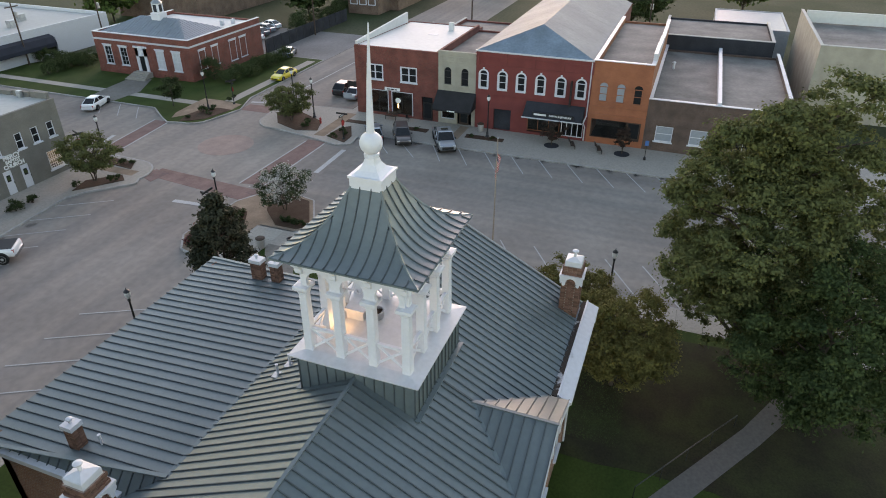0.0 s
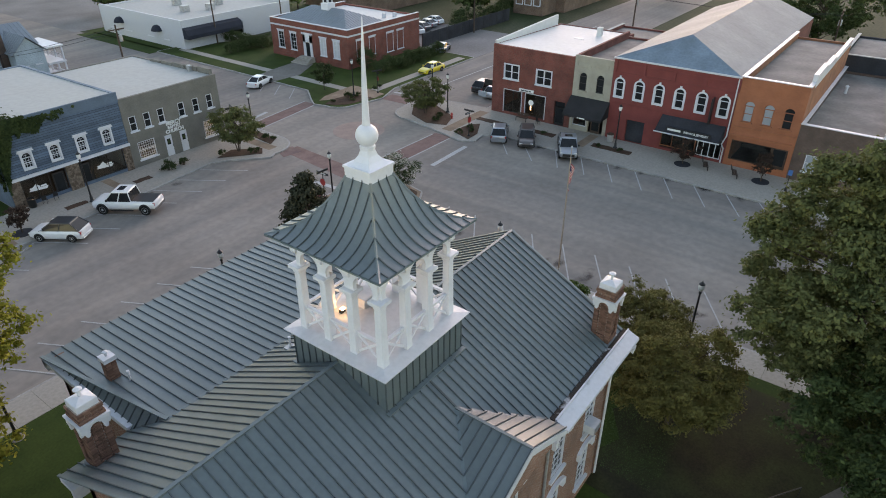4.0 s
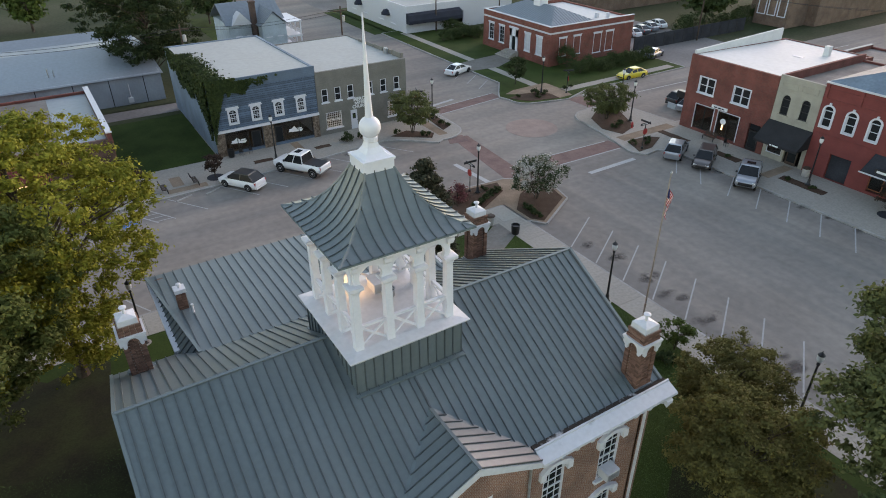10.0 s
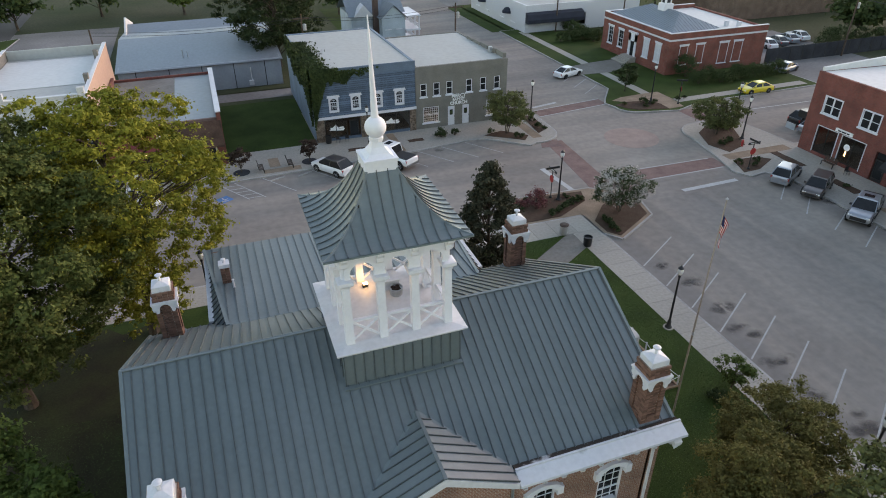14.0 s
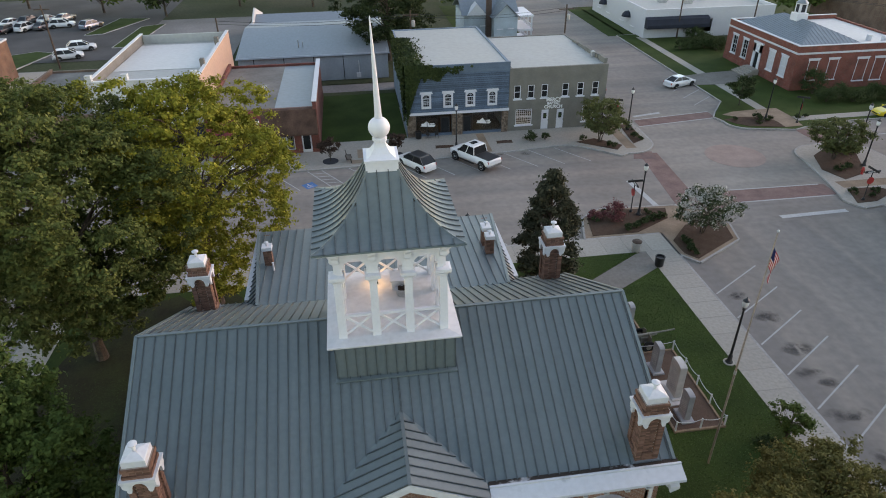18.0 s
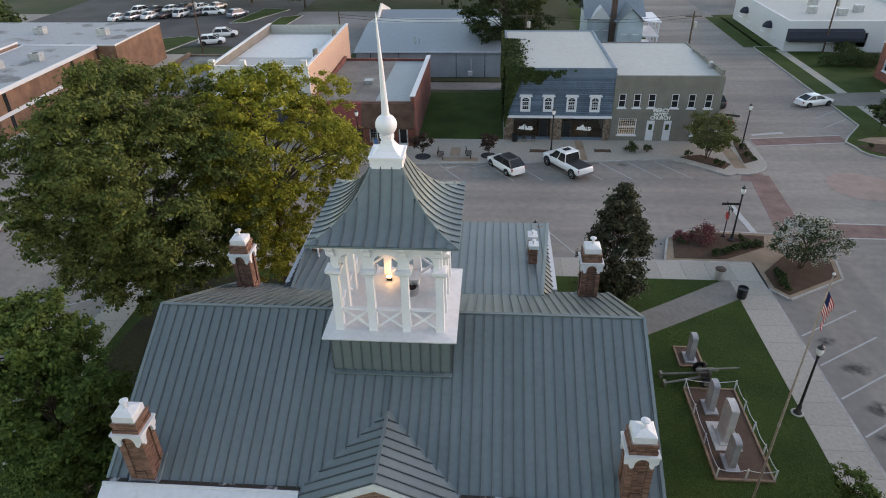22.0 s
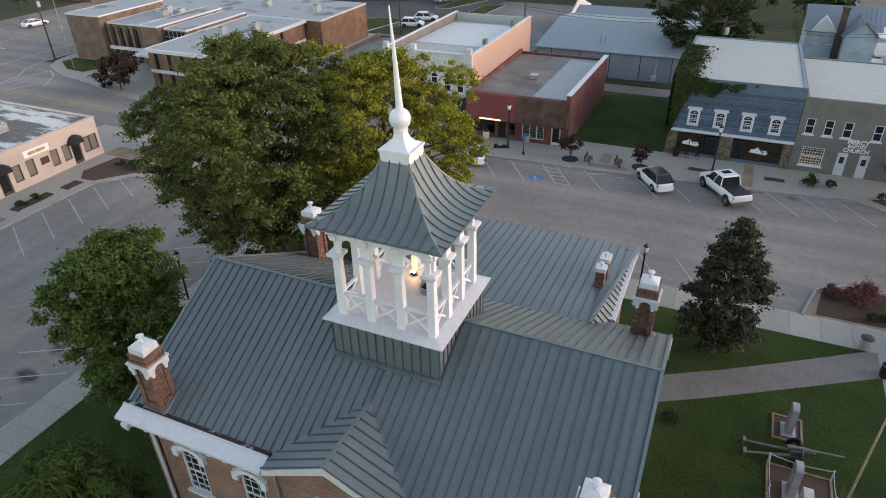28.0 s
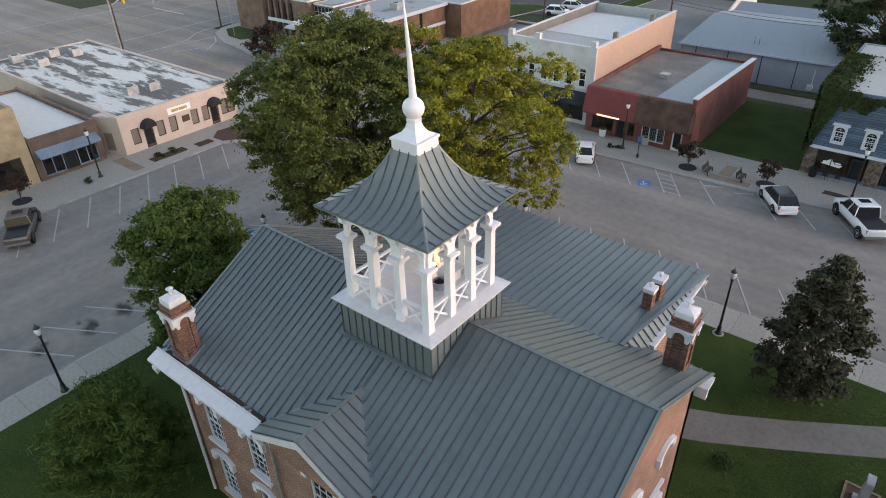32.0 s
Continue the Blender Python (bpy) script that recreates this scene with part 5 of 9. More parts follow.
def chimney(x, y, zb, w, label):
    """Brick stack with sunk arched panels, scalloped white corbels, stepped brick head, white cap and a metal cowl."""
    c = thing("chimney", label, "chimney", pose(x, y, zb), "chimneys on the courthouse roof")
    hs = 2.2
    core = part("shaft", boxes((-w + 0.09, -w + 0.09, -0.9, w - 0.09, w - 0.09, hs + 0.3)), M["mortar"], c, "mortar core of the brick shaft")
    bh, bd = 0.066, 0.095
    key = "brick_mesh"
    if key not in SHARED:
        SHARED[key] = [mesh_of("brick", boxes((-0.096, 0.0, 0.004, 0.096, bd, bh)), M["brick_chim"])]
    n = 4
    L = 2 * w / n
    for r in range(int((hs + 0.3) / 0.072)):
        z = -0.3 + r * 0.072
        for q in range(4):
            for i in range(n):
                xx = -w + L * (i + 0.5) + (0.04 if r % 2 else -0.04) * (0 if i in (0, n - 1) else 1)
                sunk = i in (1, 2) and 0.3 < z < hs
                part("brick", SHARED[key][0], None, core, at=pose(0, 0, z, 0, 0, 90 * q) @ pose(xx, -w + (0.06 if sunk else 0.0) + (0.004 if q % 2 else 0.0), 0) @ Matrix.Diagonal((L / 0.2, 1, 1, 1)))
    part("flashing", boxes((-w - 0.05, -w - 0.05, -0.5, w + 0.05, w + 0.05, -0.02)), M["lead"], c, "grey lead flashing")
    part("saddle", loft(bmesh.new(), [[(-w - 0.3, e * (w + 0.03), -0.5 + d), (w + 0.3, e * (w + 0.03), -0.5 + d), (w + 0.12, e * (w + 0.05), 0.02 + d), (-w - 0.12, e * (w + 0.05), 0.02 + d)] for e, d in ((-1, -0.12), (1, 0.34 if y < 0 else -0.12))]), M["roof_trim"], c, "blue-grey metal saddle round the stack")
    # one scalloped white plate a side, pierced by the arch over the sunk panel
    half = [(w + 0.10, hs + 0.02), (w + 0.10, hs - 0.10), (w + 0.05, hs - 0.13), (w + 0.08, hs - 0.2), (w + 0.07, hs - 0.28), (w + 0.01, hs - 0.34), (w - 0.04, hs - 0.36), (w - 0.03, hs - 0.44), (w - 0.08, hs - 0.51), (w - 0.15, hs - 0.50), (w - 0.19, hs - 0.43), (w - 0.18, hs - 0.34)]
    half += [(0.23 * math.cos(math.pi / 2 * i / 6), hs - 0.32 + 0.23 * math.sin(math.pi / 2 * i / 6)) for i in range(7)]
    pts = half + [(-px, pz) for px, pz in half[-2::-1]]
    bm = bmesh.new()
    for q in range(4):
        n0 = len(bm.verts)
        slab(bm, pts[::-1], -w - 0.085 - (0.004 if q % 2 else 0), -w + 0.03)
        m = pose(0, 0, 0, 0, 0, 90 * q)
        for v in list(bm.verts)[n0:]:
            v.co = m @ v.co
    box(bm, -w - 0.12, -w - 0.12, hs - 0.03, w + 0.12, w + 0.12, hs + 0.05)
    part("corbel", bm, M["white_worn"], c, "white painted scalloped corbel")
    hz = hs + 0.05
    head = part("head", boxes((-w + 0.02, -w + 0.02, hz, w - 0.02, w - 0.02, hz + 0.43)), M["mortar"], c)
    for k, dw in enumerate((0.03, 0.03, -0.01, -0.01, 0.02, 0.02)):
        ww = w + dw
        for q in range(4):
            for i in range(n):
                L = 2 * ww / n
                part("brick", SHARED[key][0], None, head, at=pose(0, 0, hz + 0.072 * k, 0, 0, 90 * q) @ pose(-ww + L * (i + 0.5), -ww + (0.004 if q % 2 else 0), 0) @ Matrix.Diagonal((L / 0.2, 1.2, 1, 1)))
    zt = hz + 0.436
    a, b = w - 0.06, w - 0.2
    part("cap", loft(bmesh.new(), [[(-e, -e, z), (e, -e, z), (e, e, z), (-e, e, z)] for e, z in ((a, zt), (a, zt + 0.24), (a - 0.03, zt + 0.27), (0.1, zt + 0.36))]), M["white_worn"], c, "white cement-coated cap")
    part("cowl", lathe(bmesh.new(), [(0.06, zt + 0.3), (0.06, zt + 0.6), (0.14, zt + 0.61), (0.15, zt + 0.66), (0.04, zt + 0.71)], 12), M["white_worn"], c, "white metal chimney cowl", smooth=True)
    return c


for x, y, zb in ((-8.4, -5.72, 9.25), (8.6, -5.62, 9.25), (-8.55, 5.75, 9.25), (8.4, 5.75, 9.25)):
    chimney(x, y, zb, 0.43, "tall mottled red-brick chimney with white corbels and cap")


def small_stack(x, y, zb, h, w, d):
    c = thing("chimney_stack", "short brick chimney stack with a white cap on the rear roof", "chimney", pose(x, y, zb), "short stacks on the rear roof")
    core = part("shaft", boxes((-w + 0.08, -d + 0.08, -0.1, w - 0.08, d - 0.08, h)), M["mortar"], c)
    for r in range(int(h / 0.072)):
        for q in range(4):
            hw, hd = (w, d) if q % 2 == 0 else (d, w)
            n = max(1, round(2 * hw / 0.2))
            for i in range(n):
                L = 2 * hw / n
                part("brick", SHARED["brick_mesh"][0], None, core, at=pose(0, 0, r * 0.072, 0, 0, 90 * q) @ pose(-hw + L * (i + 0.5), -hd + (0.004 if q % 2 else 0), 0) @ Matrix.Diagonal((L / 0.2, 1, 1, 1)))
    part("flashing", boxes((-w - 0.12, -d - 0.12, -0.06, w + 0.12, d + 0.12, 0.03)), M["lead"], c)
    part("cap", boxes((-w - 0.04, -d - 0.04, h, w + 0.04, d + 0.04, h + 0.2)), M["white_worn"], c, "white cement cap")
    part("cowl", lathe(bmesh.new(), [(0.06, h + 0.2), (0.06, h + 0.36), (0.12, h + 0.37), (0.12, h + 0.41), (0.03, h + 0.46)], 10), M["white_worn"], c, smooth=True)
    return c


small_stack(-6.0, 9.6, 9.15, 1.0, 0.22, 0.22)
small_stack(5.9, 9.9, 9.15, 1.0, 0.22, 0.3)
small_stack(5.9, 8.8, 9.25, 0.95, 0.22, 0.24)
for x, y in ((-5.7, 8.8), (-1.0, 4.2), (-0.4, 4.0)):
    v = thing("vent_pipe", "small white plumbing vent on the metal roof", "vent pipe", pose(x, y, (zr(y) if y < 5 else 9.2 + HZ) + KZ), "vent pipes")
    part("pipe", lathe(bmesh.new(), [(0.05, -0.1), (0.05, 0.5), (0.065, 0.5), (0.065, 0.56)], 10), M["white_worn"], v, smooth=True)
    part("boot", boxes((-0.2, -0.2, -0.06, 0.2, 0.2, 0.03)), M["alu"], v)

# ---- the buildings round the square ----
def text_part(body, size, material, parent, at, label="", extrude=0.03):
    cu = bpy.data.curves.new("lettering", "FONT")
    cu.body, cu.size, cu.extrude, cu.align_x, cu.resolution_u, cu.offset = body, size, extrude, "CENTER", 3, size * 0.03
    tmp = bpy.data.objects.new("lettering", cu)
    me = bpy.data.meshes.new_from_object(tmp)
    bpy.data.objects.remove(tmp)
    me.materials.clear()
    me.materials.append(material)
    return part("lettering", me, None, parent, label, at=at @ pose(0, 0, 0, 90, 0, 0))


def shell(name, label, at, W, D, H, front, side, roof_mat, holes=(), roof_z=None, roof_back=None, coping=None, right=None, left=None, back_h=None, thick=0.3, group=""):
    """A hollow building that faces -y in its own frame, its left front corner at the origin."""
    b = thing(name, label, "building", at, group)
    rz, rb = roof_z if roof_z is not None else H - 0.5, roof_back if roof_back is not None else (roof_z if roof_z is not None else H - 0.5)
    hb = back_h or H
    part("front_wall", wall_cells(bmesh.new(), W, H, thick, list(holes)), front, b)
    for nm, x0, mt in (("left_wall", 0.0, left or side), ("right_wall", W - thick, right or side)):
        bm = bmesh.new()
        loft(bm, [[(x0, thick + 0.003, 0), (x0 + thick, thick + 0.003, 0), (x0 + thick, thick + 0.003, H - 0.004), (x0, thick + 0.003, H - 0.004)], [(x0, D, 0), (x0 + thick, D, 0), (x0 + thick, D, hb), (x0, D, hb)]])
        part(nm, bm, mt, b)
    part("back_wall", boxes((thick + 0.004, D - thick, 0, W - thick - 0.004, D, min(hb, rb + 0.25))), side, b)
    bm = bmesh.new()
    loft(bm, [[(thick + 0.006, thick + 0.01, rz - 0.2), (W - thick - 0.006, thick + 0.01, rz - 0.2), (W - thick - 0.006, thick + 0.01, rz), (thick + 0.006, thick + 0.01, rz)], [(thick + 0.006, D - thick, rb - 0.2), (W - thick - 0.006, D - thick, rb - 0.2), (W - thick - 0.006, D - thick, rb), (thick + 0.006, D - thick, rb)]])
    part("roof", bm, roof_mat, b)
    part("inner_floor", boxes((thick, thick, 0.02, W - thick, min(D - thick, 6.0), 0.06), (thick, min(D - thick, 6.0), 0.02, W - thick, min(D - thick, 6.0) + 0.1, min(H - 0.8, 3.4))), M["interior"], b)
    if coping:
        part("coping", boxes((-0.05, -0.06, H, W + 0.05, thick + 0.06, H + 0.09)), coping, b)
        for x0 in (-0.05, W - thick - 0.04):
            bm = bmesh.new()
            loft(bm, [[(x0, thick + 0.07, H), (x0 + thick + 0.09, thick + 0.07, H), (x0 + thick + 0.09, thick + 0.07, H + 0.08), (x0, thick + 0.07, H + 0.08)], [(x0, D, hb), (x0 + thick + 0.09, D, hb), (x0 + thick + 0.09, D, hb + 0.08), (x0, D, hb + 0.08)]])
            part("coping", bm, coping, b)
    return b


def shop_pane(parent, x0, x1, z0, z1, n, frame_mat, y=0.12, glass=None, label="large shop window"):
    w = (x1 - x0) / n
    bm = boxes((x0, y - 0.05, z0, x1, y + 0.05, z0 + 0.09), (x0, y - 0.05, z1 - 0.09, x1, y + 0.05, z1))
    for i in range(n + 1):
        xx = min(max(x0 + w * i, x0 + 0.04), x1 - 0.04)
        box(bm, xx - 0.04, y - 0.05, z0 + 0.09, xx + 0.04, y + 0.05, z1 - 0.09)
    root = part("shop_window", bm, frame_mat, parent, label)
    for i in range(n):
        p = part("pane", boxes((x0 + w * i + 0.03, y, z0 + 0.06, x0 + w * (i + 1) - 0.03, y + 0.01, z1 - 0.06)), glass or M["glass"], root)
        p.visible_shadow = False
    return root


def shop_door(parent, x, w, h, material, z0=0.0, y=0.14, label="glazed shop door", glass=None):
    d = part("door", boxes((x - w / 2, y - 0.04, z0, x - w / 2 + 0.13, y + 0.04, z0 + h), (x + w / 2 - 0.13, y - 0.04, z0, x + w / 2, y + 0.04, z0 + h), (x - w / 2 + 0.13, y - 0.04, z0, x + w / 2 - 0.13, y + 0.04, z0 + 0.3), (x - w / 2 + 0.13, y - 0.04, z0 + h - 0.16, x + w / 2 - 0.13, y + 0.04, z0 + h)), material, parent, label)
    part("pane", boxes((x - w / 2 + 0.1, y, z0 + 0.27, x + w / 2 - 0.1, y + 0.012, z0 + h - 0.13)), glass or M["dark_glass"], d)
    part("handle", boxes((x + w / 2 - 0.1, y - 0.1, z0 + 0.95, x + w / 2 - 0.06, y - 0.04, z0 + 1.2)), M["chrome"], d)
    return d


def awning(parent, x0, x1, z0, z1, depth, material, label, valance=0.25):
    bm = loft(bmesh.new(), [[(x, -0.01, z1), (x, -depth, z0), (x, -depth, z0 - valance), (x, -depth + 0.03, z0 - valance), (x, -depth + 0.03, z0 - 0.02), (x, -0.01, z1 - 0.05)] for x in (x0, x1)])
    for x in (x0, x1 - 0.02):
        slab_pts = [(x, -0.01, z1), (x, -depth, z0), (x, -depth, z0 - 0.1), (x, -0.01, z0 - 0.1)]
        loft(bm, [slab_pts, [(p[0] + 0.02, p[1], p[2]) for p in slab_pts]])
    return part("awning", bm, material, parent, label)


def arch_fill(parent, x, z, w, top, material, y0=0.0, y1=0.3):
    """Closes the corners of a square opening over a round-headed window whose springing is at z."""
    bm, r, n = bmesh.new(), w / 2, 10
    for i in range(n):
        a0, a1 = math.pi * i / n, math.pi * (i + 1) / n
        slab(bm, [(x + r * math.cos(a1), z + r * math.sin(a1)), (x + r * math.cos(a0), z + r * math.sin(a0)), (x + r * math.cos(a0), top), (x + r * math.cos(a1), top)], y0 + 0.002, y1 - 0.002)
    part("arch_infill", bm, material, parent)


def lettering_bars(parent, x, y, z, widths, h, material, label="", gap=0.08):
    tot = sum(widths) + gap * (len(widths) - 1)
    bm, xx = bmesh.new(), x - tot / 2
    for w in widths:
        box(bm, xx, y - 0.02, z, xx + w, y, z + h)
        xx += w + gap
    return part("lettering", bm, material, parent, label)


def interior_lamp(x, y, z, e, color=(1.0, 0.72, 0.42)):
    l = bpy.data.lights.new("shop_lamp", "POINT")
    l.energy, l.color, l.shadow_soft_size = e, color, 0.12
    new("shop_lamp", l).location = (x, y, z)


NZ = KZ
# blue boarded shop
B = pose(5.0, 49.5, NZ)
holes = [(1.0, 5.15, 0.3, 2.5), (6.4, 11.0, 0.3, 2.5)] + [(c - 0.4, c + 0.4, 3.45, 4.9) for c in (2.25, 4.75, 7.3, 9.85)]
blue = shell("blue_shop", "two-storey shop with blue lap siding and white arched windows", B, 11.75, 19.8, 8.1, M["blue_boards"], M["blue_wall"], M["pale_roof"], holes, 8.02, 7.6, back_h=7.7)
part("parapet_band", boxes((-0.06, -0.07, 7.2, 11.8, -0.005, 8.16)), M["blue_boards"], blue, "flat blue parapet board")
part("sill_band", boxes((-0.08, -0.16, 2.58, 11.83, -0.005, 2.86)), M["white"], blue, "white moulded band above the shop windows")
for x0, x1 in ((0.0, 1.0), (5.15, 6.4), (11.0, 11.75)):
    part("pier", boxes((x0 + 0.002, -0.1, 0, x1 - 0.002, -0.004, 2.57)), M["stone_veneer"], blue, "rough stone-faced pier")
for c in (2.25, 4.75, 7.3, 9.85):
    window(blue, c, 3.45, 4.45, 0.78, 0.0, nx=3, nz=3, hood="fan", label="white round-headed window with a fan-patterned head")
    arch_fill(blue, c, 4.45, 0.8, 4.9, M["white"])
    part("window_surround", boxes((c - 0.56, -0.05, 3.3, c - 0.4, 0.02, 5.0), (c + 0.4, -0.05, 3.3, c + 0.56, 0.02, 5.0), (c - 0.4, -0.05, 4.9, c + 0.4, 0.02, 5.0)), M["white"], blue)
    part("window_cap", boxes((c - 0.72, -0.14, 5.0, c + 0.72, 0.0, 5.08), (c - 0.66, -0.1, 5.08, c + 0.66, 0.0, 5.22)), M["white"], blue, "moulded white window cap")
    part("glazing_fan", boxes((c - 0.012, 0.07, 4.45, c + 0.012, 0.1, 4.84), (c - 0.2, 0.07, 4.62, c + 0.2, 0.1, 4.645)), M["white"], blue)
# lap boards, row by row round the windows
M["lap"] = mat("lap_paint", (0.075, 0.115, 0.168), 0.7, var=0.25, scale=0.6, fine=6, bump=0.05, rnd=0.3)
for k in range(19):
    z0 = 2.88 + 0.228 * k
    cuts = [0.0]
    for c in (2.25, 4.75, 7.3, 9.85):
        if z0 + 0.228 > 3.28 and z0 < 5.24:
            hw = 0.58 if z0 < 4.8 else 0.74
            cuts += [c - hw, c + hw]
    cuts.append(11.75)
    for x0, x1 in zip(cuts[::2], cuts[1::2]):
        part("board", loft(bmesh.new(), [[(x, -0.003, z0 + 0.045), (x, -0.06, z0 + 0.045), (x, -0.016, z0 + 0.226), (x, -0.003, z0 + 0.226)] for x in (x0, x1)]), M["lap"], blue)
        # dark strip added as the shadow line below each board
        part("lap_joint", boxes((x0, -0.012, z0, x1, -0.003, z0 + 0.044)), M["awning_navy"], blue)
shop_pane(blue, 1.0, 3.6, 0.3, 2.5, 2, M["black"])
shop_pane(blue, 7.6, 11.0, 0.3, 2.5, 2, M["black"])
shop_door(blue, 4.4, 1.1, 2.2, M["black"], 0.02)
shop_door(blue, 7.0, 1.0, 2.2, M["black"], 0.02)
for x in (2.4, 8.9):
    lettering_bars(blue, x, 0.11, 1.35, (0.25, 0.6, 0.5), 0.16, M["sign_white"], "white painted window sign")
    part("emblem", loft(bmesh.new(), [[(x - 0.9, yy, 1.2), (x + 0.7, yy, 1.05), (x + 0.9, yy, 1.3), (x + 0.2, yy, 1.32), (x - 0.1, yy, 1.8)] for yy in (0.085, 0.1)]), M["sign_white"], blue, "white emblem on the shop window")
# grey brick church front
holes = [(c - 0.39, c + 0.39, 3.9, 5.45) for c in (1.0, 2.65, 4.3, 6.85, 8.7, 10.55)] + [(0.9, 2.9, 0.7, 2.6), (9.2, 10.9, 0.7, 2.6), (4.1, 5.0, 0.0, 2.4), (6.0, 6.9, 0.0, 2.4)]
mercy = shell("church_front", "two-storey grey painted brick building used as a church", pose(16.8, 49.5, NZ) @ Matrix.Diagonal((0.966, 1, 0.985, 1)), 11.9, 16.4, 7.45, M["grey_brick"], M["grey_brick"], M["pale_roof"], holes, 7.4, 7.0, back_h=7.1)
for c in (1.0, 2.65, 4.3, 6.85, 8.7, 10.55):
    window(mercy, c, 3.9, 5.45, 0.78, 0.0, nx=1, nz=2, label="narrow white sash window")
window(mercy, 1.9, 0.7, 2.6, 2.0, 0.0, nx=8, nz=7, pane_mat=M["glass"], label="many-paned white display window")
window(mercy, 10.05, 0.7, 2.6, 1.7, 0.0, nx=7, nz=7, pane_mat=M["glass"], label="many-paned white display window")
for c in (4.55, 6.45):
    d = part("door", boxes((c - 0.44, 0.06, 0.02, c + 0.44, 0.12, 2.38)), M["white"], mercy, "white panelled door with a small oval pane")
    part("pane", boxes((c - 0.2, 0.04, 1.3, c + 0.2, 0.058, 1.95)), M["dark_glass"], d)
    part("handle", boxes((c + 0.4, 0.0, 1.0, c + 0.46, 0.058, 1.15)), M["black"], d)
    part("wreath", lathe(bmesh.new(), [(0.16, 0), (0.22, 0.03), (0.16, 0.06)], 12), M["leaf_shrub"], d, at=pose(c, 0.04, 1.65, 90, 0, 0))
for k, (wd, sz) in enumerate((("MERCY", 0.58), ("BAPTIST", 0.44), ("CHURCH", 0.54))):
    text_part(wd, sz, M["sign_white"], mercy, pose(5.5, -0.05, (3.42, 3.02, 2.56)[k]), "white raised letters" if k == 0 else "")
for k in range(5):
    part("stepped_parapet", boxes((11.45, 0.4 + 2.4 * k, 7.1, 11.85, 2.5 + 2.4 * k, 8.0 - 0.14 * k)), M["grey_brick"], mercy)
part("roof_vent", boxes((11.0, 3.4, 7.1, 11.4, 3.9, 8.0)), M["alu"], mercy)
interior_lamp(18.8, 52.0, 2.7, 110)
interior_lamp(26.9, 52.0, 2.7, 110)
interior_lamp(13.6, 52.0, 2.6, 14)
interior_lamp(7.4, 52.0, 2.6, 10)
# ivy over the corner of the blue shop
def ivy_sheet(n, pick):
    """Ivy leaves over patches given by pick(k), which returns a place and a normal."""
    rg = np.random.default_rng(11)
    P, Nn = pick(rg, n)
    a = rg.normal(size=(n, 3)) * 0.5 + Nn
    a /= np.linalg.norm(a, axis=1)[:, None]
    t = np.cross(a, rg.normal(size=(n, 3)))
    t /= np.linalg.norm(t, axis=1)[:, None]
    b = np.cross(a, t)
    s = rg.uniform(0.10, 0.2, n)[:, None]
    V = np.stack([P - t * s, P + b * s * 0.8, P + t * s, P - b * s * 0.8], 1).reshape(-1, 3)
    me = bpy.data.meshes.new("ivy")
    me.from_pydata(V.tolist(), [], np.arange(4 * n).reshape(-1, 4).tolist())
    me.materials.append(M["ivy"])
    return me


def ivy_pick(rg, n):
    P, Nn = np.zeros((n, 3)), np.zeros((n, 3))
    k = 0
    while k < n:
        u = rg.uniform()
        if u < 0.5:
            y, z = rg.uniform(0, 17), rg.uniform(1.0, 8.3)
            lim = 7.9 - 1.2 * abs(math.sin(y * 0.7)) - (5.6 * math.exp(-y / 1.7)) - 0.13 * y * 0 - 1.6 * math.exp(-((y - 9) / 5) ** 2)
            if z < lim - rg.uniform(0, 0.6):
                continue
            P[k], Nn[k] = (-0.1 - rg.uniform(0, 0.3), y, z), (-1, 0, 0.3)
        elif u < 0.85:
            x, z = abs(rg.normal()) * 2.6, rg.uniform(1.0, 8.2)
            lim = 2.0 + 5.2 * min(1, (x / 1.6) ** 0.8) if x < 2.0 else 6.3 + 0.24 * x + 0.35 * math.sin(x * 3)
            if x > 8.0 or z < lim - rg.uniform(0, 0.5) or (z > 7.9 and x > 3):
                continue
            P[k], Nn[k] = (x, -0.1 - rg.uniform(0, 0.22), z), (0, -1, 0.3)
        else:
            x, y = abs(rg.normal()) * 0.9, rg.uniform(0, 14)
            P[k], Nn[k] = (x - 0.2, y, 8.12 - 0.02 * y + rg.uniform(0, 0.15)), (0, 0, 1)
        k += 1
    return P, Nn


iv = tagged(part("ivy", ivy_sheet(16000, ivy_pick), None, None, at=B), "dark ivy hanging over the corner of the blue shop", "ivy", kind="stuff")

# brown and red shop front with a mansard
brn = shell("brick_shop", "low brick shop with a red and a brown mansard front", pose(-16.4, 47.0, NZ) @ Matrix.Diagonal((1.08, 1.1, 1, 1)), 10.7, 17.0, 5.1, M["brick_red"], M["brick_red"], M["tar_roof"], [(0.7, 3.0, 0.5, 2.2), (3.3, 4.2, 0.0, 2.2), (4.5, 5.2, 0.5, 2.2), (5.9, 8.2, 0.4, 2.2), (8.9, 9.9, 0.0, 2.2)], 4.85, 4.6, back_h=5.15)
for x0, x1, mt, lab in ((0.0, 5.3, M["awning_red"], "red metal mansard above the shop window"), (5.3, 10.65, M["shingle"], "brown shingled mansard above the shop window")):
    part("mansard", loft(bmesh.new(), [[(x, -0.02, 5.12), (x, -0.35, 5.02), (x, -0.95, 2.55), (x, -0.95, 2.35), (x, -0.02, 2.35)] for x in (x0, x1)]), mt, brn, lab)
part("roof_patch", boxes((6.6, 0.5, 4.88, 10.3, 16.4, 4.9)), M["steel_roof"], brn, "pale grey coated roof patch", at=pose(0, 0, 0, -1.0, 0, 0))
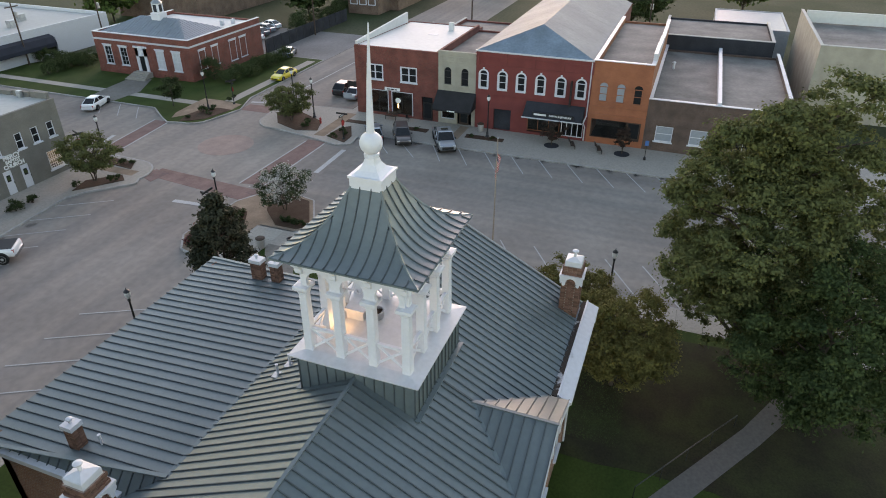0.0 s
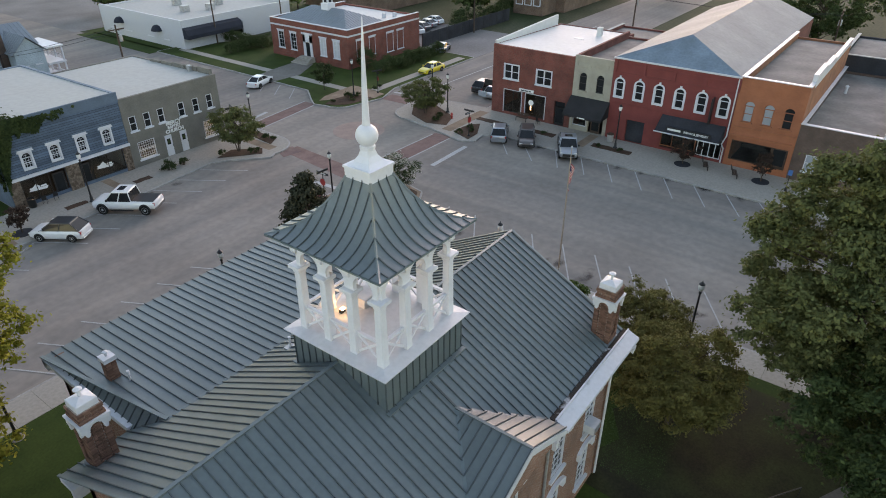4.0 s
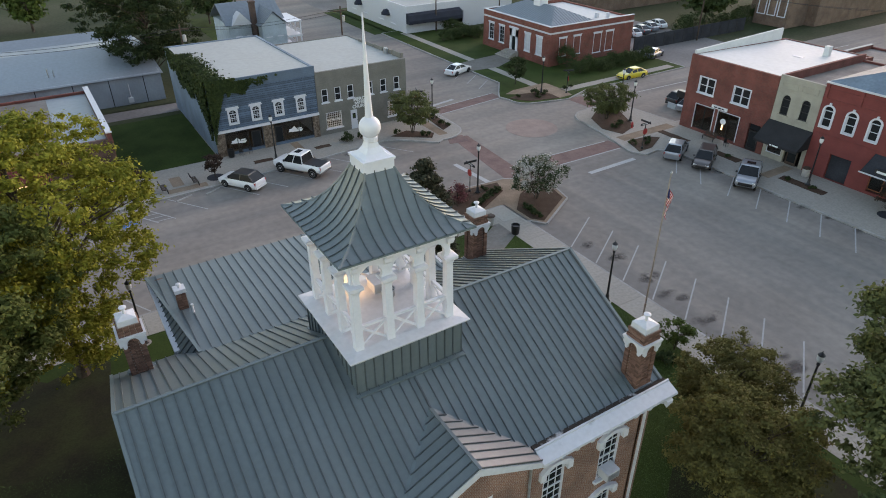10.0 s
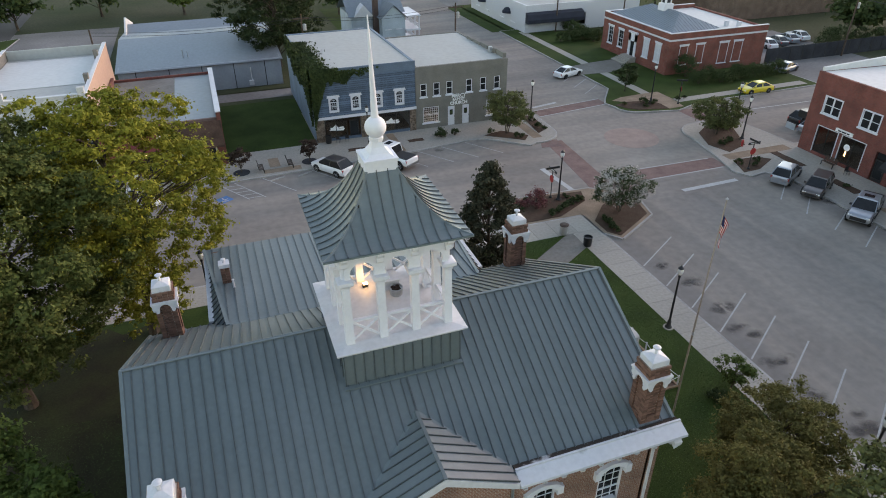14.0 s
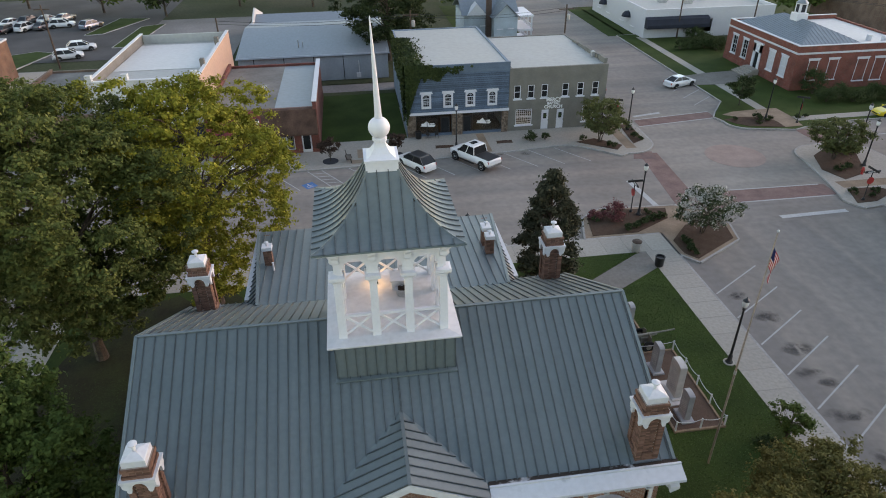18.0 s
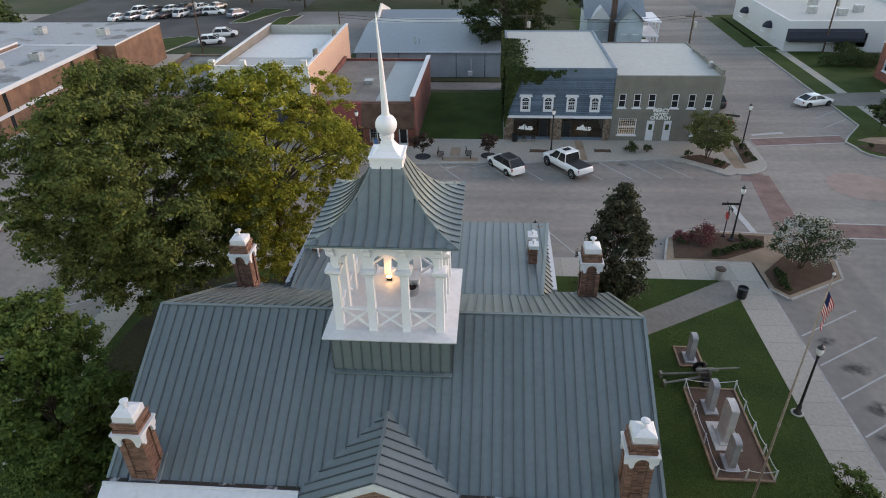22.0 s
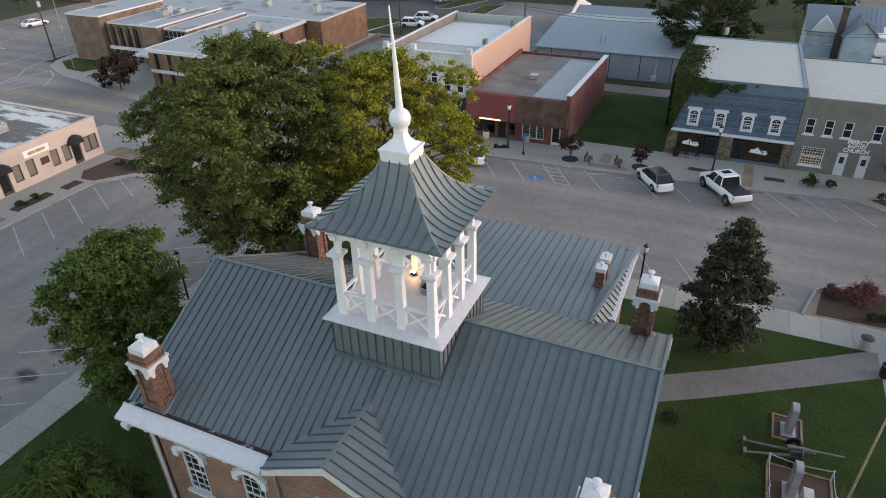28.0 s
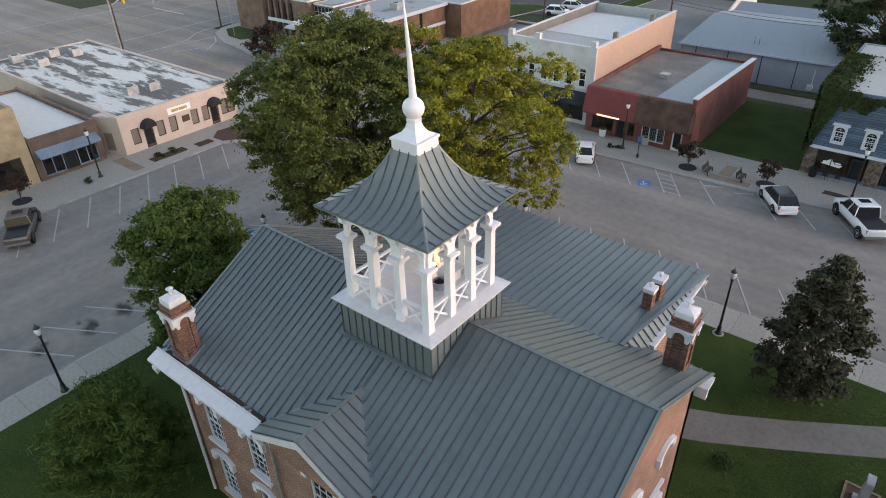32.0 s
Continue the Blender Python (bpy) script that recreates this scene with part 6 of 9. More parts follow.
part("coping", loft(bmesh.new(), [[(10.3, y, z), (10.8, y, z), (10.8, y, z + 0.1), (10.3, y, z + 0.1)] for y, z in ((-0.4, 5.8), (17.0, 5.2))]), M["white_worn"], brn, "white-topped parapet")
part("parapet", loft(bmesh.new(), [[(10.36, y, z0), (10.74, y, z0), (10.74, y, z), (10.36, y, z)] for y, z0, z in ((-0.36, 4.6, 5.8), (16.98, 4.9, 5.2))]), M["brick_red"], brn)
shop_pane(brn, 0.7, 3.0, 0.5, 2.2, 2, M["black"])
shop_pane(brn, 4.5, 5.2, 0.5, 2.2, 1, M["black"])
shop_pane(brn, 5.9, 8.2, 0.4, 2.2, 3, M["white"], label="white-framed shop window with security bars")
part("window_bars", boxes(*[(5.95 + 0.17 * k, 0.16, 0.5, 5.97 + 0.17 * k, 0.18, 2.15) for k in range(14)], *[(5.95, 0.16, 0.6 + 0.3 * k, 8.15, 0.18, 0.62 + 0.3 * k) for k in range(6)]), M["white_worn"], brn)
shop_door(brn, 3.75, 0.9, 2.15, M["black"], 0.02)
shop_door(brn, 9.4, 0.95, 2.15, M["white"], 0.02, label="white glazed shop door")
part("sign_strip", boxes((1.6, -1.0, 2.42, 3.9, -0.96, 2.55)), M["lit"], brn, "thin lit sign along the red mansard")
part("skylight", boxes((4.4, 6.5, 4.8, 5.3, 7.4, 5.25)), M["alu"], brn)
# tall white brick shop with a peach side wall
wb = shell("white_brick_shop", "tall painted brick shop, white in front with a peach side wall", pose(-27.6, 48.2, NZ), 11.1, 22.0, 8.5, M["white_brick"], M["white_brick"], M["pale_roof"], [(c - 0.42, c + 0.42, 4.2, 6.2) for c in (1.7, 3.3, 4.9, 6.5, 8.1, 9.7)] + [(0.8, 10.2, 0.4, 2.6)], 7.6, 7.2, M["white_worn"], right=M["peach"], left=M["concrete_old"], back_h=8.35)
for c in (1.7, 3.3, 4.9, 6.5, 8.1, 9.7):
    window(wb, c, 4.2, 5.8, 0.82, 0.0, nx=1, nz=2, hood="fan", label="round-headed sash window")
    arch_fill(wb, c, 5.8, 0.84, 6.2, M["white_brick"])
shop_pane(wb, 0.8, 10.2, 0.4, 2.6, 5, M["black"])
awning(wb, 0.2, 10.9, 2.8, 3.7, 1.4, M["dark_clad"], "dark sloped metal shop canopy")
part("white_patch", boxes((0.4, 7.4, 7.56, 10.5, 20.0, 7.6)), M["white_roof"], wb, "white coated roof", at=pose(0, 0, 0.05, -1.0, 0, 0))
part("rear_parapet", boxes((0.35, 21.4, 7.0, 10.75, 21.68, 8.3)), M["pale_roof"], wb)
for x0 in (0.1, 10.4, 3.6):
    part("parapet_pier", boxes((x0, -0.08, 8.5, x0 + 0.6, 0.45, 9.2)), M["white_brick"], wb)
for y0 in (5.0, 15.0):
    part("chimney", boxes((10.45, y0, 7.4, 10.9, y0 + 0.6, 9.1)), M["concrete_old"], wb, "short grey chimney")
low = shell("low_shop", "low shop with a grey roof beside the white brick shop", pose(-38.6, 48.2, NZ), 10.9, 19.0, 5.2, M["brick_tan"], M["brick_tan"], M["tar_roof"], [(0.8, 9.8, 0.5, 2.6)], 4.7)
shop_pane(low, 0.8, 9.8, 0.5, 2.6, 4, M["black"])
# grey metal warehouse behind the shops
wh = thing("warehouse", "long grey metal warehouse with a pale blue-grey sheet roof", "warehouse", pose(-16.6, 74.2, 0) @ Matrix.Diagonal((0.7, 1, 0.86, 1)))
for nm, r in (("front_wall", (0, 0, 0, 30.3, 0.25, 4.3)), ("side_wall", (0, 0.254, 0, 0.25, 26, 4.3)), ("side_wall", (30.05, 0.254, 0, 30.3, 26, 4.3)), ("back_wall", (0.254, 25.75, 0, 30.046, 26, 4.3))):
    part(nm, boxes(r), M["grey_metal"], wh)
for k in range(5):
    part("wall_post", boxes((3.0 + 6 * k, -0.04, 0, 3.14 + 6 * k, -0.003, 4.25)), M["dark_clad"], wh)
for n_, pts in (("front_roof", [(-0.4, -0.4, 4.2), (30.7, -0.4, 4.2), (30.7, 13.0, 5.9), (-0.4, 13.0, 5.9)]), ("back_roof", [(-0.4, 13.0, 5.9), (30.7, 13.0, 5.9), (30.7, 26.4, 4.2), (-0.4, 26.4, 4.2)])):
    seam_roof(n_, wh, pts, (1, 0, 0), 2.4, M["steel_roof"], rib=0.008)
for s in (0.0, 30.1):
    part("gable", loft(bmesh.new(), [[(s, 0.1, 4.28), (s, 25.9, 4.28), (s, 13, 5.8)], [(s + 0.2, 0.1, 4.28), (s + 0.2, 25.9, 4.28), (s + 0.2, 13, 5.8)]]), M["grey_metal"], wh)
part("condenser", boxes((23.6, -0.75, 0.5, 24.5, -0.25, 1.2)), M["white_worn"], wh, "white outdoor condenser unit")
part("condenser_pipe", tube(bmesh.new(), [(24.2, -0.12, 1.0), (24.2, -0.12, 3.2)], 0.09, 8), M["white_worn"], wh)
part("roof_flue", tube(tube(bmesh.new(), [(12.0, 3.5, 4.5), (12.0, 3.5, 6.0)], 0.12, 8), [(12.9, 3.5, 4.5), (12.9, 3.5, 5.7)], 0.1, 8), M["alu"], wh)
wh2 = thing("warehouse", "second metal warehouse with a white gable wall", "warehouse", pose(-16.5, 86.0, 0) @ Matrix.Diagonal((0.8, 0.75, 0.68, 1)))
part("wall", boxes((0, 8, 0, 26, 26, 5.0)), M["grey_metal"], wh2)
part("gable", loft(bmesh.new(), [[(0, 4.4, 0), (0, 29, 0), (0, 29, 5.0), (0, 16, 9.0), (0, 4.4, 5.0)], [(0.3, 4.4, 0), (0.3, 29, 0), (0.3, 29, 5.0), (0.3, 16, 9.0), (0.3, 4.4, 5.0)]]), M["white_roof"], wh2)
seam_roof("front_roof", wh2, [(0.35, 7.6, 5.0), (26.4, 7.6, 5.0), (26.4, 16, 7.4), (0.35, 16, 7.4)], (1, 0, 0), 2.4, M["steel_roof"], rib=0.008)
seam_roof("back_roof", wh2, [(0.35, 16, 7.4), (26.4, 16, 7.4), (26.4, 26.4, 5.0), (0.35, 26.4, 5.0)], (1, 0, 0), 2.4, M["steel_roof"], rib=0.008)

# pale blue wooden house behind the church front
vic = thing("wooden_house", "pale blue wooden house with gables and a white porch", "house", pose(18.9, 91.8, 0) @ Matrix.Diagonal((1, 1, 0.85, 1)))
M["pale_boards"] = boards_mat("pale_boards", (0.40, 0.47, 0.52), 0.18)
part("wall", boxes((0, 0, 0, 9.0, 9.0, 5.6)), M["pale_boards"], vic)
part("front_wing", boxes((4.6, -3.0, 0, 8.6, -0.004, 5.6)), M["pale_boards"], vic)
for nm, pts in (("roof", ([(-0.5, -0.5, 5.5), (9.5, -0.5, 5.5), (9.5, 4.5, 8.8), (-0.5, 4.5, 8.8)])), ("roof", ([(-0.5, 4.5, 8.8), (9.5, 4.5, 8.8), (9.5, 9.5, 5.5), (-0.5, 9.5, 5.5)])), ("wing_roof", ([(4.2, -3.4, 5.4), (6.6, -3.4, 8.0), (6.6, 3.6, 8.0), (4.2, 0.0, 5.4)])), ("wing_roof", ([(9.0, -3.4, 5.4), (6.6, -3.4, 8.0), (6.6, 3.6, 8.0), (9.0, 0.0, 5.4)]))):
    seam_roof(nm, vic, pts, (0, 1, 0) if nm == "wing_roof" else (1, 0, 0), 0.6, M["steel_roof"])
part("wing_gable", slab(bmesh.new(), [(4.6, 5.6), (8.6, 5.6), (6.6, 7.8)], -3.0, -2.8), M["pale_boards"], vic)
for x in (5.6, 7.5):
    window(vic, x, 3.4, 5.0, 0.8, -3.0, nx=2, nz=2)
window(vic, 1.5, 3.4, 5.0, 0.8, 0.0, nx=2, nz=2)
window(vic, 3.3, 3.4, 5.0, 0.8, 0.0, nx=2, nz=2)
part("gable_dormer", slab(bmesh.new(), [(0.4, 5.5), (3.8, 5.5), (2.1, 7.8)], -0.6, 1.6), M["white_worn"], vic)
M["soot_brick"] = brick_mat("soot_brick", (0.13, 0.075, 0.06), (0.10, 0.06, 0.05), (0.14, 0.11, 0.09))
part("chimney", boxes((3.7, -0.95, 0, 4.55, -0.1, 9.4), (3.6, -1.05, 9.4, 4.65, 0.0, 9.7)), M["soot_brick"], vic, "tall dark brick chimney")
porch = part("porch_deck", boxes((8.7, -3.4, 0.2, 11.2, 4.0, 0.5), (8.7, -3.4, 2.9, 11.2, 4.0, 3.2), (8.7, -3.4, 5.6, 11.3, 4.0, 5.8)), M["white"], vic)
for k in range(4):
    part("porch_post", boxes((10.9, -3.3 + 2.4 * k, 0.5, 11.1, -3.1 + 2.4 * k, 5.6)), M["white"], porch)
part("porch_rail", boxes((10.96, -3.2, 1.2, 11.02, 4.0, 1.3), (10.96, -3.2, 4.0, 11.02, 4.0, 4.1), *[(10.97, -3.1 + 0.3 * k, 0.5, 11.01, -3.06 + 0.3 * k, 1.2) for k in range(23)], *[(10.97, -3.1 + 0.3 * k, 3.2, 11.01, -3.06 + 0.3 * k, 4.0) for k in range(23)]), M["white"], porch)

# white commercial building behind the far corner
wc = shell("white_offices", "long low white building with dark navy awnings", pose(50.2, 89.0, 0, 0, 0, 0), 24, 26, 4.9, M["white_worn"], M["white_worn"], M["pale_roof"], [(9.5, 12.5, 0.8, 3.0)], 4.4)
part("awning", loft(bmesh.new(), [[(x, -0.02, 3.7), (x, -0.9, 3.4), (x, -1.3, 2.5), (x, -1.3, 1.9), (x, -0.02, 1.9)] for x in (0.0, 11.5)]), M["awning_navy"], wc, "long rounded navy awning")
for k, y in enumerate((5.0, 10.0, 17.0, 22.0)):
    w_ = window(wc, 0.0, 1.2, 3.0, 1.6, y, rz=-90, nx=1, nz=1)
    if k in (0, 2):
        part("awning", lathe(bmesh.new(), [(1.2, 0.0), (1.1, 0.4), (0.7, 0.85), (0.1, 1.0)], 12), M["awning_navy"], wc, "round navy awning over a door", at=pose(0.0, y + 2.4, 2.4))
for x, y in ((6, 8), (10, 6), (14, 9), (9, 15)):
    part("roof_unit", boxes((x, y, 4.4, x + 1.4, y + 1.0, 5.5)), M["alu"], wc)

# single-storey brick public building with a hipped metal roof and cupola
PO = pose(57.7, 75.1, KZ, 0, 0, -90) @ Matrix.Diagonal((1, 1, 0.96, 1))
holes = [(1.7, 3.0, 1.4, 4.1), (4.6, 5.9, 1.4, 4.1), (11.4, 12.7, 1.4, 4.1), (14.3, 15.6, 1.4, 4.1), (7.6, 9.6, 0.8, 4.2)]
po = shell("public_building", "red-brick single-storey public building with white trim and a metal hipped roof", PO, 17.4, 17.5, 6.1, M["brick_post"], M["brick_post"], M["white_roof"], holes, 5.5, None, M["white_worn"])
part("trim_band", boxes((-0.06, -0.06, 5.0, 17.46, -0.004, 5.25)), M["white_worn"], po, "white stone band")
part("trim_band", boxes((17.41, -0.05, 5.0, 17.47, 17.5, 5.25)), M["white_worn"], po, "white stone band")
part("plinth", boxes((-0.05, -0.05, 0, 7.0, -0.004, 0.8), (10.2, -0.05, 0, 17.45, -0.004, 0.8), (17.405, -0.05, 0, 17.46, 17.5, 0.8)), M["brick_post"], po)
for c in (2.35, 5.25, 12.05, 14.95):
    window(po, c, 1.4, 4.1, 1.3, 0.0, nx=2, nz=4, hood="cap", label="tall white sash window with blinds", pane_mat=M["white_worn"] if c > 12 else None)
dr = part("entrance", boxes((7.6, -0.12, 0.8, 8.1, 0.1, 4.3), (9.1, -0.12, 0.8, 9.6, 0.1, 4.3), (7.6, -0.12, 3.1, 9.6, 0.1, 4.3), (7.4, -0.2, 4.3, 9.8, 0.1, 4.6)), M["white"], po, "white door surround")
part("door", boxes((8.1, 0.02, 0.8, 9.1, 0.08, 3.1)), M["dark_glass"], dr)
part("landing", boxes((7.2, -0.65, 0, 10.0, -0.06, 0.8)), M["concrete"], po)
for k in range(5):
    part("step", boxes((7.2 - 0.1 * k, -1.0 - 0.35 * k, 0, 10.0 + 0.1 * k, -0.652 - 0.35 * k, 0.8 - 0.16 * k)), M["concrete"], po)
for y in (2.6, 5.5):
    window(po, 17.4, 1.4, 4.1, 1.3, y, nx=2, nz=4, hood="cap", rz=90, pane_mat=M["white_worn"])
for y in (9.8, 12.4):
    window(po, 17.4, 1.0, 4.0, 1.5, y, nx=1, nz=1, hood="cap", rz=90, pane_mat=M["white_worn"], label="large white blinded window")
hp = [(0.6, 0.5, 5.9), (16.8, 0.5, 5.9), (16.8, 9.6, 5.9), (0.6, 9.6, 5.9)]
rg_ = [(5.2, 5.0, 7.9), (12.2, 5.0, 7.9)]
for pts, al in (([hp[0], hp[1], rg_[1], rg_[0]], (1, 0, 0)), ([hp[3], hp[2], rg_[1], rg_[0]], (1, 0, 0)), ([hp[0], hp[3], rg_[0]], (0, 1, 0)), ([hp[1], hp[2], rg_[1]], (0, 1, 0))):
    seam_roof("hipped_roof", po, pts, al, 0.55, M["steel_roof"])
cu_ = part("cupola_base", boxes((7.9, 4.2, 7.2, 9.5, 5.8, 8.6)), M["white"], po, "white wooden cupola")
part("cupola_lantern", boxes((8.15, 4.45, 8.6, 9.25, 5.55, 10.0)), M["white"], cu_)
for q in range(4):
    part("louvre", boxes((-0.3, -0.575, 8.75, 0.3, -0.553, 9.8)), M["dark_clad"], cu_, at=pose(8.7, 5.0, 0, 0, 0, 90 * q))
part("cupola_roof", lathe(bmesh.new(), [(0.85, 10.0), (0.8, 10.1), (0.35, 10.5), (0.03, 11.4)], 8, 8.7, 5.0), M["steel_roof"], cu_)
for x, y in ((13.5, 12.5), (14.5, 14.0)):
    part("roof_vent", boxes((x, y, 5.5, x + 0.5, y + 0.5, 6.3)), M["white_worn"], po)

# east row: each faces -x, its left front corner at the north end
def east(y, wide=1.0, tall=0.95):
    return pose(54.7, y, KZ, 0, 0, -90) @ Matrix.Diagonal((wide, 1, tall, 1))


bk = shell("corner_brick_shop", "two-storey red-brown brick corner shop with a white roof", east(29.65), 11.0, 17.5, 8.9, M["brick_red"], M["brick_red"], M["white_roof"], [(1.7, 3.7, 4.75, 6.6), (6.2, 8.2, 4.75, 6.6), (1.8, 4.3, 0.35, 3.3), (4.9, 7.6, 0.35, 3.3), (8.9, 10.3, 0.02, 3.1)], 8.86, 8.3, None, back_h=8.4)
for c in (2.7, 7.2):
    for d in (-0.5, 0.5):
        window(bk, c + d, 4.75, 6.6, 1.0, 0.0, nx=1, nz=2, sill=False, label="paired white sash window")
    part("sill", boxes((c - 1.15, -0.12, 4.6, c + 1.15, 0.05, 4.75)), M["white"], bk)
    part("window_trim", boxes((c - 1.1, -0.05, 4.75, c - 1.0, 0.04, 6.7), (c + 1.0, -0.05, 4.75, c + 1.1, 0.04, 6.7), (c - 1.0, -0.05, 6.6, c + 1.0, 0.04, 6.7)), M["white"], bk)
shop_pane(bk, 1.8, 4.3, 0.35, 3.3, 2, M["black"])
shop_pane(bk, 4.9, 7.6, 0.35, 3.3, 2, M["black"])
shop_door(bk, 9.6, 1.2, 2.3, M["black"], 0.02)
part("transom", boxes((9.0, 0.12, 2.4, 10.2, 0.14, 3.1)), M["dark_glass"], bk)
part("hanging_sign", boxes((4.0, -0.2, 3.5, 6.0, -0.05, 3.85)), M["sign_white"], bk, "white shop sign board with bars of writing")
lettering_bars(bk, 5.0, -0.205, 3.6, (0.4, 0.5, 0.3), 0.14, M["dark_clad"])
part("lit_sign", boxes((5.55, 0.09, 1.15, 5.72, 0.108, 1.75)), M["lit"], bk, "small glowing amber window sign")
part("oval_sign", lathe(bmesh.new(), [(0.28, 0), (0.36, 0.0), (0.36, 0.02), (0.28, 0.02)], 18), M["sign_white"], bk, "white oval outline on the shop window", at=pose(5.64, 0.1, 2.15, 90, 0, 0))
for x0, x1 in ((1.8, 4.3), (4.9, 7.6)):
    part("shop_window_trim", boxes((x0 - 0.09, -0.04, 0.3, x0, 0.05, 3.38), (x1, -0.04, 0.3, x1 + 0.09, 0.05, 3.38), (x0, -0.04, 3.3, x1, 0.05, 3.38)), M["white_worn"], bk)
part("parapet_rise", loft(bmesh.new(), [[(0.02, 0.3, 8.5), (0.28, 0.3, 8.5), (0.28, 0.3, 9.3), (0.02, 0.3, 9.3)], [(0.02, 16.2, 8.3), (0.28, 16.2, 8.3), (0.28, 16.2, 9.9), (0.02, 16.2, 9.9)]]), M["white_roof"], bk)
part("roof_stack", boxes((7.6, 13.0, 7.8, 8.2, 13.6, 9.6)), M["white_roof"], bk)
part("roof_unit", boxes((6.0, 9.6, 7.9, 7.2, 10.2, 8.6)), M["white_worn"], bk)
for x in (3.0, 6.0):
    part("side_window", boxes((-0.05, x, 4.75, -0.003, x + 1.2, 6.5)), M["white"], bk)
part("projecting_sign", boxes((-1.6, 0.6, 3.1, -0.1, 0.75, 3.9)), M["black"], bk, "black projecting sign with bars of writing")
part("projecting_sign", boxes((-1.5, -0.9, 2.0, -0.3, -0.8, 2.7)), M["grey_metal"], bk, "grey projecting sign")
interior_lamp(55.9, 24.4, 4.0, 14)
bg_ = shell("beige_shop", "narrow two-storey beige painted brick shop", east(18.6, 0.965), 4.85, 15.0, 9.2, M["beige_paint"], M["brick_red"], M["tar_roof"], [(0.8, 1.7, 5.1, 7.3), (3.0, 3.9, 5.1, 7.3), (0.4, 2.2, 0.02, 2.9), (2.5, 4.4, 0.02, 2.9)], 8.3)
for c in (1.25, 3.45):
    window(bg_, c, 5.1, 6.8, 0.88, 0.0, nx=1, nz=2, hood="fan", frame_mat=M["black"], hood_mat=M["beige_paint"], label="dark round-headed sash window")
    arch_fill(bg_, c, 6.8, 0.9, 7.3, M["beige_paint"])
    part("panel_frame", boxes((c - 0.9, -0.06, 7.9, c + 0.9, -0.003, 8.0), (c - 0.9, -0.06, 8.5, c + 0.9, -0.003, 8.6), (c - 0.9, -0.06, 8.0, c - 0.8, -0.003, 8.5), (c + 0.8, -0.06, 8.0, c + 0.9, -0.003, 8.5)), M["beige_paint"], bg_)
awning(bg_, -0.1, 4.95, 2.5, 4.3, 2.0, M["awning_black"], "deep black fabric shop awning")
lettering_bars(bg_, 2.4, -2.02, 2.3, (0.2, 0.7), 0.14, M["sign_white"])
shop_pane(bg_, 0.4, 2.2, 0.6, 2.9, 1, M["white"])
part("stall_riser", boxes((0.4, 0.02, 0.02, 2.2, 0.28, 0.6)), M["beige_paint"], bg_)
shop_door(bg_, 3.4, 1.2, 2.5, M["wood"], 0.02)
rd = shell("red_shop", "two-storey dark red painted brick shop with six white arched windows", east(13.9, 1.006), 13.3, 36.0, 9.55, M["red_paint"], M["brick_red"], M["tar_roof"], [(c - 0.45, c + 0.45, 5.2, 7.4) for c in (0.95, 3.2, 5.4, 7.65, 9.95, 12.2)] + [(2.3, 4.4, 0.02, 2.7), (6.4, 12.9, 0.3, 2.6)], 8.9)
for c in (0.95, 3.2, 5.4, 7.65, 9.95, 12.2):
    window(rd, c, 5.2, 6.9, 0.88, 0.0, nx=1, nz=2, hood="round", label="white round-headed sash window with a keystone")
    arch_fill(rd, c, 6.9, 0.9, 7.4, M["red_paint"])
part("string_course", boxes((0, -0.08, 7.95, 13.3, -0.003, 8.1), (0, -0.1, 8.9, 13.3, -0.003, 9.1), (0, -0.06, 4.4, 13.3, -0.003, 4.52)), M["red_paint"], rd)
for k in range(5):
    part("parapet_pilaster", boxes((0.1 + 3.25 * k, -0.14, 8.1, 0.4 + 3.25 * k, -0.004, 9.5)), M["red_paint"], rd)
part("eave_trim", boxes((-0.05, -0.12, 9.56, 13.35, 0.1, 9.72)), M["white_worn"], rd)
gp = [(0.0, 0.0, 9.7), (13.3, 0.0, 9.7), (13.3, 36.0, 9.7), (0.0, 36.0, 9.7)]
ra, rb_ = (6.65, 4.0, 12.4), (6.65, 36.0, 12.4)
for pts, al, mt in (([gp[0], gp[1], ra], (1, 0, 0), M["blue_wall"]), ([gp[0], gp[3], rb_, ra], (0, 1, 0), M["grey_sheet"]), ([gp[1], gp[2], rb_, ra], (0, 1, 0), M["grey_sheet"])):
    seam_roof("gable_roof", rd, pts, al, 2.4, mt, "weathered grey roof slope" if al[1] else "blue-grey hipped roof end", rib=0.004)
part("gable_end", slab(bmesh.new(), [(0.1, 9.0), (13.2, 9.0), (13.2, 9.65), (6.65, 12.3), (0.1, 9.65)], 35.7, 35.95), M["brick_red"], rd)
aw = awning(rd, 6.2, 12.9, 2.9, 4.2, 1.9, M["dark_clad"], "dark shingled shop canopy", 0.08)
part("canopy_edge", boxes((6.1, -1.98, 2.74, 13.0, -1.9, 2.86)), M["white_worn"], rd)
part("sign_board", boxes((7.3, -1.72, 3.0, 12.0, -1.62, 3.5)), M["black"], rd, "black shop sign with white lettering")
lettering_bars(rd, 8.2, -1.73, 3.14, (1.4,), 0.22, M["sign_white"])
text_part("PAWN & JEWELRY", 0.31, M["sign_white"], rd, pose(10.5, -1.73, 3.14), "white letters")
part("black_banner", boxes((11.15, -0.9, 4.3, 11.27, -0.1, 7.2)), M["black"], rd, "narrow black projecting sign")
part("garage_door", boxes((2.3, 0.3, 0.02, 4.4, 0.34, 2.7)), M["dark_clad"], rd, "dark recessed doorway")
shop_pane(rd, 6.4, 10.2, 0.5, 2.6, 3, M["brick_orange"])
shop_pane(rd, 10.4, 12.9, 0.3, 2.6, 4, M["white"])
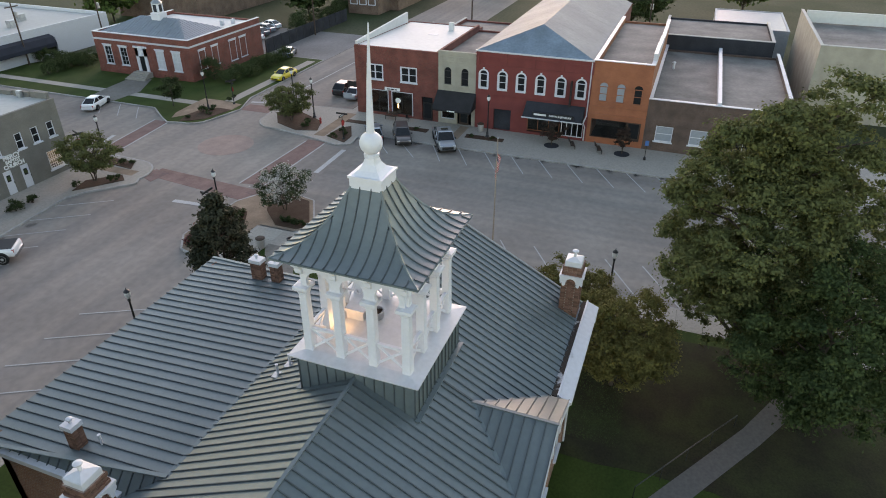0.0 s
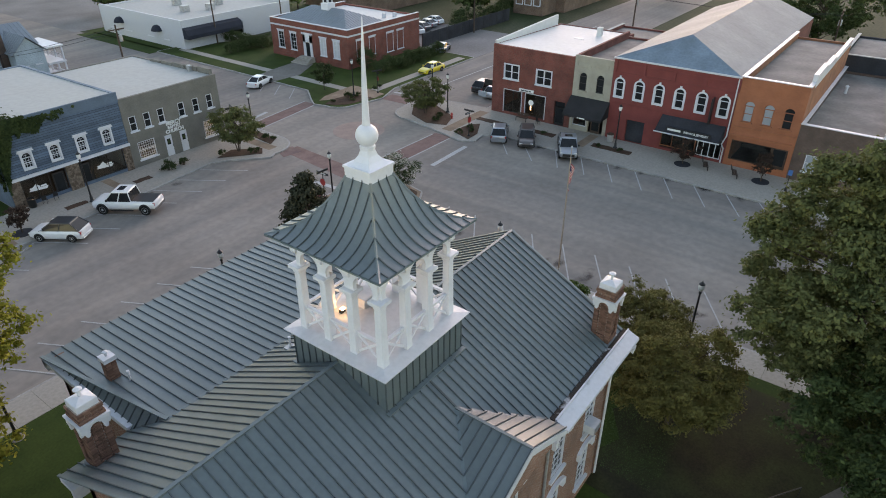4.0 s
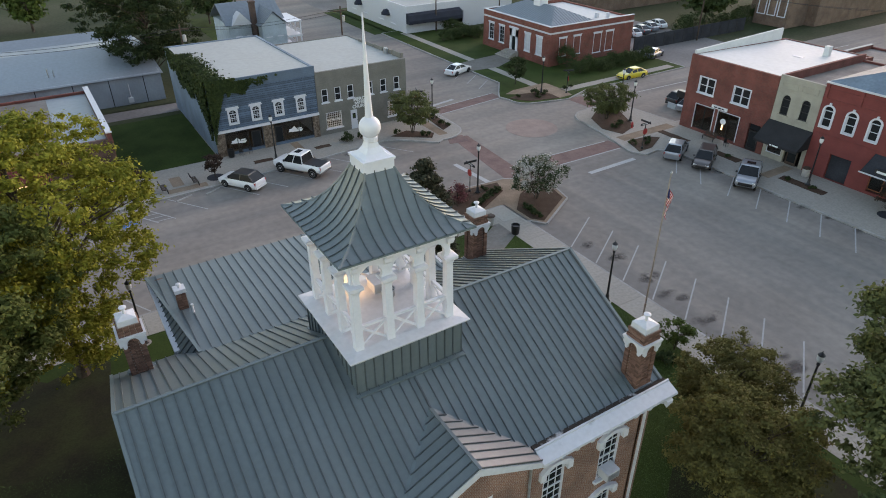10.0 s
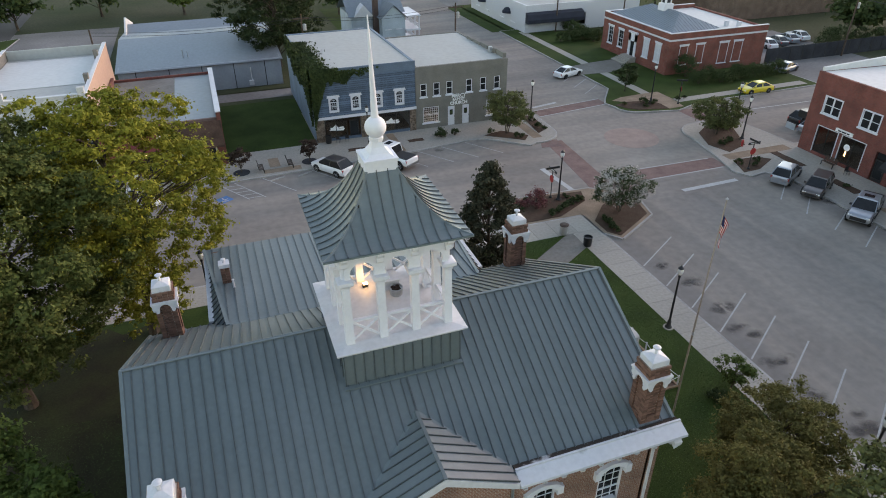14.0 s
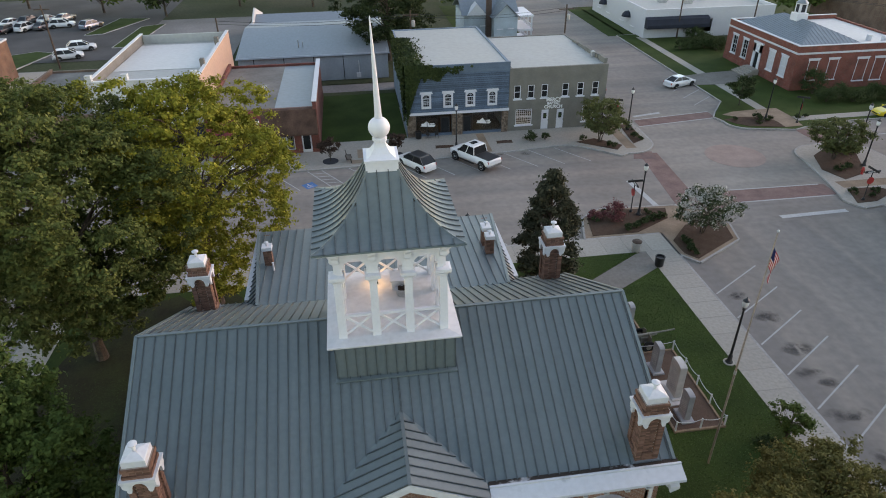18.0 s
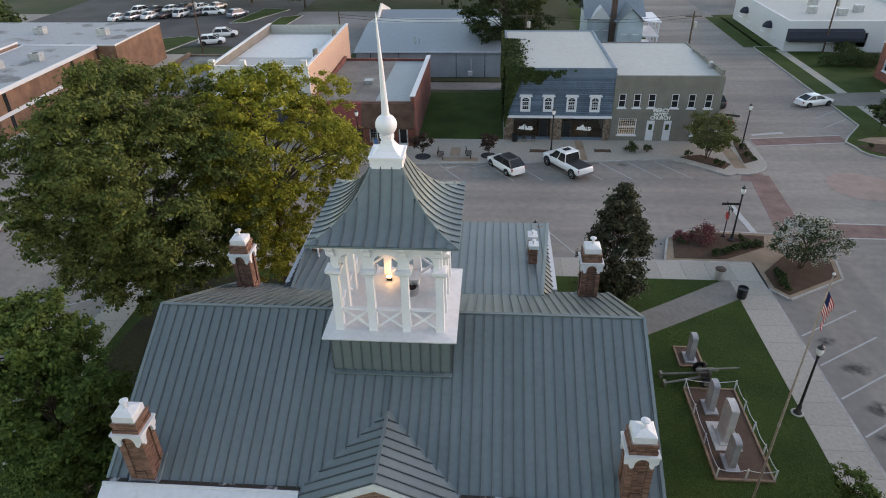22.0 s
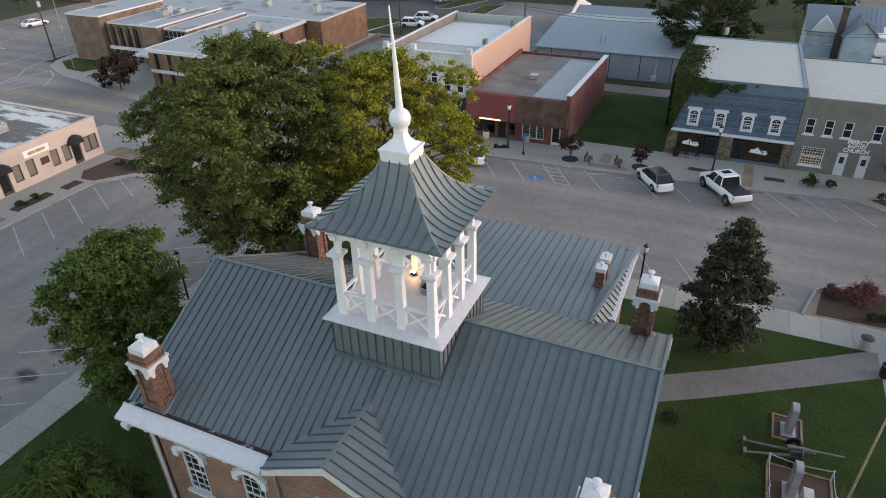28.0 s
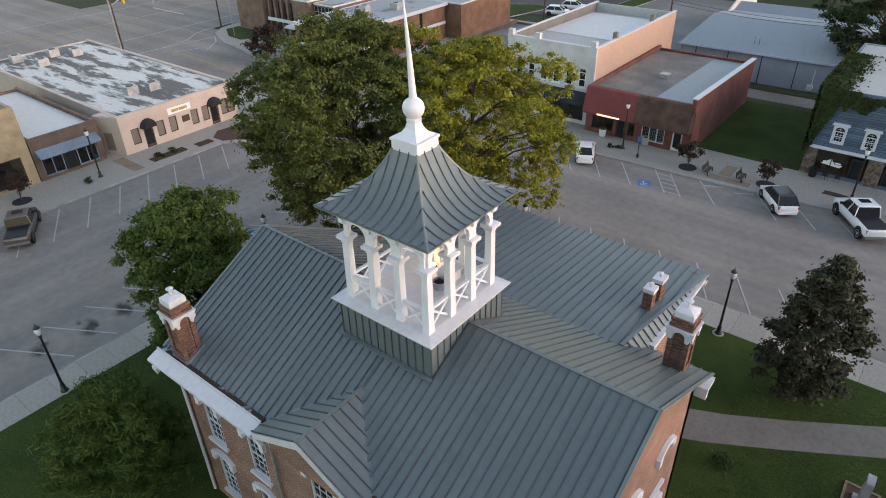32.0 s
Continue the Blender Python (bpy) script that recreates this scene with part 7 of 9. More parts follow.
part("downpipe", tube(bmesh.new(), [(13.15, -0.12, 9.5), (13.15, -0.12, 3.2), (12.95, -0.6, 2.4), (13.1, -0.12, 1.8), (13.1, -0.12, 0.1)], 0.07, 6), M["white_worn"], rd, "white downpipe")
org = shell("orange_shop", "two-storey orange painted brick shop", east(0.5, 1.03, 0.975), 6.1, 25.0, 9.5, M["orange_paint"], M["brick_orange"], M["tar_roof"], [(c - 0.45, c + 0.45, 5.0, 7.2) for c in (1.3, 3.1, 4.9)] + [(0.4, 5.7, 0.7, 2.9)], 8.7, None, M["white_worn"])
for c in (1.3, 3.1, 4.9):
    window(org, c, 5.0, 6.7, 0.88, 0.0, nx=1, nz=1, hood="fan", frame_mat=M["orange_paint"], hood_mat=M["orange_paint"], pane_mat=M["grey_metal"] if c < 4 else None, label="round-headed window, boarded and painted over")
    arch_fill(org, c, 6.7, 0.9, 7.2, M["orange_paint"])
part("shop_cornice", boxes((0, -0.14, 3.3, 6.1, -0.003, 3.55), (0, -0.08, 4.3, 6.1, -0.003, 4.42)), M["orange_paint"], org)
shop_pane(org, 0.4, 4.2, 0.7, 2.9, 1, M["wood"])
shop_door(org, 4.95, 1.4, 2.2, M["wood"], 0.7)
for k in range(4):
    part("stepped_parapet", boxes((5.75, 2 + 5.6 * k, 9.0, 6.15, 7.4 + 5.6 * k, 10.3 - 0.35 * k)), M["white_worn"], org)
lo2 = shell("low_brick_shop", "single-storey brick shop with a weathered flat roof", east(-5.8), 14.5, 26.0, 6.0, M["brick_low"], M["brick_low"], M["tar_roof"], [(1.2, 3.0, 1.2, 3.0), (4.8, 6.6, 1.2, 3.0), (8.6, 13.5, 0.5, 3.0)], 5.5, 5.2, M["white_worn"])
for c in (2.1, 5.7):
    window(lo2, c, 1.2, 3.0, 1.8, 0.0, nx=1, nz=1, pane_mat=M["grey_metal"], label="blank painted-over shop window")
shop_pane(lo2, 8.6, 13.5, 0.5, 3.0, 3, M["white"])
part("party_wall", boxes((6.9, 0.4, 5.4, 7.3, 25.6, 6.3)), M["white_worn"], lo2, "white party wall across the roof")
part("roof_pipe", lathe(bmesh.new(), [(0.16, 5.2), (0.16, 6.1), (0.26, 6.15), (0.05, 6.35)], 10, 1.6, 16), M["white_worn"], lo2)
dk = shell("dark_clad_building", "dark clad building behind the low shop", pose(81.0, -5.0, 0, 0, 0, -90), 14.5, 14.0, 7.2, M["dark_clad"], M["dark_clad"], M["tar_roof"], [], 6.7, None, M["pale_roof"])
bl2 = shell("blue_metal_building", "pale blue metal building with a white roof", pose(98.0, -12.0, 0, 0, 0, -90), 11.0, 16.0, 5.5, M["grey_metal"], M["grey_metal"], M["steel_roof"], [], 5.4)
bb = shell("tall_pale_building", "tall pale rendered building with a dark flat roof", pose(73.0, -23.6, 0, 0, 0, -90), 22.0, 24.0, 9.0, M["beige_paint"], M["beige_paint"], M["tar_roof"], [], 7.9, None, M["pale_roof"])
part("white_parapet", boxes((0.3, 20, 8.0, 21.6, 20.4, 9.6)), M["white_roof"], bb)
rr = shell("rear_brick_shop", "plain brick building behind the corner shop", pose(72.4, 26.0, 0, 0, 0, -90), 11, 14, 6.2, M["brick_red"], M["brick_red"], M["tar_roof"], [], 5.7, None, M["pale_roof"])
ch = thing("brick_church", "tan brick church with a dark roof and pointed windows", "church", pose(118, 52.0, 0))
part("nave", boxes((0, 0, 0, 30, 14, 7)), M["brick_tan"], ch)
part("tower", boxes((-6, 2, 0, -0.004, 9, 10)), M["brick_tan"], ch)
seam_roof("roof", ch, [(-0.4, -0.4, 7), (30.4, -0.4, 7), (30.4, 7, 11), (-0.4, 7, 11)], (1, 0, 0), 1.0, M["steel_roof"])
seam_roof("roof", ch, [(-0.4, 14.4, 7), (30.4, 14.4, 7), (30.4, 7, 11), (-0.4, 7, 11)], (1, 0, 0), 1.0, M["steel_roof"])
for k in range(3):
    window(ch, -6.0, 2.0, 6.0, 1.4, 3.4 + 2.1 * k, rz=-90, nx=2, nz=3, hood="round")
tl = shell("long_brick_building", "long low brick building with a pale roof", pose(92, 84, 0), 40, 20, 6, M["brick_tan"], M["brick_tan"], M["white_roof"], [], 5.6)

# west row: each faces +x, its left front corner at the south end
sc = shell("pink_shop", "low pale pink shop with round black awnings", pose(-51.9, 13.1, KZ, 0, 0, 90), 14.2, 34.0, 4.1, M["pink"], M["pink"], M["patch_roof"], [(c - 0.45, c + 0.45, 0.8, 2.5) for c in (1.5, 4.4, 5.9, 8.6, 10.0, 11.6 + 0.9, 13.4)] + [(2.4, 3.5, 0.02, 2.4), (10.6, 11.7, 0.02, 2.4)], 3.98, None, M["pink"])
for c in (1.5, 4.4, 5.9, 8.6, 10.0, 12.5, 13.4):
    shop_pane(sc, c - 0.45, c + 0.45, 0.8, 2.5, 1, M["wood"], glass=M["blind"], label="narrow shop window with closed blinds")
for c in (2.95, 11.15):
    shop_door(sc, c, 1.05, 2.35, M["wood"], 0.02)
    part("awning", loft(bmesh.new(), [[(c + 0.85 * math.cos(math.pi * i / 8) * k, -0.02 - 0.75 * (1 - abs(math.cos(math.pi * i / 8)) * 0) * (1 if 0 < i < 8 else 1) * k2, 2.35 + 0.85 * math.sin(math.pi * i / 8) * k) for i in range(9)] for k, k2 in ((1.0, 0.0), (1.0, 0.6), (0.75, 1.0))]), M["awning_black"], sc, "round black door awning")
part("sign_board", boxes((5.5, -0.06, 2.75, 8.3, -0.003, 3.45)), M["sign_white"], sc, "pale sign board with brown writing")
lettering_bars(sc, 6.9, -0.065, 2.95, (0.8, 1.0), 0.3, M["paint_yellow"])
part("plaque", boxes((7.0, -0.05, 1.5, 7.9, -0.003, 2.2)), M["wood"], sc, "dark brown plaque")
for x, y in ((4.6, 5.8), (6.9, 5.2), (3.9, 26.0), (6.8, 29.4), (8.8, 27.2), (2.6, 30.6)):
    u = part("roof_unit", boxes((x, y, 3.8, x + 1.3, y + 1.1, 4.9)), M["alu"], sc, "grey rooftop air handler")
    part("fan_grille", lathe(bmesh.new(), [(0.42, 4.9), (0.42, 4.96)], 14, x + 0.65, y + 0.55), M["black"], u)
corner = part("corner_wall", prism(bmesh.new(), [(-0.004, 0.02), (-0.004, 2.9), (-1.25, 2.9)][::-1], 0, 4.1), M["pink"], sc, "wall set askew at the shop's corner")
part("roof_edge", prism(bmesh.new(), [(-0.02, 0.2), (-0.02, 2.9), (-1.1, 2.9)][::-1], 4.102, 4.16), M["pink"], corner)
part("window", boxes((-0.5, -0.03, 0.5, 0.5, 0.0, 2.4)), M["blind"], corner, "shop window with closed blinds", at=pose(-0.66, 1.46, 0, 0, 0, -66.5))
ws = shell("stone_front_shop", "low shop with a stained brick parapet and a blue canopy", pose(-52.9, 4.8, KZ, 0, 0, 90), 6.6, 18.0, 4.3, M["brick_low"], M["brick_tan"], M["white_roof"], [(0.6, 6.0, 0.3, 2.3)], 3.9)
awning(ws, 0.3, 6.3, 2.5, 3.1, 1.0, M["blue_wall"], "pale blue metal shop canopy", 0.1)
shop_pane(ws, 0.6, 2.6, 0.3, 2.3, 2, M["blue_wall"])
shop_pane(ws, 4.0, 6.0, 0.3, 2.3, 2, M["blue_wall"])
shop_door(ws, 3.3, 1.1, 2.2, M["black"], 0.02)
M["yellow_brick"] = brick_mat("yellow_brick", (0.42, 0.32, 0.20), (0.38, 0.29, 0.18), (0.38, 0.31, 0.22), size=0.4, course=0.18)
yb_ = shell("yellow_brick_shop", "two-storey yellow-tan brick shop", pose(-52.9, -8.4, KZ, 0, 0, 90), 13.1, 20.0, 7.6, M["yellow_brick"], M["yellow_brick"], M["tar_roof"], [(1.0, 12.2, 0.4, 3.0), (2.0, 4.5, 4.4, 6.2), (8.4, 10.9, 4.4, 6.2)], 7.0)
shop_pane(yb_, 1.0, 12.2, 0.4, 3.0, 4, M["wood"])
for c in (3.25, 9.65):
    window(yb_, c, 4.4, 6.2, 2.5, 0.0, nx=3, nz=2, frame_mat=M["wood"], hood_mat=M["yellow_brick"])

# flat-roofed brick offices to the north-west
lib = thing("brick_offices", "low flat-roofed modern brick offices", "building", pose(0, 0, KZ))
M["orange_brick"] = brick_mat("orange_brick", (0.24, 0.115, 0.066), (0.20, 0.096, 0.056), (0.22, 0.145, 0.10))
M["membrane"] = mat("roof_membrane", (0.31, 0.315, 0.325), 0.7, var=0.15, scale=0.2, fine=2, second=(0.15, 0.145, 0.14), cut=0.6)


def office_block(x0, y0, x1, y1, h, material, label, edge=0.22, over=0.08):
    wall = part("block", boxes((x0, y0, 0, x1, y1, h)), material, lib, label)
    part("roof_edge", boxes((x0 - over, y0 - over, h + 0.002, x1 + over, y0, h + edge), (x0 - over, y1, h + 0.002, x1 + over, y1 + over, h + edge), (x0 - over, y0, h + 0.002, x0, y1, h + edge), (x1, y0, h + 0.002, x1 + over, y1, h + edge)), M["white_worn"], wall, "deep white roof edge")
    part("roof_deck", boxes((x0 + 0.002, y0 + 0.002, h + 0.004, x1 - 0.002, y1 - 0.002, h + edge - 0.06)), M["membrane"], wall, "pale flat roof with dark streaks")
    return wall


south = office_block(-64.0, 47.3, -53.4, 69.4, 5.1, M["orange_brick"], "two-storey orange-brown brick wing", 0.45, 0.3)
part("white_band", boxes((-64.06, 47.24, 2.3, -53.34, 47.296, 2.75), (-53.396, 47.3, 2.3, -53.34, 69.4, 2.75)), M["white_worn"], south, "white band between the storeys")
for x in (-62.9, -60.6, -58.3, -56.0):
    for z0, z1 in ((0.4, 2.25), (2.8, 4.95)):
        part("slit_window", boxes((x, 47.25, z0, x + 0.6, 47.297, z1)), M["dark_glass"], south, "narrow dark slit window")
for y in (49.0, 63.0):
    for z0, z1 in ((0.4, 2.25), (2.8, 4.95)):
        part("slit_window", boxes((-53.397, y, z0, -53.35, y + 0.6, z1)), M["dark_glass"], south, "narrow dark slit window")
tower = office_block(-89.0, 55.5, -81.9, 69.0, 6.8, M["brick_tan"], "brown brick block at the end of the offices")
middle = office_block(-81.56, 56.6, -73.0, 69.0, 5.7, M["brick_tan"], "brown brick wall behind slender piers")
for k in range(6):
    part("pier", boxes((-81.3 + 1.6 * k, 56.1, 0, -80.8 + 1.6 * k, 56.596, 5.69)), M["brick_tan"], middle)
for k in range(5):
    part("window", boxes((-80.6 + 1.6 * k, 56.5, 0.6, -80.0 + 1.6 * k, 56.597, 5.2)), M["dark_glass"], middle, "tall narrow dark window")
part("white_band", boxes((-81.5, 55.9, 2.0, -73.0, 56.09, 2.5)), M["white_worn"], middle, "white band across the piers")
office_block(-72.6, 54.6, -69.2, 69.0, 6.3, M["brick_tan"], "brown brick stair block")
rear = office_block(-68.8, 55.6, -64.5, 69.0, 5.9, M["brick_tan"], "raised block with a strip of windows")
part("window_strip", boxes((-68.7, 55.5, 4.2, -64.6, 55.596, 5.7)), M["dark_glass"], rear, "long strip of dark windows")
part("glazing_bars", boxes(*[(-68.7 + 0.8 * k, 55.46, 4.2, -68.64 + 0.8 * k, 55.498, 5.7) for k in range(6)], (-68.7, 55.46, 4.9, -64.6, 55.498, 4.96)), M["alu"], rear)
part("canopy", boxes((-72.0, 51.6, 2.7, -66.2, 54.58, 3.0)), M["white_worn"], lib, "flat white entrance canopy")
office_block(-89.0, 69.8, -50.5, 84.0, 5.4, M["orange_brick"], "long rear wing of orange-brown brick")
for x, y, z in ((-57.6, 61.0, 5.49), (-60.5, 57.0, 5.49), (-76.5, 62.0, 5.86), (-74.8, 64.0, 5.86), (-78.4, 65.0, 5.86), (-66.5, 76.0, 5.56), (-56.0, 75.0, 5.56)):
    unit = part("roof_unit", boxes((x, y, z, x + 1.5, y + 1.2, z + 1.0)), M["alu"], lib, "grey rooftop air handler")
    part("fan_grille", lathe(bmesh.new(), [(0.4, z + 1.0), (0.4, z + 1.05), (0.05, z + 1.06)], 14, x + 0.75, y + 0.6), M["black"], unit)
fz = shell("far_brick_shop", "small orange brick building across the main road", pose(-140, 92, 0), 12, 10, 4, M["orange_brick"], M["orange_brick"], M["shingle"], [(2, 4, 1, 2.5), (7, 9, 1, 2.5)], 3.7)

# ---- trees and plants ----
def leaf_cloud(name, centres, radii, n_per, size, material, rg, flat_=0.7, thin=0.55):
    k = len(centres)
    idx = np.repeat(np.arange(k), n_per)
    n = len(idx)
    d = rg.normal(size=(n, 3))
    d /= np.linalg.norm(d, axis=1)[:, None]
    rad = radii[idx][:, None] * np.abs(rg.normal(size=(n, 1)) * 0.5 + 0.35).clip(0, 1.7)
    P = centres[idx] + d * rad * np.array([1, 1, flat_])
    a = d * 0.55 + rg.normal(size=(n, 3)) * 0.45 + np.array([0, 0, 0.5])
    a /= np.linalg.norm(a, axis=1)[:, None]
    t = np.cross(a, rg.normal(size=(n, 3)))
    t /= np.linalg.norm(t, axis=1)[:, None]
    b = np.cross(a, t)
    s = (size * rg.uniform(0.6, 1.3, n))[:, None]
    V = np.stack([P - t * s, P + b * s * thin + a * s * 0.12, P + t * s, P - b * s * thin + a * s * 0.12], 1).reshape(-1, 3)
    me = bpy.data.meshes.new(name)
    me.vertices.add(4 * n)
    me.vertices.foreach_set("co", V.ravel())
    me.loops.add(4 * n)
    me.loops.foreach_set("vertex_index", np.arange(4 * n))
    me.polygons.add(n)
    me.polygons.foreach_set("loop_start", np.arange(n) * 4)
    me.update(calc_edges=True)
    me.materials.append(material)
    return me


def tree(name, x, y, h, r, trunk, leaf, label, seed, clumps=90, per=220, size=0.2, z=None, clump_r=1.0, wide=1.0, cone=0.0, stems=1, group="", spread=0.35, thin=0.55):
    rg = np.random.default_rng(seed)
    rr_ = random.Random(seed)
    t = thing(name, label, "tree", pose(x, y, KZ if z is None else z), group)
    cz, ch = (trunk + h) / 2, (h - trunk) / 2
    C, R = [], []
    ph = rg.uniform(0, 6.28, 6)
    lobes = []
    if clumps >= 250:
        for i in range(38):
            u = 1 - 2 * (i + 0.5) / 38
            a = 2.39996 * i + rg.uniform(-0.35, 0.35)
            q = math.sqrt(max(0.0, 1 - u * u))
            out = rg.uniform(0.45, 0.84)
            tp = 1 - cone * (u * 0.5 + 0.5)
            lobes.append((np.array([q * math.cos(a) * r * wide * out * tp, q * math.sin(a) * r * out * tp, cz + u * ch * (out + 0.08)]), rg.uniform(0.22, 0.46) * r * (0.55 + 0.45 * tp)))
    while lobes and len(C) < clumps:
        o, lr = lobes[int(rg.integers(len(lobes)))]
        d = rg.normal(size=3) + 0.5 * np.array([o[0], o[1], o[2] - cz]) / max(r, 1) + np.array([0, 0, 0.3])
        d /= np.linalg.norm(d)
        p = o + d * lr * rg.uniform(0.15, 1.0) ** spread * np.array([1, 1, 0.8])
        if p[2] < trunk * 0.75 or p[2] > h * 1.02:
            continue
        C.append(p)
        R.append(clump_r * rg.uniform(0.55, 1.2))
    while len(C) < clumps:
        d = rg.normal(size=3)
        d /= np.linalg.norm(d)
        f = rg.uniform(0.25, 1.0) ** spread
        az = math.atan2(d[1], d[0])
        lump = 1 + 0.16 * math.sin(2 * az + ph[0]) + 0.12 * math.sin(5 * d[2] + 3 * az + ph[1]) + 0.08 * math.sin(7 * az + ph[2])
        taper = 1 - cone * (d[2] * 0.5 + 0.5)
        p = np.array([d[0] * r * wide * f * lump * taper, d[1] * r * f * lump * taper, cz + d[2] * ch * f * (0.9 + 0.1 * lump)])
        if p[2] < trunk * 0.75:
            continue
        C.append(p)
        R.append(clump_r * rg.uniform(0.6, 1.25) * (1 - 0.4 * cone * (d[2] * 0.5 + 0.5)))
    C, R = np.array(C), np.array(R)
    part("crown", leaf_cloud("crown", C, R, per, size, leaf, rg, flat_=0.5, thin=thin), None, t, "")
    bm = bmesh.new()
    tr = 0.045 * h ** 0.9 * 0.5 if h > 4 else 0.05
    for s in range(stems):
        o = 0.0 if stems == 1 else 0.25
        a = 6.28 * s / max(1, stems)
        tube(bm, [(o * math.cos(a) * 0.4, o * math.sin(a) * 0.4, -0.2), (o * math.cos(a), o * math.sin(a), trunk * 0.6), (o * 2 * math.cos(a) + 0.1, o * 2 * math.sin(a), trunk * 1.1), (o * 3 * math.cos(a), o * 3 * math.sin(a), cz), (o * 3 * math.cos(a), o * 3 * math.sin(a), cz + ch * 0.6)], [tr * 1.35 / stems ** 0.5, tr / stems ** 0.5, tr * 0.8 / stems ** 0.5, tr * 0.45 / stems ** 0.5, tr * 0.1], 8)
    part("trunk", bm, M["bark"], t, "rough grey-brown trunk", smooth=True)
    bm = bmesh.new()
    for k in range(min(clumps, 46)):
        p = C[k]
        z0 = min(max(trunk * 0.8, p[2] - 0.45 * math.hypot(p[0], p[1]) - 0.6), cz + ch * 0.5)
        q = (p[0] * 0.45 + rr_.uniform(-0.2, 0.2), p[1] * 0.45 + rr_.uniform(-0.2, 0.2), z0 + (p[2] - z0) * 0.62)
        tube(bm, [(0, 0, z0 - 0.2), q, tuple(p)], [tr * 0.34, tr * 0.2, 0.012], 5)
    part("branchwork", bm, M["bark"], t, smooth=True)
    return t


tree("shade_tree", -18.4, 14.4, 18.8, 7.9, 2.0, M["leaf_olive"], "big spreading shade tree with olive-green leaves", 3, 1900, 140, 0.115, clump_r=0.66, spread=0.3)
tree("shade_tree", -11.7, 19.4, 18.2, 6.7, 2.0, M["leaf_yellow"], "shade tree with yellow-green early autumn leaves", 8, 1100, 115, 0.112, clump_r=0.62, spread=0.3)
tree("shade_tree", 19.4, -14.9, 18.4, 7.5, 0.9, M["leaf_dull"], "tall dense shade tree with dull green leaves", 5, 1500, 150, 0.115, clump_r=0.68, spread=0.3, cone=0.4)
tree("shade_tree", 14.9, -18.4, 11.4, 5.6, 1.0, M["leaf_dark"], "dark green tree in the shade of a taller one", 14, 560, 170, 0.1, clump_r=0.68)
tree("shade_tree", -16.5, -0.3, 13.2, 4.5, 0.7, M["leaf_mid"], "medium round-headed green tree beside the sidewalk", 21, 760, 150, 0.11, clump_r=0.5, spread=0.3, cone=0.2)
tree("shade_tree", 14.6, -8.0, 6.4, 3.5, 1.0, M["leaf_bronze"], "small bronze-green tree beside the courthouse", 24, 420, 170, 0.08, clump_r=0.5)
tree("cedar", -12.2, -8.4, 7.6, 3.5, 0.3, M["leaf_cedar"], "feathery evergreen beside the courthouse wall", 27, 420, 150, 0.17, clump_r=0.5, cone=0.45, thin=0.16)
tree("magnolia", 12.2, 17.6, 9.7, 3.4, 0.7, M["leaf_magnolia"], "dark glossy conical magnolia on the lawn", 31, 245, 170, 0.125, clump_r=0.55, cone=0.72)
tree("flowering_tree", 27.7, 23.4, 4.2, 2.3, 0.9, M["blossom"], "small crepe myrtle covered in whitish blossom", 35, 170, 130, 0.085, clump_r=0.42, stems=3)
tree("street_tree", 26.3, 44.6, 5.0, 2.5, 1.2, M["leaf_dull"], "low spreading green tree in a corner bed", 37, 130, 130, 0.11, clump_r=0.55, stems=3)
tree("street_tree", 48.7, 35.75, 4.6, 2.6, 1.0, M["leaf_dull"], "low spreading green tree in a corner bed", 39, 130, 130, 0.11, clump_r=0.55, stems=3)
tree("street_tree", 48.0, 53.3, 3.8, 1.6, 1.2, M["leaf_shrub"], "small ornamental tree on the grass", 41, 30, 150, 0.13, clump_r=0.5)
tree("street_tree", 21.4, 1.4, 2.4, 0.95, 0.5, M["leaf_mid"], "young green tree on the lawn edge", 43, 40, 90, 0.085, clump_r=0.32)
tree("street_tree", 18.4, -4.6, 5.0, 3.0, 1.0, M["leaf_bronze"], "low bronze-green tree on the lawn", 44, 300, 170, 0.08, clump_r=0.5)
for k, (x, y, h, r) in enumerate(((3.3, 44.6, 2.6, 0.95), (-3.8, 44.1, 2.7, 1.05), (52, 3.85, 2.9, 1.3), (52.3, -3.95, 2.9, 1.0), (-50.2, 1.8, 3.0, 1.2), (-49.6, -6.4, 3.0, 1.2))):
    tree("plum_tree", x, y, h, r, 0.8, M["leaf_plum"], "small purple-leaved tree in a round mulch pit", 50 + k, 22, 120, 0.11, clump_r=0.38, group="purple street trees")
    single("tree_pit", lathe(bmesh.new(), [(0.85, KZ - 0.02), (0.85, KZ + 0.03), (0.1, KZ + 0.07)], 18, x, y), M["dark_clad"], "round dark mulch pit round a street tree", "tree pit", group="tree pits", kind="structure")
tree("far_tree", 5.4, 83.5, 16.8, 8.0, 2.2, M["leaf_shade"], "large dark tree behind the blue shop", 61, 560, 150, 0.17, z=0, clump_r=0.95)
tree("far_tree", 114, 2.5, 13.0, 8.0, 2.0, M["leaf_dark"], "large dark tree behind the shops", 62, 160, 160, 0.28, z=0, clump_r=1.3)
tree("street_tree", -46.2, 31.2, 4.4, 2.3, 1.1, M["leaf_dull"], "low spreading green tree in a corner bed", 64, 110, 120, 0.11, clump_r=0.5, stems=3)
tree("street_tree", -68.2, 45.0, 5.0, 2.9, 1.2, M["leaf_plum"], "reddish brown-leaved tree before the offices", 63, 50, 150, 0.2, clump_r=0.75)
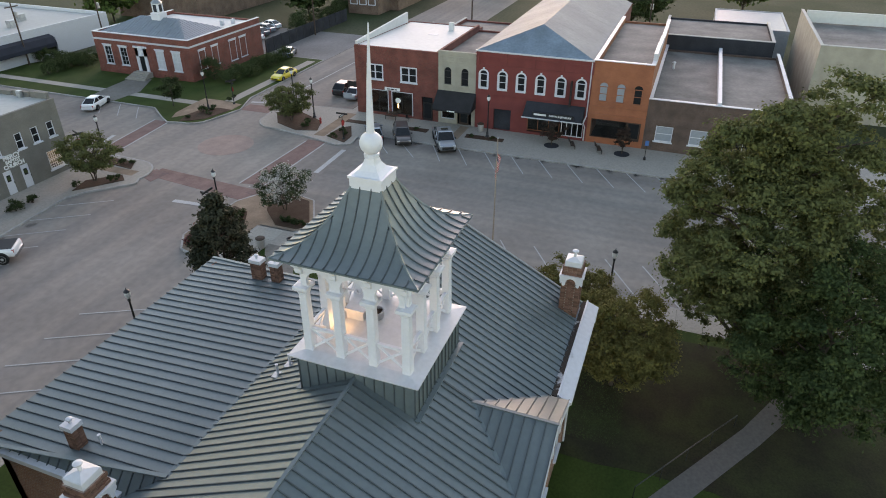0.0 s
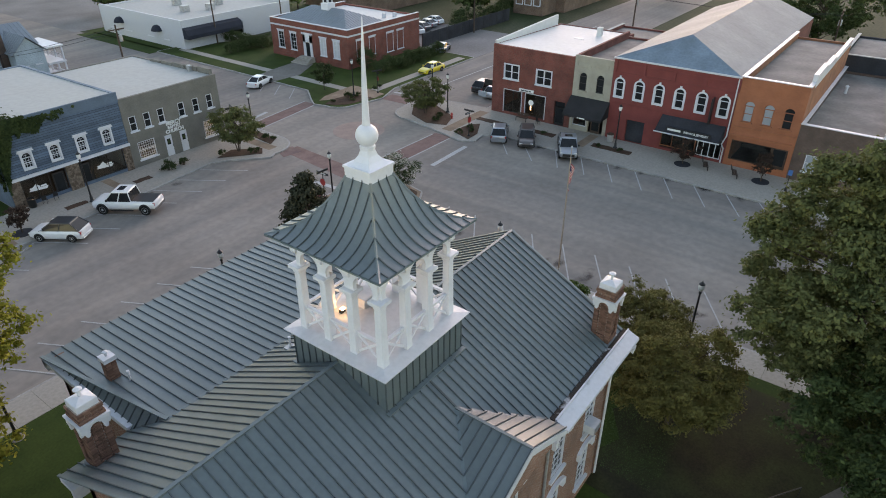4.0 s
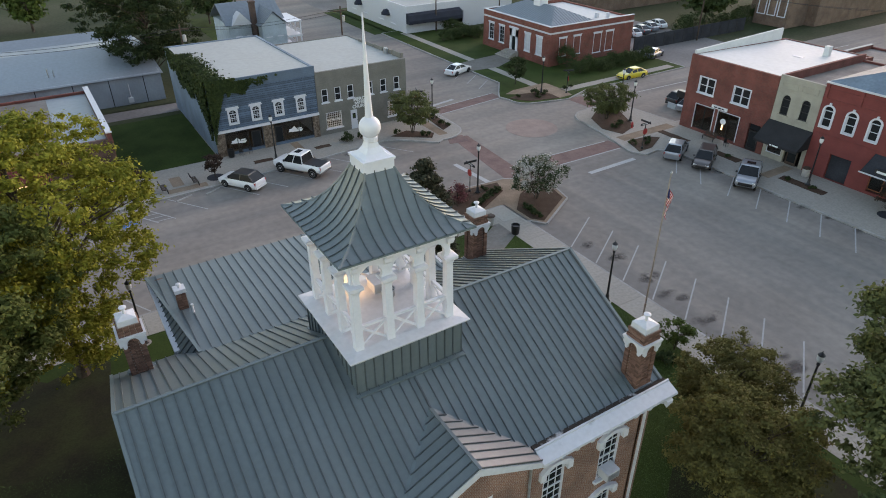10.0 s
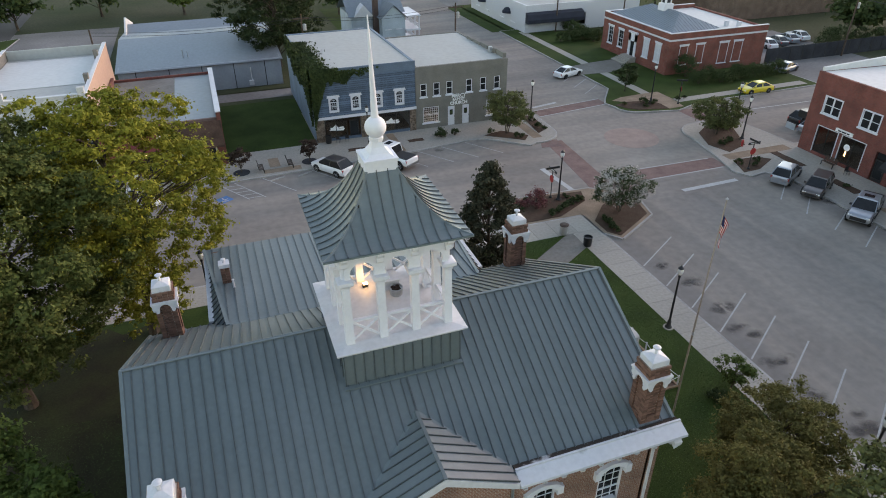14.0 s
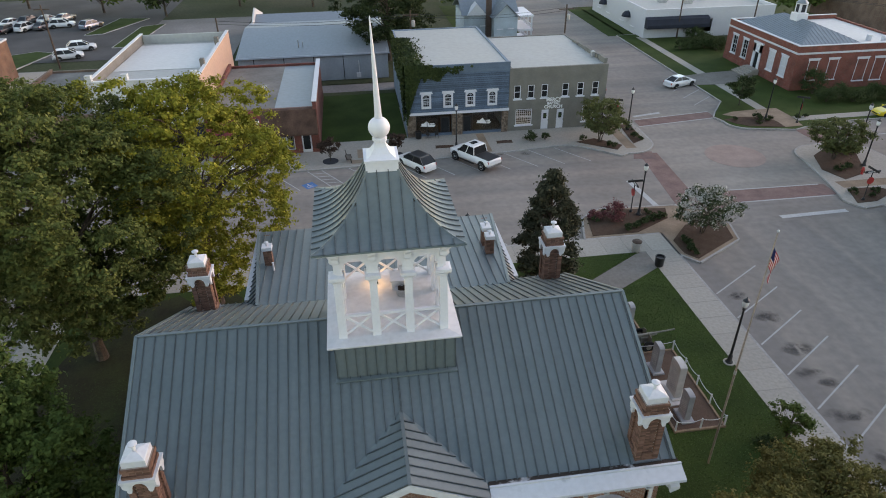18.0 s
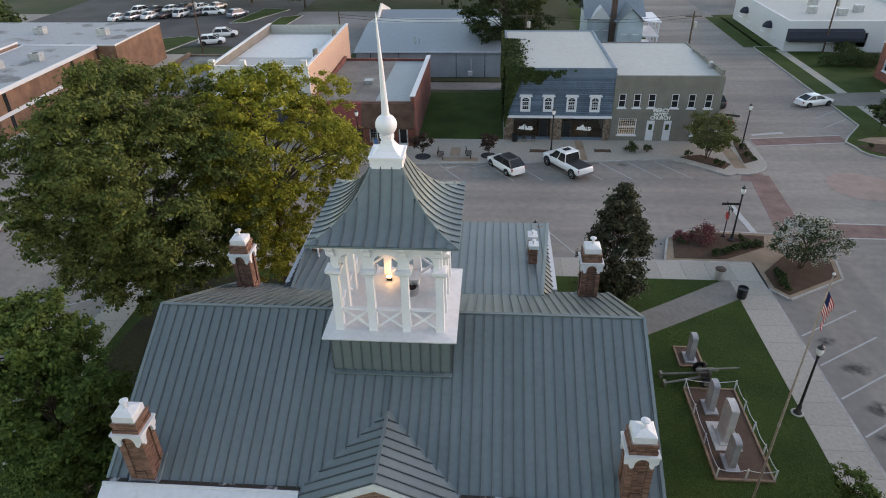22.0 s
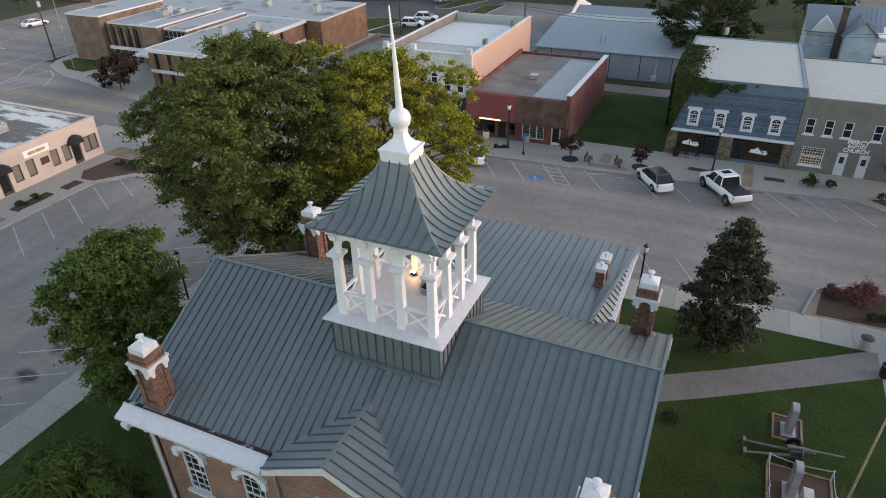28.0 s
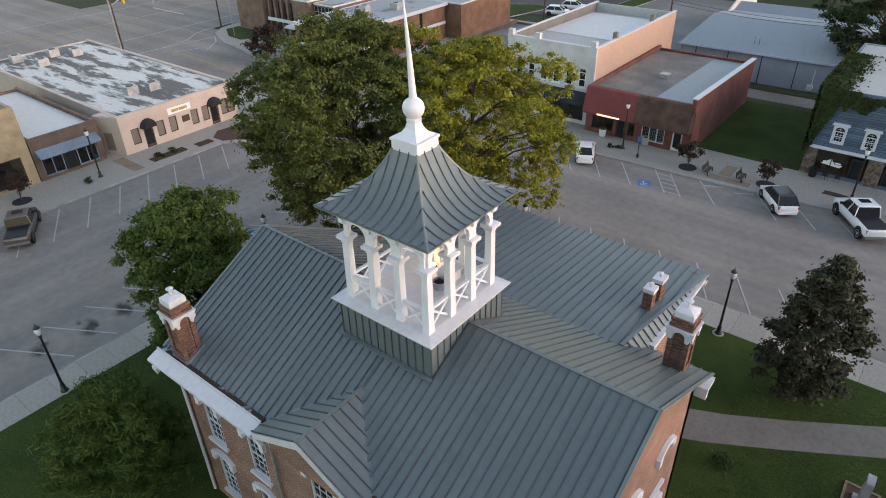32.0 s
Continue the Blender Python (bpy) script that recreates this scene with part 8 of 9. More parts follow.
for k, (x, y, h, r) in enumerate(((-52, 132, 13, 6), (-38, 126, 12, 5.5), (-24, 134, 13, 6), (-8, 130, 12, 6), (14, 134, 13, 6), (-70, 140, 13, 7), (38, 150, 12, 6), (60, 128, 9, 5), (22, 118, 9, 4.5), (86, 100, 8, 4.5), (104, 66, 7, 4), (-84, 90, 8, 4), (-136, 80, 12, 6), (-150, 60, 12, 6), (150, 40, 12, 6), (140, -18, 13, 7))):
    tree("far_tree", x, y, h, r, 2.2, M["leaf_dark"] if k % 3 else M["leaf_mid"], "dark green tree in the distance", 70 + k, 46, 100, 0.5, z=0, clump_r=1.7, group="distant trees")


def shrub(x, y, r, h, leaf, label, seed, name="shrub", per=120, z=KZ, group=""):
    rg = np.random.default_rng(seed)
    n = max(5, int(r * 14))
    d = rg.normal(size=(n, 3))
    d /= np.linalg.norm(d, axis=1)[:, None]
    d[:, 2] = np.abs(d[:, 2])
    C = d * np.array([r * 0.7, r * 0.7, h * 0.62]) + np.array([0, 0, h * 0.2])
    s = thing(name, label, "shrub", pose(x, y, z), group)
    part("foliage", leaf_cloud("foliage", C, np.full(n, r * 0.42), per, 0.09, leaf, rg), None, s)
    bm = bmesh.new()
    for k in range(min(5, n)):
        tube(bm, [(0, 0, -0.05), tuple(C[k] * 0.5), tuple(C[k])], [0.03, 0.02, 0.008], 4)
    part("woody_base", bm, M["bark"], s)
    return s


sh = []
for k in range(9):
    f = k / 8
    sh.append((21.6 + 4.0 * f, 24.9 + 1.9 * f, 0.42, 0.6))
for k in range(7):
    f = k / 6
    sh.append((25.5 + 0.2 * math.sin(k), 22.4 - 2.0 * f, 0.42, 0.6))
sh += [(20.6, 28.0, 0.4, 0.5), (22.2, 28.0, 0.35, 0.5), (19.4, 26.8, 0.4, 0.5), (24.6, 27.6, 0.35, 0.5)]
sh += [(18.6, 46.2, 0.8, 1.2), (20.4, 46.2, 0.6, 0.9), (24.6, 45.2, 0.5, 0.7), (26.9, 43.2, 0.45, 0.6), (27.4, 42.7, 0.4, 0.6), (30.6, 45.2, 0.5, 0.7), (30.9, 47.4, 0.5, 0.7), (31.0, 44.4, 0.4, 0.5)]
sh += [(50.9, 37.15, 1.1, 1.3), (52, 38.15, 0.9, 1.2), (47.5, 33.15, 0.6, 0.7), (45.3, 28.15, 0.5, 0.6), (47.7, 28.15, 0.45, 0.6), (46.5, 27.15, 0.4, 0.5), (48.7, 33.55, 0.5, 0.6)]
sh += [(47.4, 48.1, 0.7, 0.9), (48.6, 47.4, 0.5, 0.8), (44.8, 48.2, 0.45, 0.6), (46.8, 46.8, 0.4, 0.5), (52.6, 47.9, 0.4, 0.5), (53.6, 47.9, 0.35, 0.5)]
sh += [(-45.4, 25.6, 1.0, 0.9), (-47.6, 25.6, 0.5, 0.6), (-47.1, 30.2, 0.5, 0.6), (-43.4, 29.4, 0.4, 0.5), (-44.6, 30.2, 0.4, 0.5), (-49, 7.6, 0.5, 0.5), (-49.2, 15, 0.4, 0.4), (-49.2, 16.6, 0.4, 0.4), (-71.0, 45.2, 0.9, 0.9), (-61.6, 45.4, 0.9, 1.0), (-60.4, 45.4, 0.9, 1.0), (-59.2, 45.4, 0.9, 1.0), (-58.0, 45.4, 0.9, 1.0), (-56.8, 45.4, 0.9, 1.0)]
sh += [(20.0, 0.9, 0.7, 0.7), (10.9, -0.6, 0.7, 0.8), (11.2, 4.4, 0.6, 0.7), (-10.6, -3.2, 0.9, 1.1), (10.4, 10.6, 0.6, 0.7), (-12.0, 44.3, 0.4, 0.4), (-11.2, 44.4, 0.4, 0.4), (51.2, 20.15, 0.4, 0.4), (51.4, 10.55, 0.4, 0.4), (51.4, 13.15, 0.3, 0.35), (-48.6, 15, 0.4, 0.4), (-48.6, 16.6, 0.35, 0.4)]
for k, (x, y, r, h) in enumerate(sh):
    shrub(x, y, r, h, M["leaf_shrub"], "small clipped green shrub in a mulch bed" if r < 0.7 else "rounded dense green shrub by the paving", 200 + k, group="bed shrubs", per=70 if r < 0.7 else 120)
shrub(21.3, 27.3, 1.15, 1.7, M["leaf_pink"], "reddish pink-leaved shrub in a mulch bed", 300)
shrub(19.6, 27.4, 0.7, 1.0, M["leaf_pink"], "reddish pink-leaved shrub in a mulch bed", 301)
for k in range(9):
    shrub(59.6 + 1.7 * k, 52.6 + 0.5 * math.sin(k * 2.1), 1.5, 2.0 + 0.6 * math.sin(k * 1.7), M["leaf_dark"], "large dark evergreen shrub beside the public building", 310 + k, per=130)
shrub(59.9, 55.95, 1.9, 4.0, M["leaf_dark"], "tall dark evergreen shrub beside the public building", 330, per=200)
for k in range(10):
    shrub(58.6, 79.0 + 1.7 * k, 1.4, 2.3, M["leaf_dark"], "clipped dark hedge plant", 340 + k, name="hedge_plant", per=110, group="hedge")
for k in range(7):
    shrub(53.2 + 1.4 * k, 80.8, 1.15, 2.0, M["leaf_dark"], "clipped dark hedge plant", 350 + k, name="hedge_plant", per=110, group="hedge")
for k in range(14):
    shrub(92.6 + 2.6 * k, 62 + 1.5 * math.sin(k), 2.0, 3.2, M["leaf_dark"], "overgrown dark hedge plant", 360 + k, name="hedge_plant", per=110, z=0, group="overgrown hedge")

# grass blades on the lawn that the camera passes nearest
def inside(px, py, poly):
    r = np.zeros(len(px), bool)
    for (xa, ya), (xb, yb) in zip(poly, poly[1:] + poly[:1]):
        c = (ya > py) != (yb > py)
        r ^= c & (px < (xb - xa) * (py - ya) / ((yb - ya) or 1e-9) + xa)
    return r


rg = np.random.default_rng(77)
n = 90000
gx, gy = rg.uniform(9.6, 21.7, n), rg.uniform(-9, 21.2, n)
gx2, gy2 = rg.uniform(-21.8, -9.6, n // 2), rg.uniform(-18, 12, n // 2)
gx, gy = np.concatenate([gx, gx2]), np.concatenate([gy, gy2])
n = len(gx)
a, hgt = rg.uniform(0, 6.28, n), rg.uniform(0.02, 0.06, n)
base = np.stack([gx, gy, np.full(n, KZ - 0.005)], 1)
side = np.stack([np.cos(a), np.sin(a), np.zeros(n)], 1) * 0.03
tip = base + np.stack([rg.normal(size=n) * 0.04, rg.normal(size=n) * 0.04, hgt], 1)
keep = ~inside(gx, gy, [(9.5, 11.5), (12.5, 13.2), (17.0, 15.9), (21.8, 18.8), (21.8, 21.3), (21.2, 21.4), (16.4, 18.3), (12.7, 16.0), (9.5, 14.2)])
keep &= ~inside(gx, gy, [(22.0, -22.4), (22.0, -19.9), (13.6, -15.2), (6.7, -10.4), (0.0, -7.4), (0, -9.8), (8.0, -13.9), (12.4, -16.7)])
V = np.stack([base - side, base + side, tip], 1)[keep].reshape(-1, 3)
me = bpy.data.meshes.new("grass_blades")
k = len(V) // 3
me.vertices.add(3 * k)
me.vertices.foreach_set("co", V.ravel())
me.loops.add(3 * k)
me.loops.foreach_set("vertex_index", np.arange(3 * k))
me.polygons.add(k)
me.polygons.foreach_set("loop_start", np.arange(k) * 3)
me.update(calc_edges=True)
me.materials.append(M["blade"])
tagged(new("grass_blades", me), "short green grass blades on the lawn", "grass", kind="stuff")

# ---- street furniture ----
lamp_proto = thing("street_lamp", "tall black iron street lamp with a clear acorn lantern", "street lamp", pose(23.7, 27.4, KZ), "street lamps")
part("base", lathe(bmesh.new(), [(0.24, -0.05), (0.24, 0.1), (0.15, 0.2), (0.13, 0.55), (0.09, 0.65)], 12), M["black"], lamp_proto, smooth=True)
part("footing", lathe(bmesh.new(), [(0.36, -0.05), (0.36, 0.04)], 16), M["concrete"], lamp_proto, "round concrete footing")
part("pole", lathe(bmesh.new(), [(0.085, 0.6), (0.06, 4.1), (0.1, 4.15), (0.1, 4.22), (0.05, 4.3)], 10), M["black"], lamp_proto, smooth=True)
lan = part("lantern", lathe(bmesh.new(), [(0.07, 4.32), (0.16, 4.42), (0.2, 4.62), (0.17, 4.8)], 12), M["lamp_glass"], lamp_proto, "pale glass lantern", smooth=True)
part("cap", lathe(bmesh.new(), [(0.2, 4.8), (0.2, 4.84), (0.1, 4.95), (0.03, 5.0), (0.02, 5.1)], 12), M["black"], lan, smooth=True)
for x, y in ((10.05, 45.6), (-10.8, 44.6), (6.9, 20.9), (-22.2, -7.5), (-49.2, 8.8), (52, 11.45), (53.3, 38.15), (21.5, 7.7), (48.6, 48.2), (30.8, 47.6), (-7.8, 20.6), (22.4, -6.6), (50.7, 33.75), (-22.1, 8.2), (-49.1, -8.4)):
    copy_thing(lamp_proto, pose(x, y, KZ))


def stop_sign(x, y, rz):
    s = thing("stop_sign", "red stop sign with dark street name blades on a black post", "road sign", pose(x, y, KZ, 0, 0, rz), "stop signs")
    part("post", tube(bmesh.new(), [(0, 0, -0.1), (0, 0, 2.9)], 0.045, 8), M["black"], s)
    part("plate", slab(bmesh.new(), [(0.36 * math.cos(radians(22.5 + 45 * k)), 2.0 + 0.36 * math.sin(radians(22.5 + 45 * k))) for k in range(8)], -0.075, -0.055), M["sign_red"], s)
    part("back_plate", boxes((-0.12, 0.05, 1.7, 0.12, 0.07, 2.3)), M["black"], s)
    part("name_blade", boxes((-0.75, -0.02, 2.75, 0.75, 0.02, 2.98)), M["black"], s, "dark street name blade with bars of writing")
    part("name_blade", boxes((-0.02, -0.7, 2.99, 0.02, 0.7, 3.2)), M["black"], s)
    part("writing", boxes((-0.5, -0.024, 2.82, 0.4, -0.021, 2.91)), M["sign_white"], s)
    part("base", lathe(bmesh.new(), [(0.16, -0.05), (0.16, 0.12), (0.08, 0.25)], 10), M["black"], s)
    return s


stop_sign(23.2, 28.0, -90)
stop_sign(45.3, 26.75, 0)
stop_sign(30.0, 50.0, 160)
stop_sign(51.5, 46.35, 60)


def pole_sign(x, y, rz, color, label):
    s = thing("parking_sign", label, "road sign", pose(x, y, KZ, 0, 0, rz), "parking signs")
    part("post", tube(bmesh.new(), [(0, 0, -0.1), (0, 0, 2.1)], 0.04, 8), M["black"], s)
    part("plate", boxes((-0.19, -0.07, 1.65, 0.19, -0.045, 2.2)), color, s)
    part("base", lathe(bmesh.new(), [(0.13, -0.05), (0.13, 0.3), (0.07, 0.4)], 8), M["black"], s)


pole_sign(-8.7, 43.5, 0, M["sign_blue"], "blue accessible parking sign on a black post")
pole_sign(51.5, -6.45, -90, M["sign_blue"], "blue accessible parking sign on a black post")
pole_sign(-22.6, 11.6, 60, M["sign_blue"], "blue accessible parking sign on a black post")


def bench(x, y, rz):
    b = thing("bench", "dark slatted park bench on the sidewalk", "bench", pose(x, y, KZ, 0, 0, rz), "street benches")
    for k in range(4):
        part("seat_slat", boxes((-0.75, -0.42 + 0.11 * k, 0.42, 0.75, -0.33 + 0.11 * k, 0.45)), M["wood"], b)
    for k in range(4):
        part("back_slat", boxes((-0.75, 0.05 + 0.025 * k, 0.52 + 0.11 * k, 0.75, 0.08 + 0.025 * k, 0.61 + 0.11 * k)), M["wood"], b)
    for s in (-0.7, 0.7):
        part("leg", loft(bmesh.new(), [[(s + d, -0.45, 0), (s + d, -0.38, 0), (s + d, -0.3, 0.4), (s + d, 0.1, 0.4), (s + d, 0.22, 0.98), (s + d, 0.16, 0.98), (s + d, 0.04, 0.46), (s + d, -0.42, 0.46)] for d in (-0.025, 0.025)]), M["black"], b)


bench(-2.0, 43.9, 90)
bench(1.0, 44.2, 90)
bench(52.3, 1.75, 20)
bench(52, -1.25, 20)
bench(53.7, 24.45, -90)


def litter_bin(x, y, material, label, lid=True):
    b = thing("litter_bin", label, "litter bin", pose(x, y, KZ + 0.02), "litter bins")
    part("drum", lathe(bmesh.new(), [(0.28, 0), (0.34, 0.1), (0.37, 0.8), (0.39, 0.86), (0.33, 0.86), (0.3, 0.2)], 16), material, b, smooth=True)
    part("liner" if not lid else "lid", lathe(bmesh.new(), [(0.31, 0.7), (0.3, 0.72)] if not lid else [(0.4, 0.86), (0.4, 0.92), (0.22, 1.02), (0.2, 1.02)], 16), M["black"] if not lid else M["wood"], b)


litter_bin(21.0, 21.5, M["granite_pale"], "pebble-faced concrete litter bin with a brown lid")
litter_bin(21.9, 19.1, M["black"], "round black planter tub on the sidewalk", False)
litter_bin(53.5, 12.75, M["granite_pale"], "pebble-faced concrete litter bin with a brown lid")
litter_bin(6.2, 48.9, M["black"], "round black tub beside the shop front", False)
litter_bin(-9.4, 46.9, M["granite_pale"], "concrete planter tub beside the shop door", False)
litter_bin(-14.0, 46.4, M["sign_white"], "white newspaper box beside the shop door")
for x, y in ((7.3, 48.8), (8.3, 48.8), (53.5, 22.15)):
    s = thing("metal_chair", "small dark metal cafe chair on the sidewalk", "chair", pose(x, y, KZ, 0, 0, 20 * x), "cafe chairs")
    part("seat", boxes((-0.2, -0.2, 0.43, 0.2, 0.2, 0.46)), M["black"], s)
    part("backrest", boxes((-0.2, 0.18, 0.46, 0.2, 0.21, 0.88)), M["black"], s)
    for dx in (-0.18, 0.16):
        for dy in (-0.18, 0.16):
            part("leg", boxes((dx, dy, 0, dx + 0.025, dy + 0.025, 0.43)), M["black"], s)
hy = thing("fire_hydrant", "red fire hydrant in a mulch bed", "fire hydrant", pose(49.1, 31.95, KZ))
part("barrel", lathe(bmesh.new(), [(0.16, 0), (0.16, 0.06), (0.11, 0.08), (0.11, 0.55), (0.14, 0.56), (0.12, 0.68), (0.04, 0.76)], 12), M["sign_red"], hy, smooth=True)
part("nozzle", boxes((-0.2, -0.06, 0.38, 0.2, 0.06, 0.5)), M["sign_red"], hy)

# flagpole with its flag, leaning a little to nobody's eye
fp = thing("flagpole", "tall bare wooden flagpole with a hanging striped flag", "flagpole", pose(16.3, 0.4, KZ))
part("pole", tube(bmesh.new(), [(0, 0, -0.2), (0, 0, 6.4), (0.05, 0, 14.2)], [0.06, 0.05, 0.025], 10), mat("weathered_pole", (0.30, 0.25, 0.20), 0.7, var=0.2, scale=2, fine=9), fp, smooth=True)
part("joint", lathe(bmesh.new(), [(0.065, 6.3), (0.065, 6.5)], 10), M["alu"], fp)
part("finial", lathe(bmesh.new(), [(0.02, 14.15), (0.07, 14.22), (0.02, 14.3)], 10, 0.05), M["alu"], fp)
flag_r = mat("flag_red", (0.42, 0.04, 0.05), 0.9, var=0.1)
flag_w = mat("flag_white", (0.62, 0.58, 0.58), 0.9, var=0.1)
flag_b = mat("flag_blue", (0.035, 0.05, 0.14), 0.9, var=0.1)
def drape(u, v):
    """A limp flag: u from the hoist to the fly, v from the head down."""
    sag = u * 0.55
    return (0.06 + 0.46 * u * (1 - 0.35 * v) , 0.14 * math.sin(7 * u + 2.2 * v) * (0.3 + u), 13.5 - 1.0 * v - sag - 0.5 * u * u)


fl_root = None
for k in range(13):
    bm = bmesh.new()
    u0 = 0.4 if k < 7 else 0.0
    rows = [[bm.verts.new(drape(u0 + (1 - u0) * i / 10, (k + j) / 13)) for i in range(11)] for j in (0, 1)]
    for i in range(10):
        bm.faces.new((rows[0][i], rows[0][i + 1], rows[1][i + 1], rows[1][i]))
    bmesh.ops.solidify(bm, geom=bm.faces[:], thickness=0.006)
    ob = part("flag" if k == 0 else "stripe", bm, flag_r if k % 2 == 0 else flag_w, fl_root or fp, "limp red and white striped flag" if k == 0 else "")
    fl_root = fl_root or ob
bm = bmesh.new()
rows = [[bm.verts.new(drape(0.4 * i / 6, 7 / 13 * j / 6)) for i in range(7)] for j in range(7)]
for j in range(6):
    for i in range(6):
        bm.faces.new((rows[j][i], rows[j][i + 1], rows[j + 1][i + 1], rows[j + 1][i]))
bmesh.ops.solidify(bm, geom=bm.faces[:], thickness=0.006)
part("canton", bm, flag_b, fl_root, "dark blue corner of the flag")

# memorials on the lawn
def stone_slab(x, y, w, d, h, material, label, base=True, rz=0.0):
    s = thing("memorial_stone", label, "memorial", pose(x, y, KZ + 0.06, 0, 0, rz), "memorial stones")
    n = 8
    prof_ = [(-w / 2, 0.12), (w / 2, 0.12), (w / 2, h - 0.14)] + [(w / 2 * math.cos(math.pi * i / n), h - 0.14 + 0.14 * math.sin(math.pi * i / n)) for i in range(1, n)] + [(-w / 2, h - 0.14)]
    part("tablet", slab(bmesh.new(), prof_, -d / 2, d / 2), material, s)
    part("plinth", boxes((-w / 2 - 0.18, -d / 2 - 0.2, -0.06, w / 2 + 0.18, d / 2 + 0.2, 0.12)), M["granite"] if base else M["granite_pale"], s)
    if not base:
        part("step", boxes((-w / 2 - 0.5, -d / 2 - 0.5, -0.06, w / 2 + 0.5, d / 2 + 0.5, 0.05)), M["granite_pale"], s)
    lettering = boxes(*[(-w * 0.32, -d / 2 - 0.004, 0.5 + 0.12 * k, w * 0.32, -d / 2, 0.54 + 0.12 * k) for k in range(max(1, int((h - 0.9) / 0.12)))])
    part("inscription", lettering, M["granite"] if not base else M["granite_pale"], s)
    return s


def timber_bed(x0, y0, x1, y1, label):
    b = thing("memorial_bed", label, "planting bed", pose(0, 0, KZ), kind="structure")
    part("gravel", boxes((x0 + 0.1, y0 + 0.1, -0.05, x1 - 0.1, y1 - 0.1, 0.06)), M["chippings"], b)
    for r in ((x0, y0, x1, y0 + 0.12), (x0, y1 - 0.12, x1, y1), (x0, y0 + 0.122, x0 + 0.12, y1 - 0.122), (x1 - 0.12, y0 + 0.122, x1, y1 - 0.122)):
        part("edging_board", boxes((r[0], r[1], -0.05, r[2], r[3], 0.12)), M["timber"], b)
    return b


timber_bed(15.45, 2.6, 18.5, 9.4, "timber-edged bed of red-brown chippings round the memorials")
timber_bed(15.7, 11.3, 17.25, 13.25, "timber-edged bed of red-brown chippings round a memorial")
stone_slab(16.5, 12.1, 0.72, 0.34, 1.95, M["granite"], "tall upright grey granite memorial stone", rz=-90)
stone_slab(16.55, 7.75, 0.8, 0.34, 2.05, M["granite"], "tall upright grey granite memorial stone", rz=-90)
stone_slab(16.75, 5.6, 1.1, 0.42, 2.5, M["granite_pale"], "large pale stone memorial on stepped plinths", False, rz=-90)
stone_slab(16.5, 3.7, 0.8, 0.34, 1.95, M["granite"], "tall upright grey granite memorial stone", rz=-90)
posts = [(15.51, 2.7), (17.0, 2.7), (18.44, 2.7), (18.44, 4.4), (18.44, 6.0), (18.44, 7.6), (18.44, 9.3), (15.51, 9.3), (15.51, 7.2), (15.51, 5.0)]
fence = thing("chain_fence", "low white chain fence round the memorial bed", "fence", pose(0, 0, KZ))
for k, (x, y) in enumerate(posts):
    part("post", boxes((x - 0.035, y - 0.035, -0.05, x + 0.035, y + 0.035, 0.85)), M["white_worn"], fence)
    a, b = Vector((x, y)), Vector(posts[(k + 1) % len(posts)])
    if k == 9 or (a - b).length < 3.5:
        part("chain", tube(bmesh.new(), [(*(a.lerp(b, i / 6)), 0.78 - 0.16 * math.sin(math.pi * i / 6)) for i in range(7)], 0.018, 5), M["white_worn"], fence)

# field gun
gun = thing("field_gun", "old green-grey wheeled field gun on the lawn", "field gun", pose(16.75, 10.15, KZ, 0, 0, 4) @ Matrix.Diagonal((0.8, 0.8, 0.86, 1)))
part("barrel", tube(bmesh.new(), [(-0.6, 0, 1.0), (0.7, 0, 1.05), (0.72, 0, 1.05), (2.7, 0, 1.12)], [0.13, 0.12, 0.085, 0.06], 10), M["gun"], gun, "long tapered gun barrel", smooth=True)
part("recoil_cylinder", tube(bmesh.new(), [(-0.5, 0, 0.85), (1.1, 0, 0.92)], 0.09, 10), M["gun"], gun, smooth=True)
part("shield", loft(bmesh.new(), [[(0.30, -0.75, 0.5), (0.30, -0.2, 0.5), (0.22, -0.2, 1.35), (0.22, -0.75, 1.2)], [(0.34, -0.75, 0.5), (0.34, -0.2, 0.5), (0.26, -0.2, 1.35), (0.26, -0.75, 1.2)]]), M["gun"], gun)
part("shield", loft(bmesh.new(), [[(0.30, 0.2, 0.5), (0.30, 0.75, 0.5), (0.22, 0.75, 1.2), (0.22, 0.2, 1.35)], [(0.34, 0.2, 0.5), (0.34, 0.75, 0.5), (0.26, 0.75, 1.2), (0.26, 0.2, 1.35)]]), M["gun"], gun)
part("cradle", boxes((-0.35, -0.25, 0.5, 0.4, 0.25, 0.9), (-0.1, -0.8, 0.42, 0.15, 0.8, 0.56)), M["gun"], gun)
for s in (-1, 1):
    part("trail", tube(bmesh.new(), [(-0.2, 0.22 * s, 0.5), (-2.9, 0.5 * s, 0.22)], [0.1, 0.075], 6), M["gun"], gun)
    part("spade", boxes((-3.1, 0.5 * s - 0.22, 0.0, -2.9, 0.5 * s + 0.22, 0.4)), M["gun"], gun)
    wheel = part("wheel", lathe(bmesh.new(), [(0.1, -0.09), (0.46, -0.09), (0.5, -0.05), (0.5, 0.05), (0.46, 0.09), (0.1, 0.09)], 20), M["tyre"], gun, "black rubber gun wheel", at=pose(0.02, 0.88 * s, 0.5, 90, 0, 0))
    part("hub", lathe(bmesh.new(), [(0.24, -0.1), (0.24, 0.1)], 14), M["gun"], wheel)

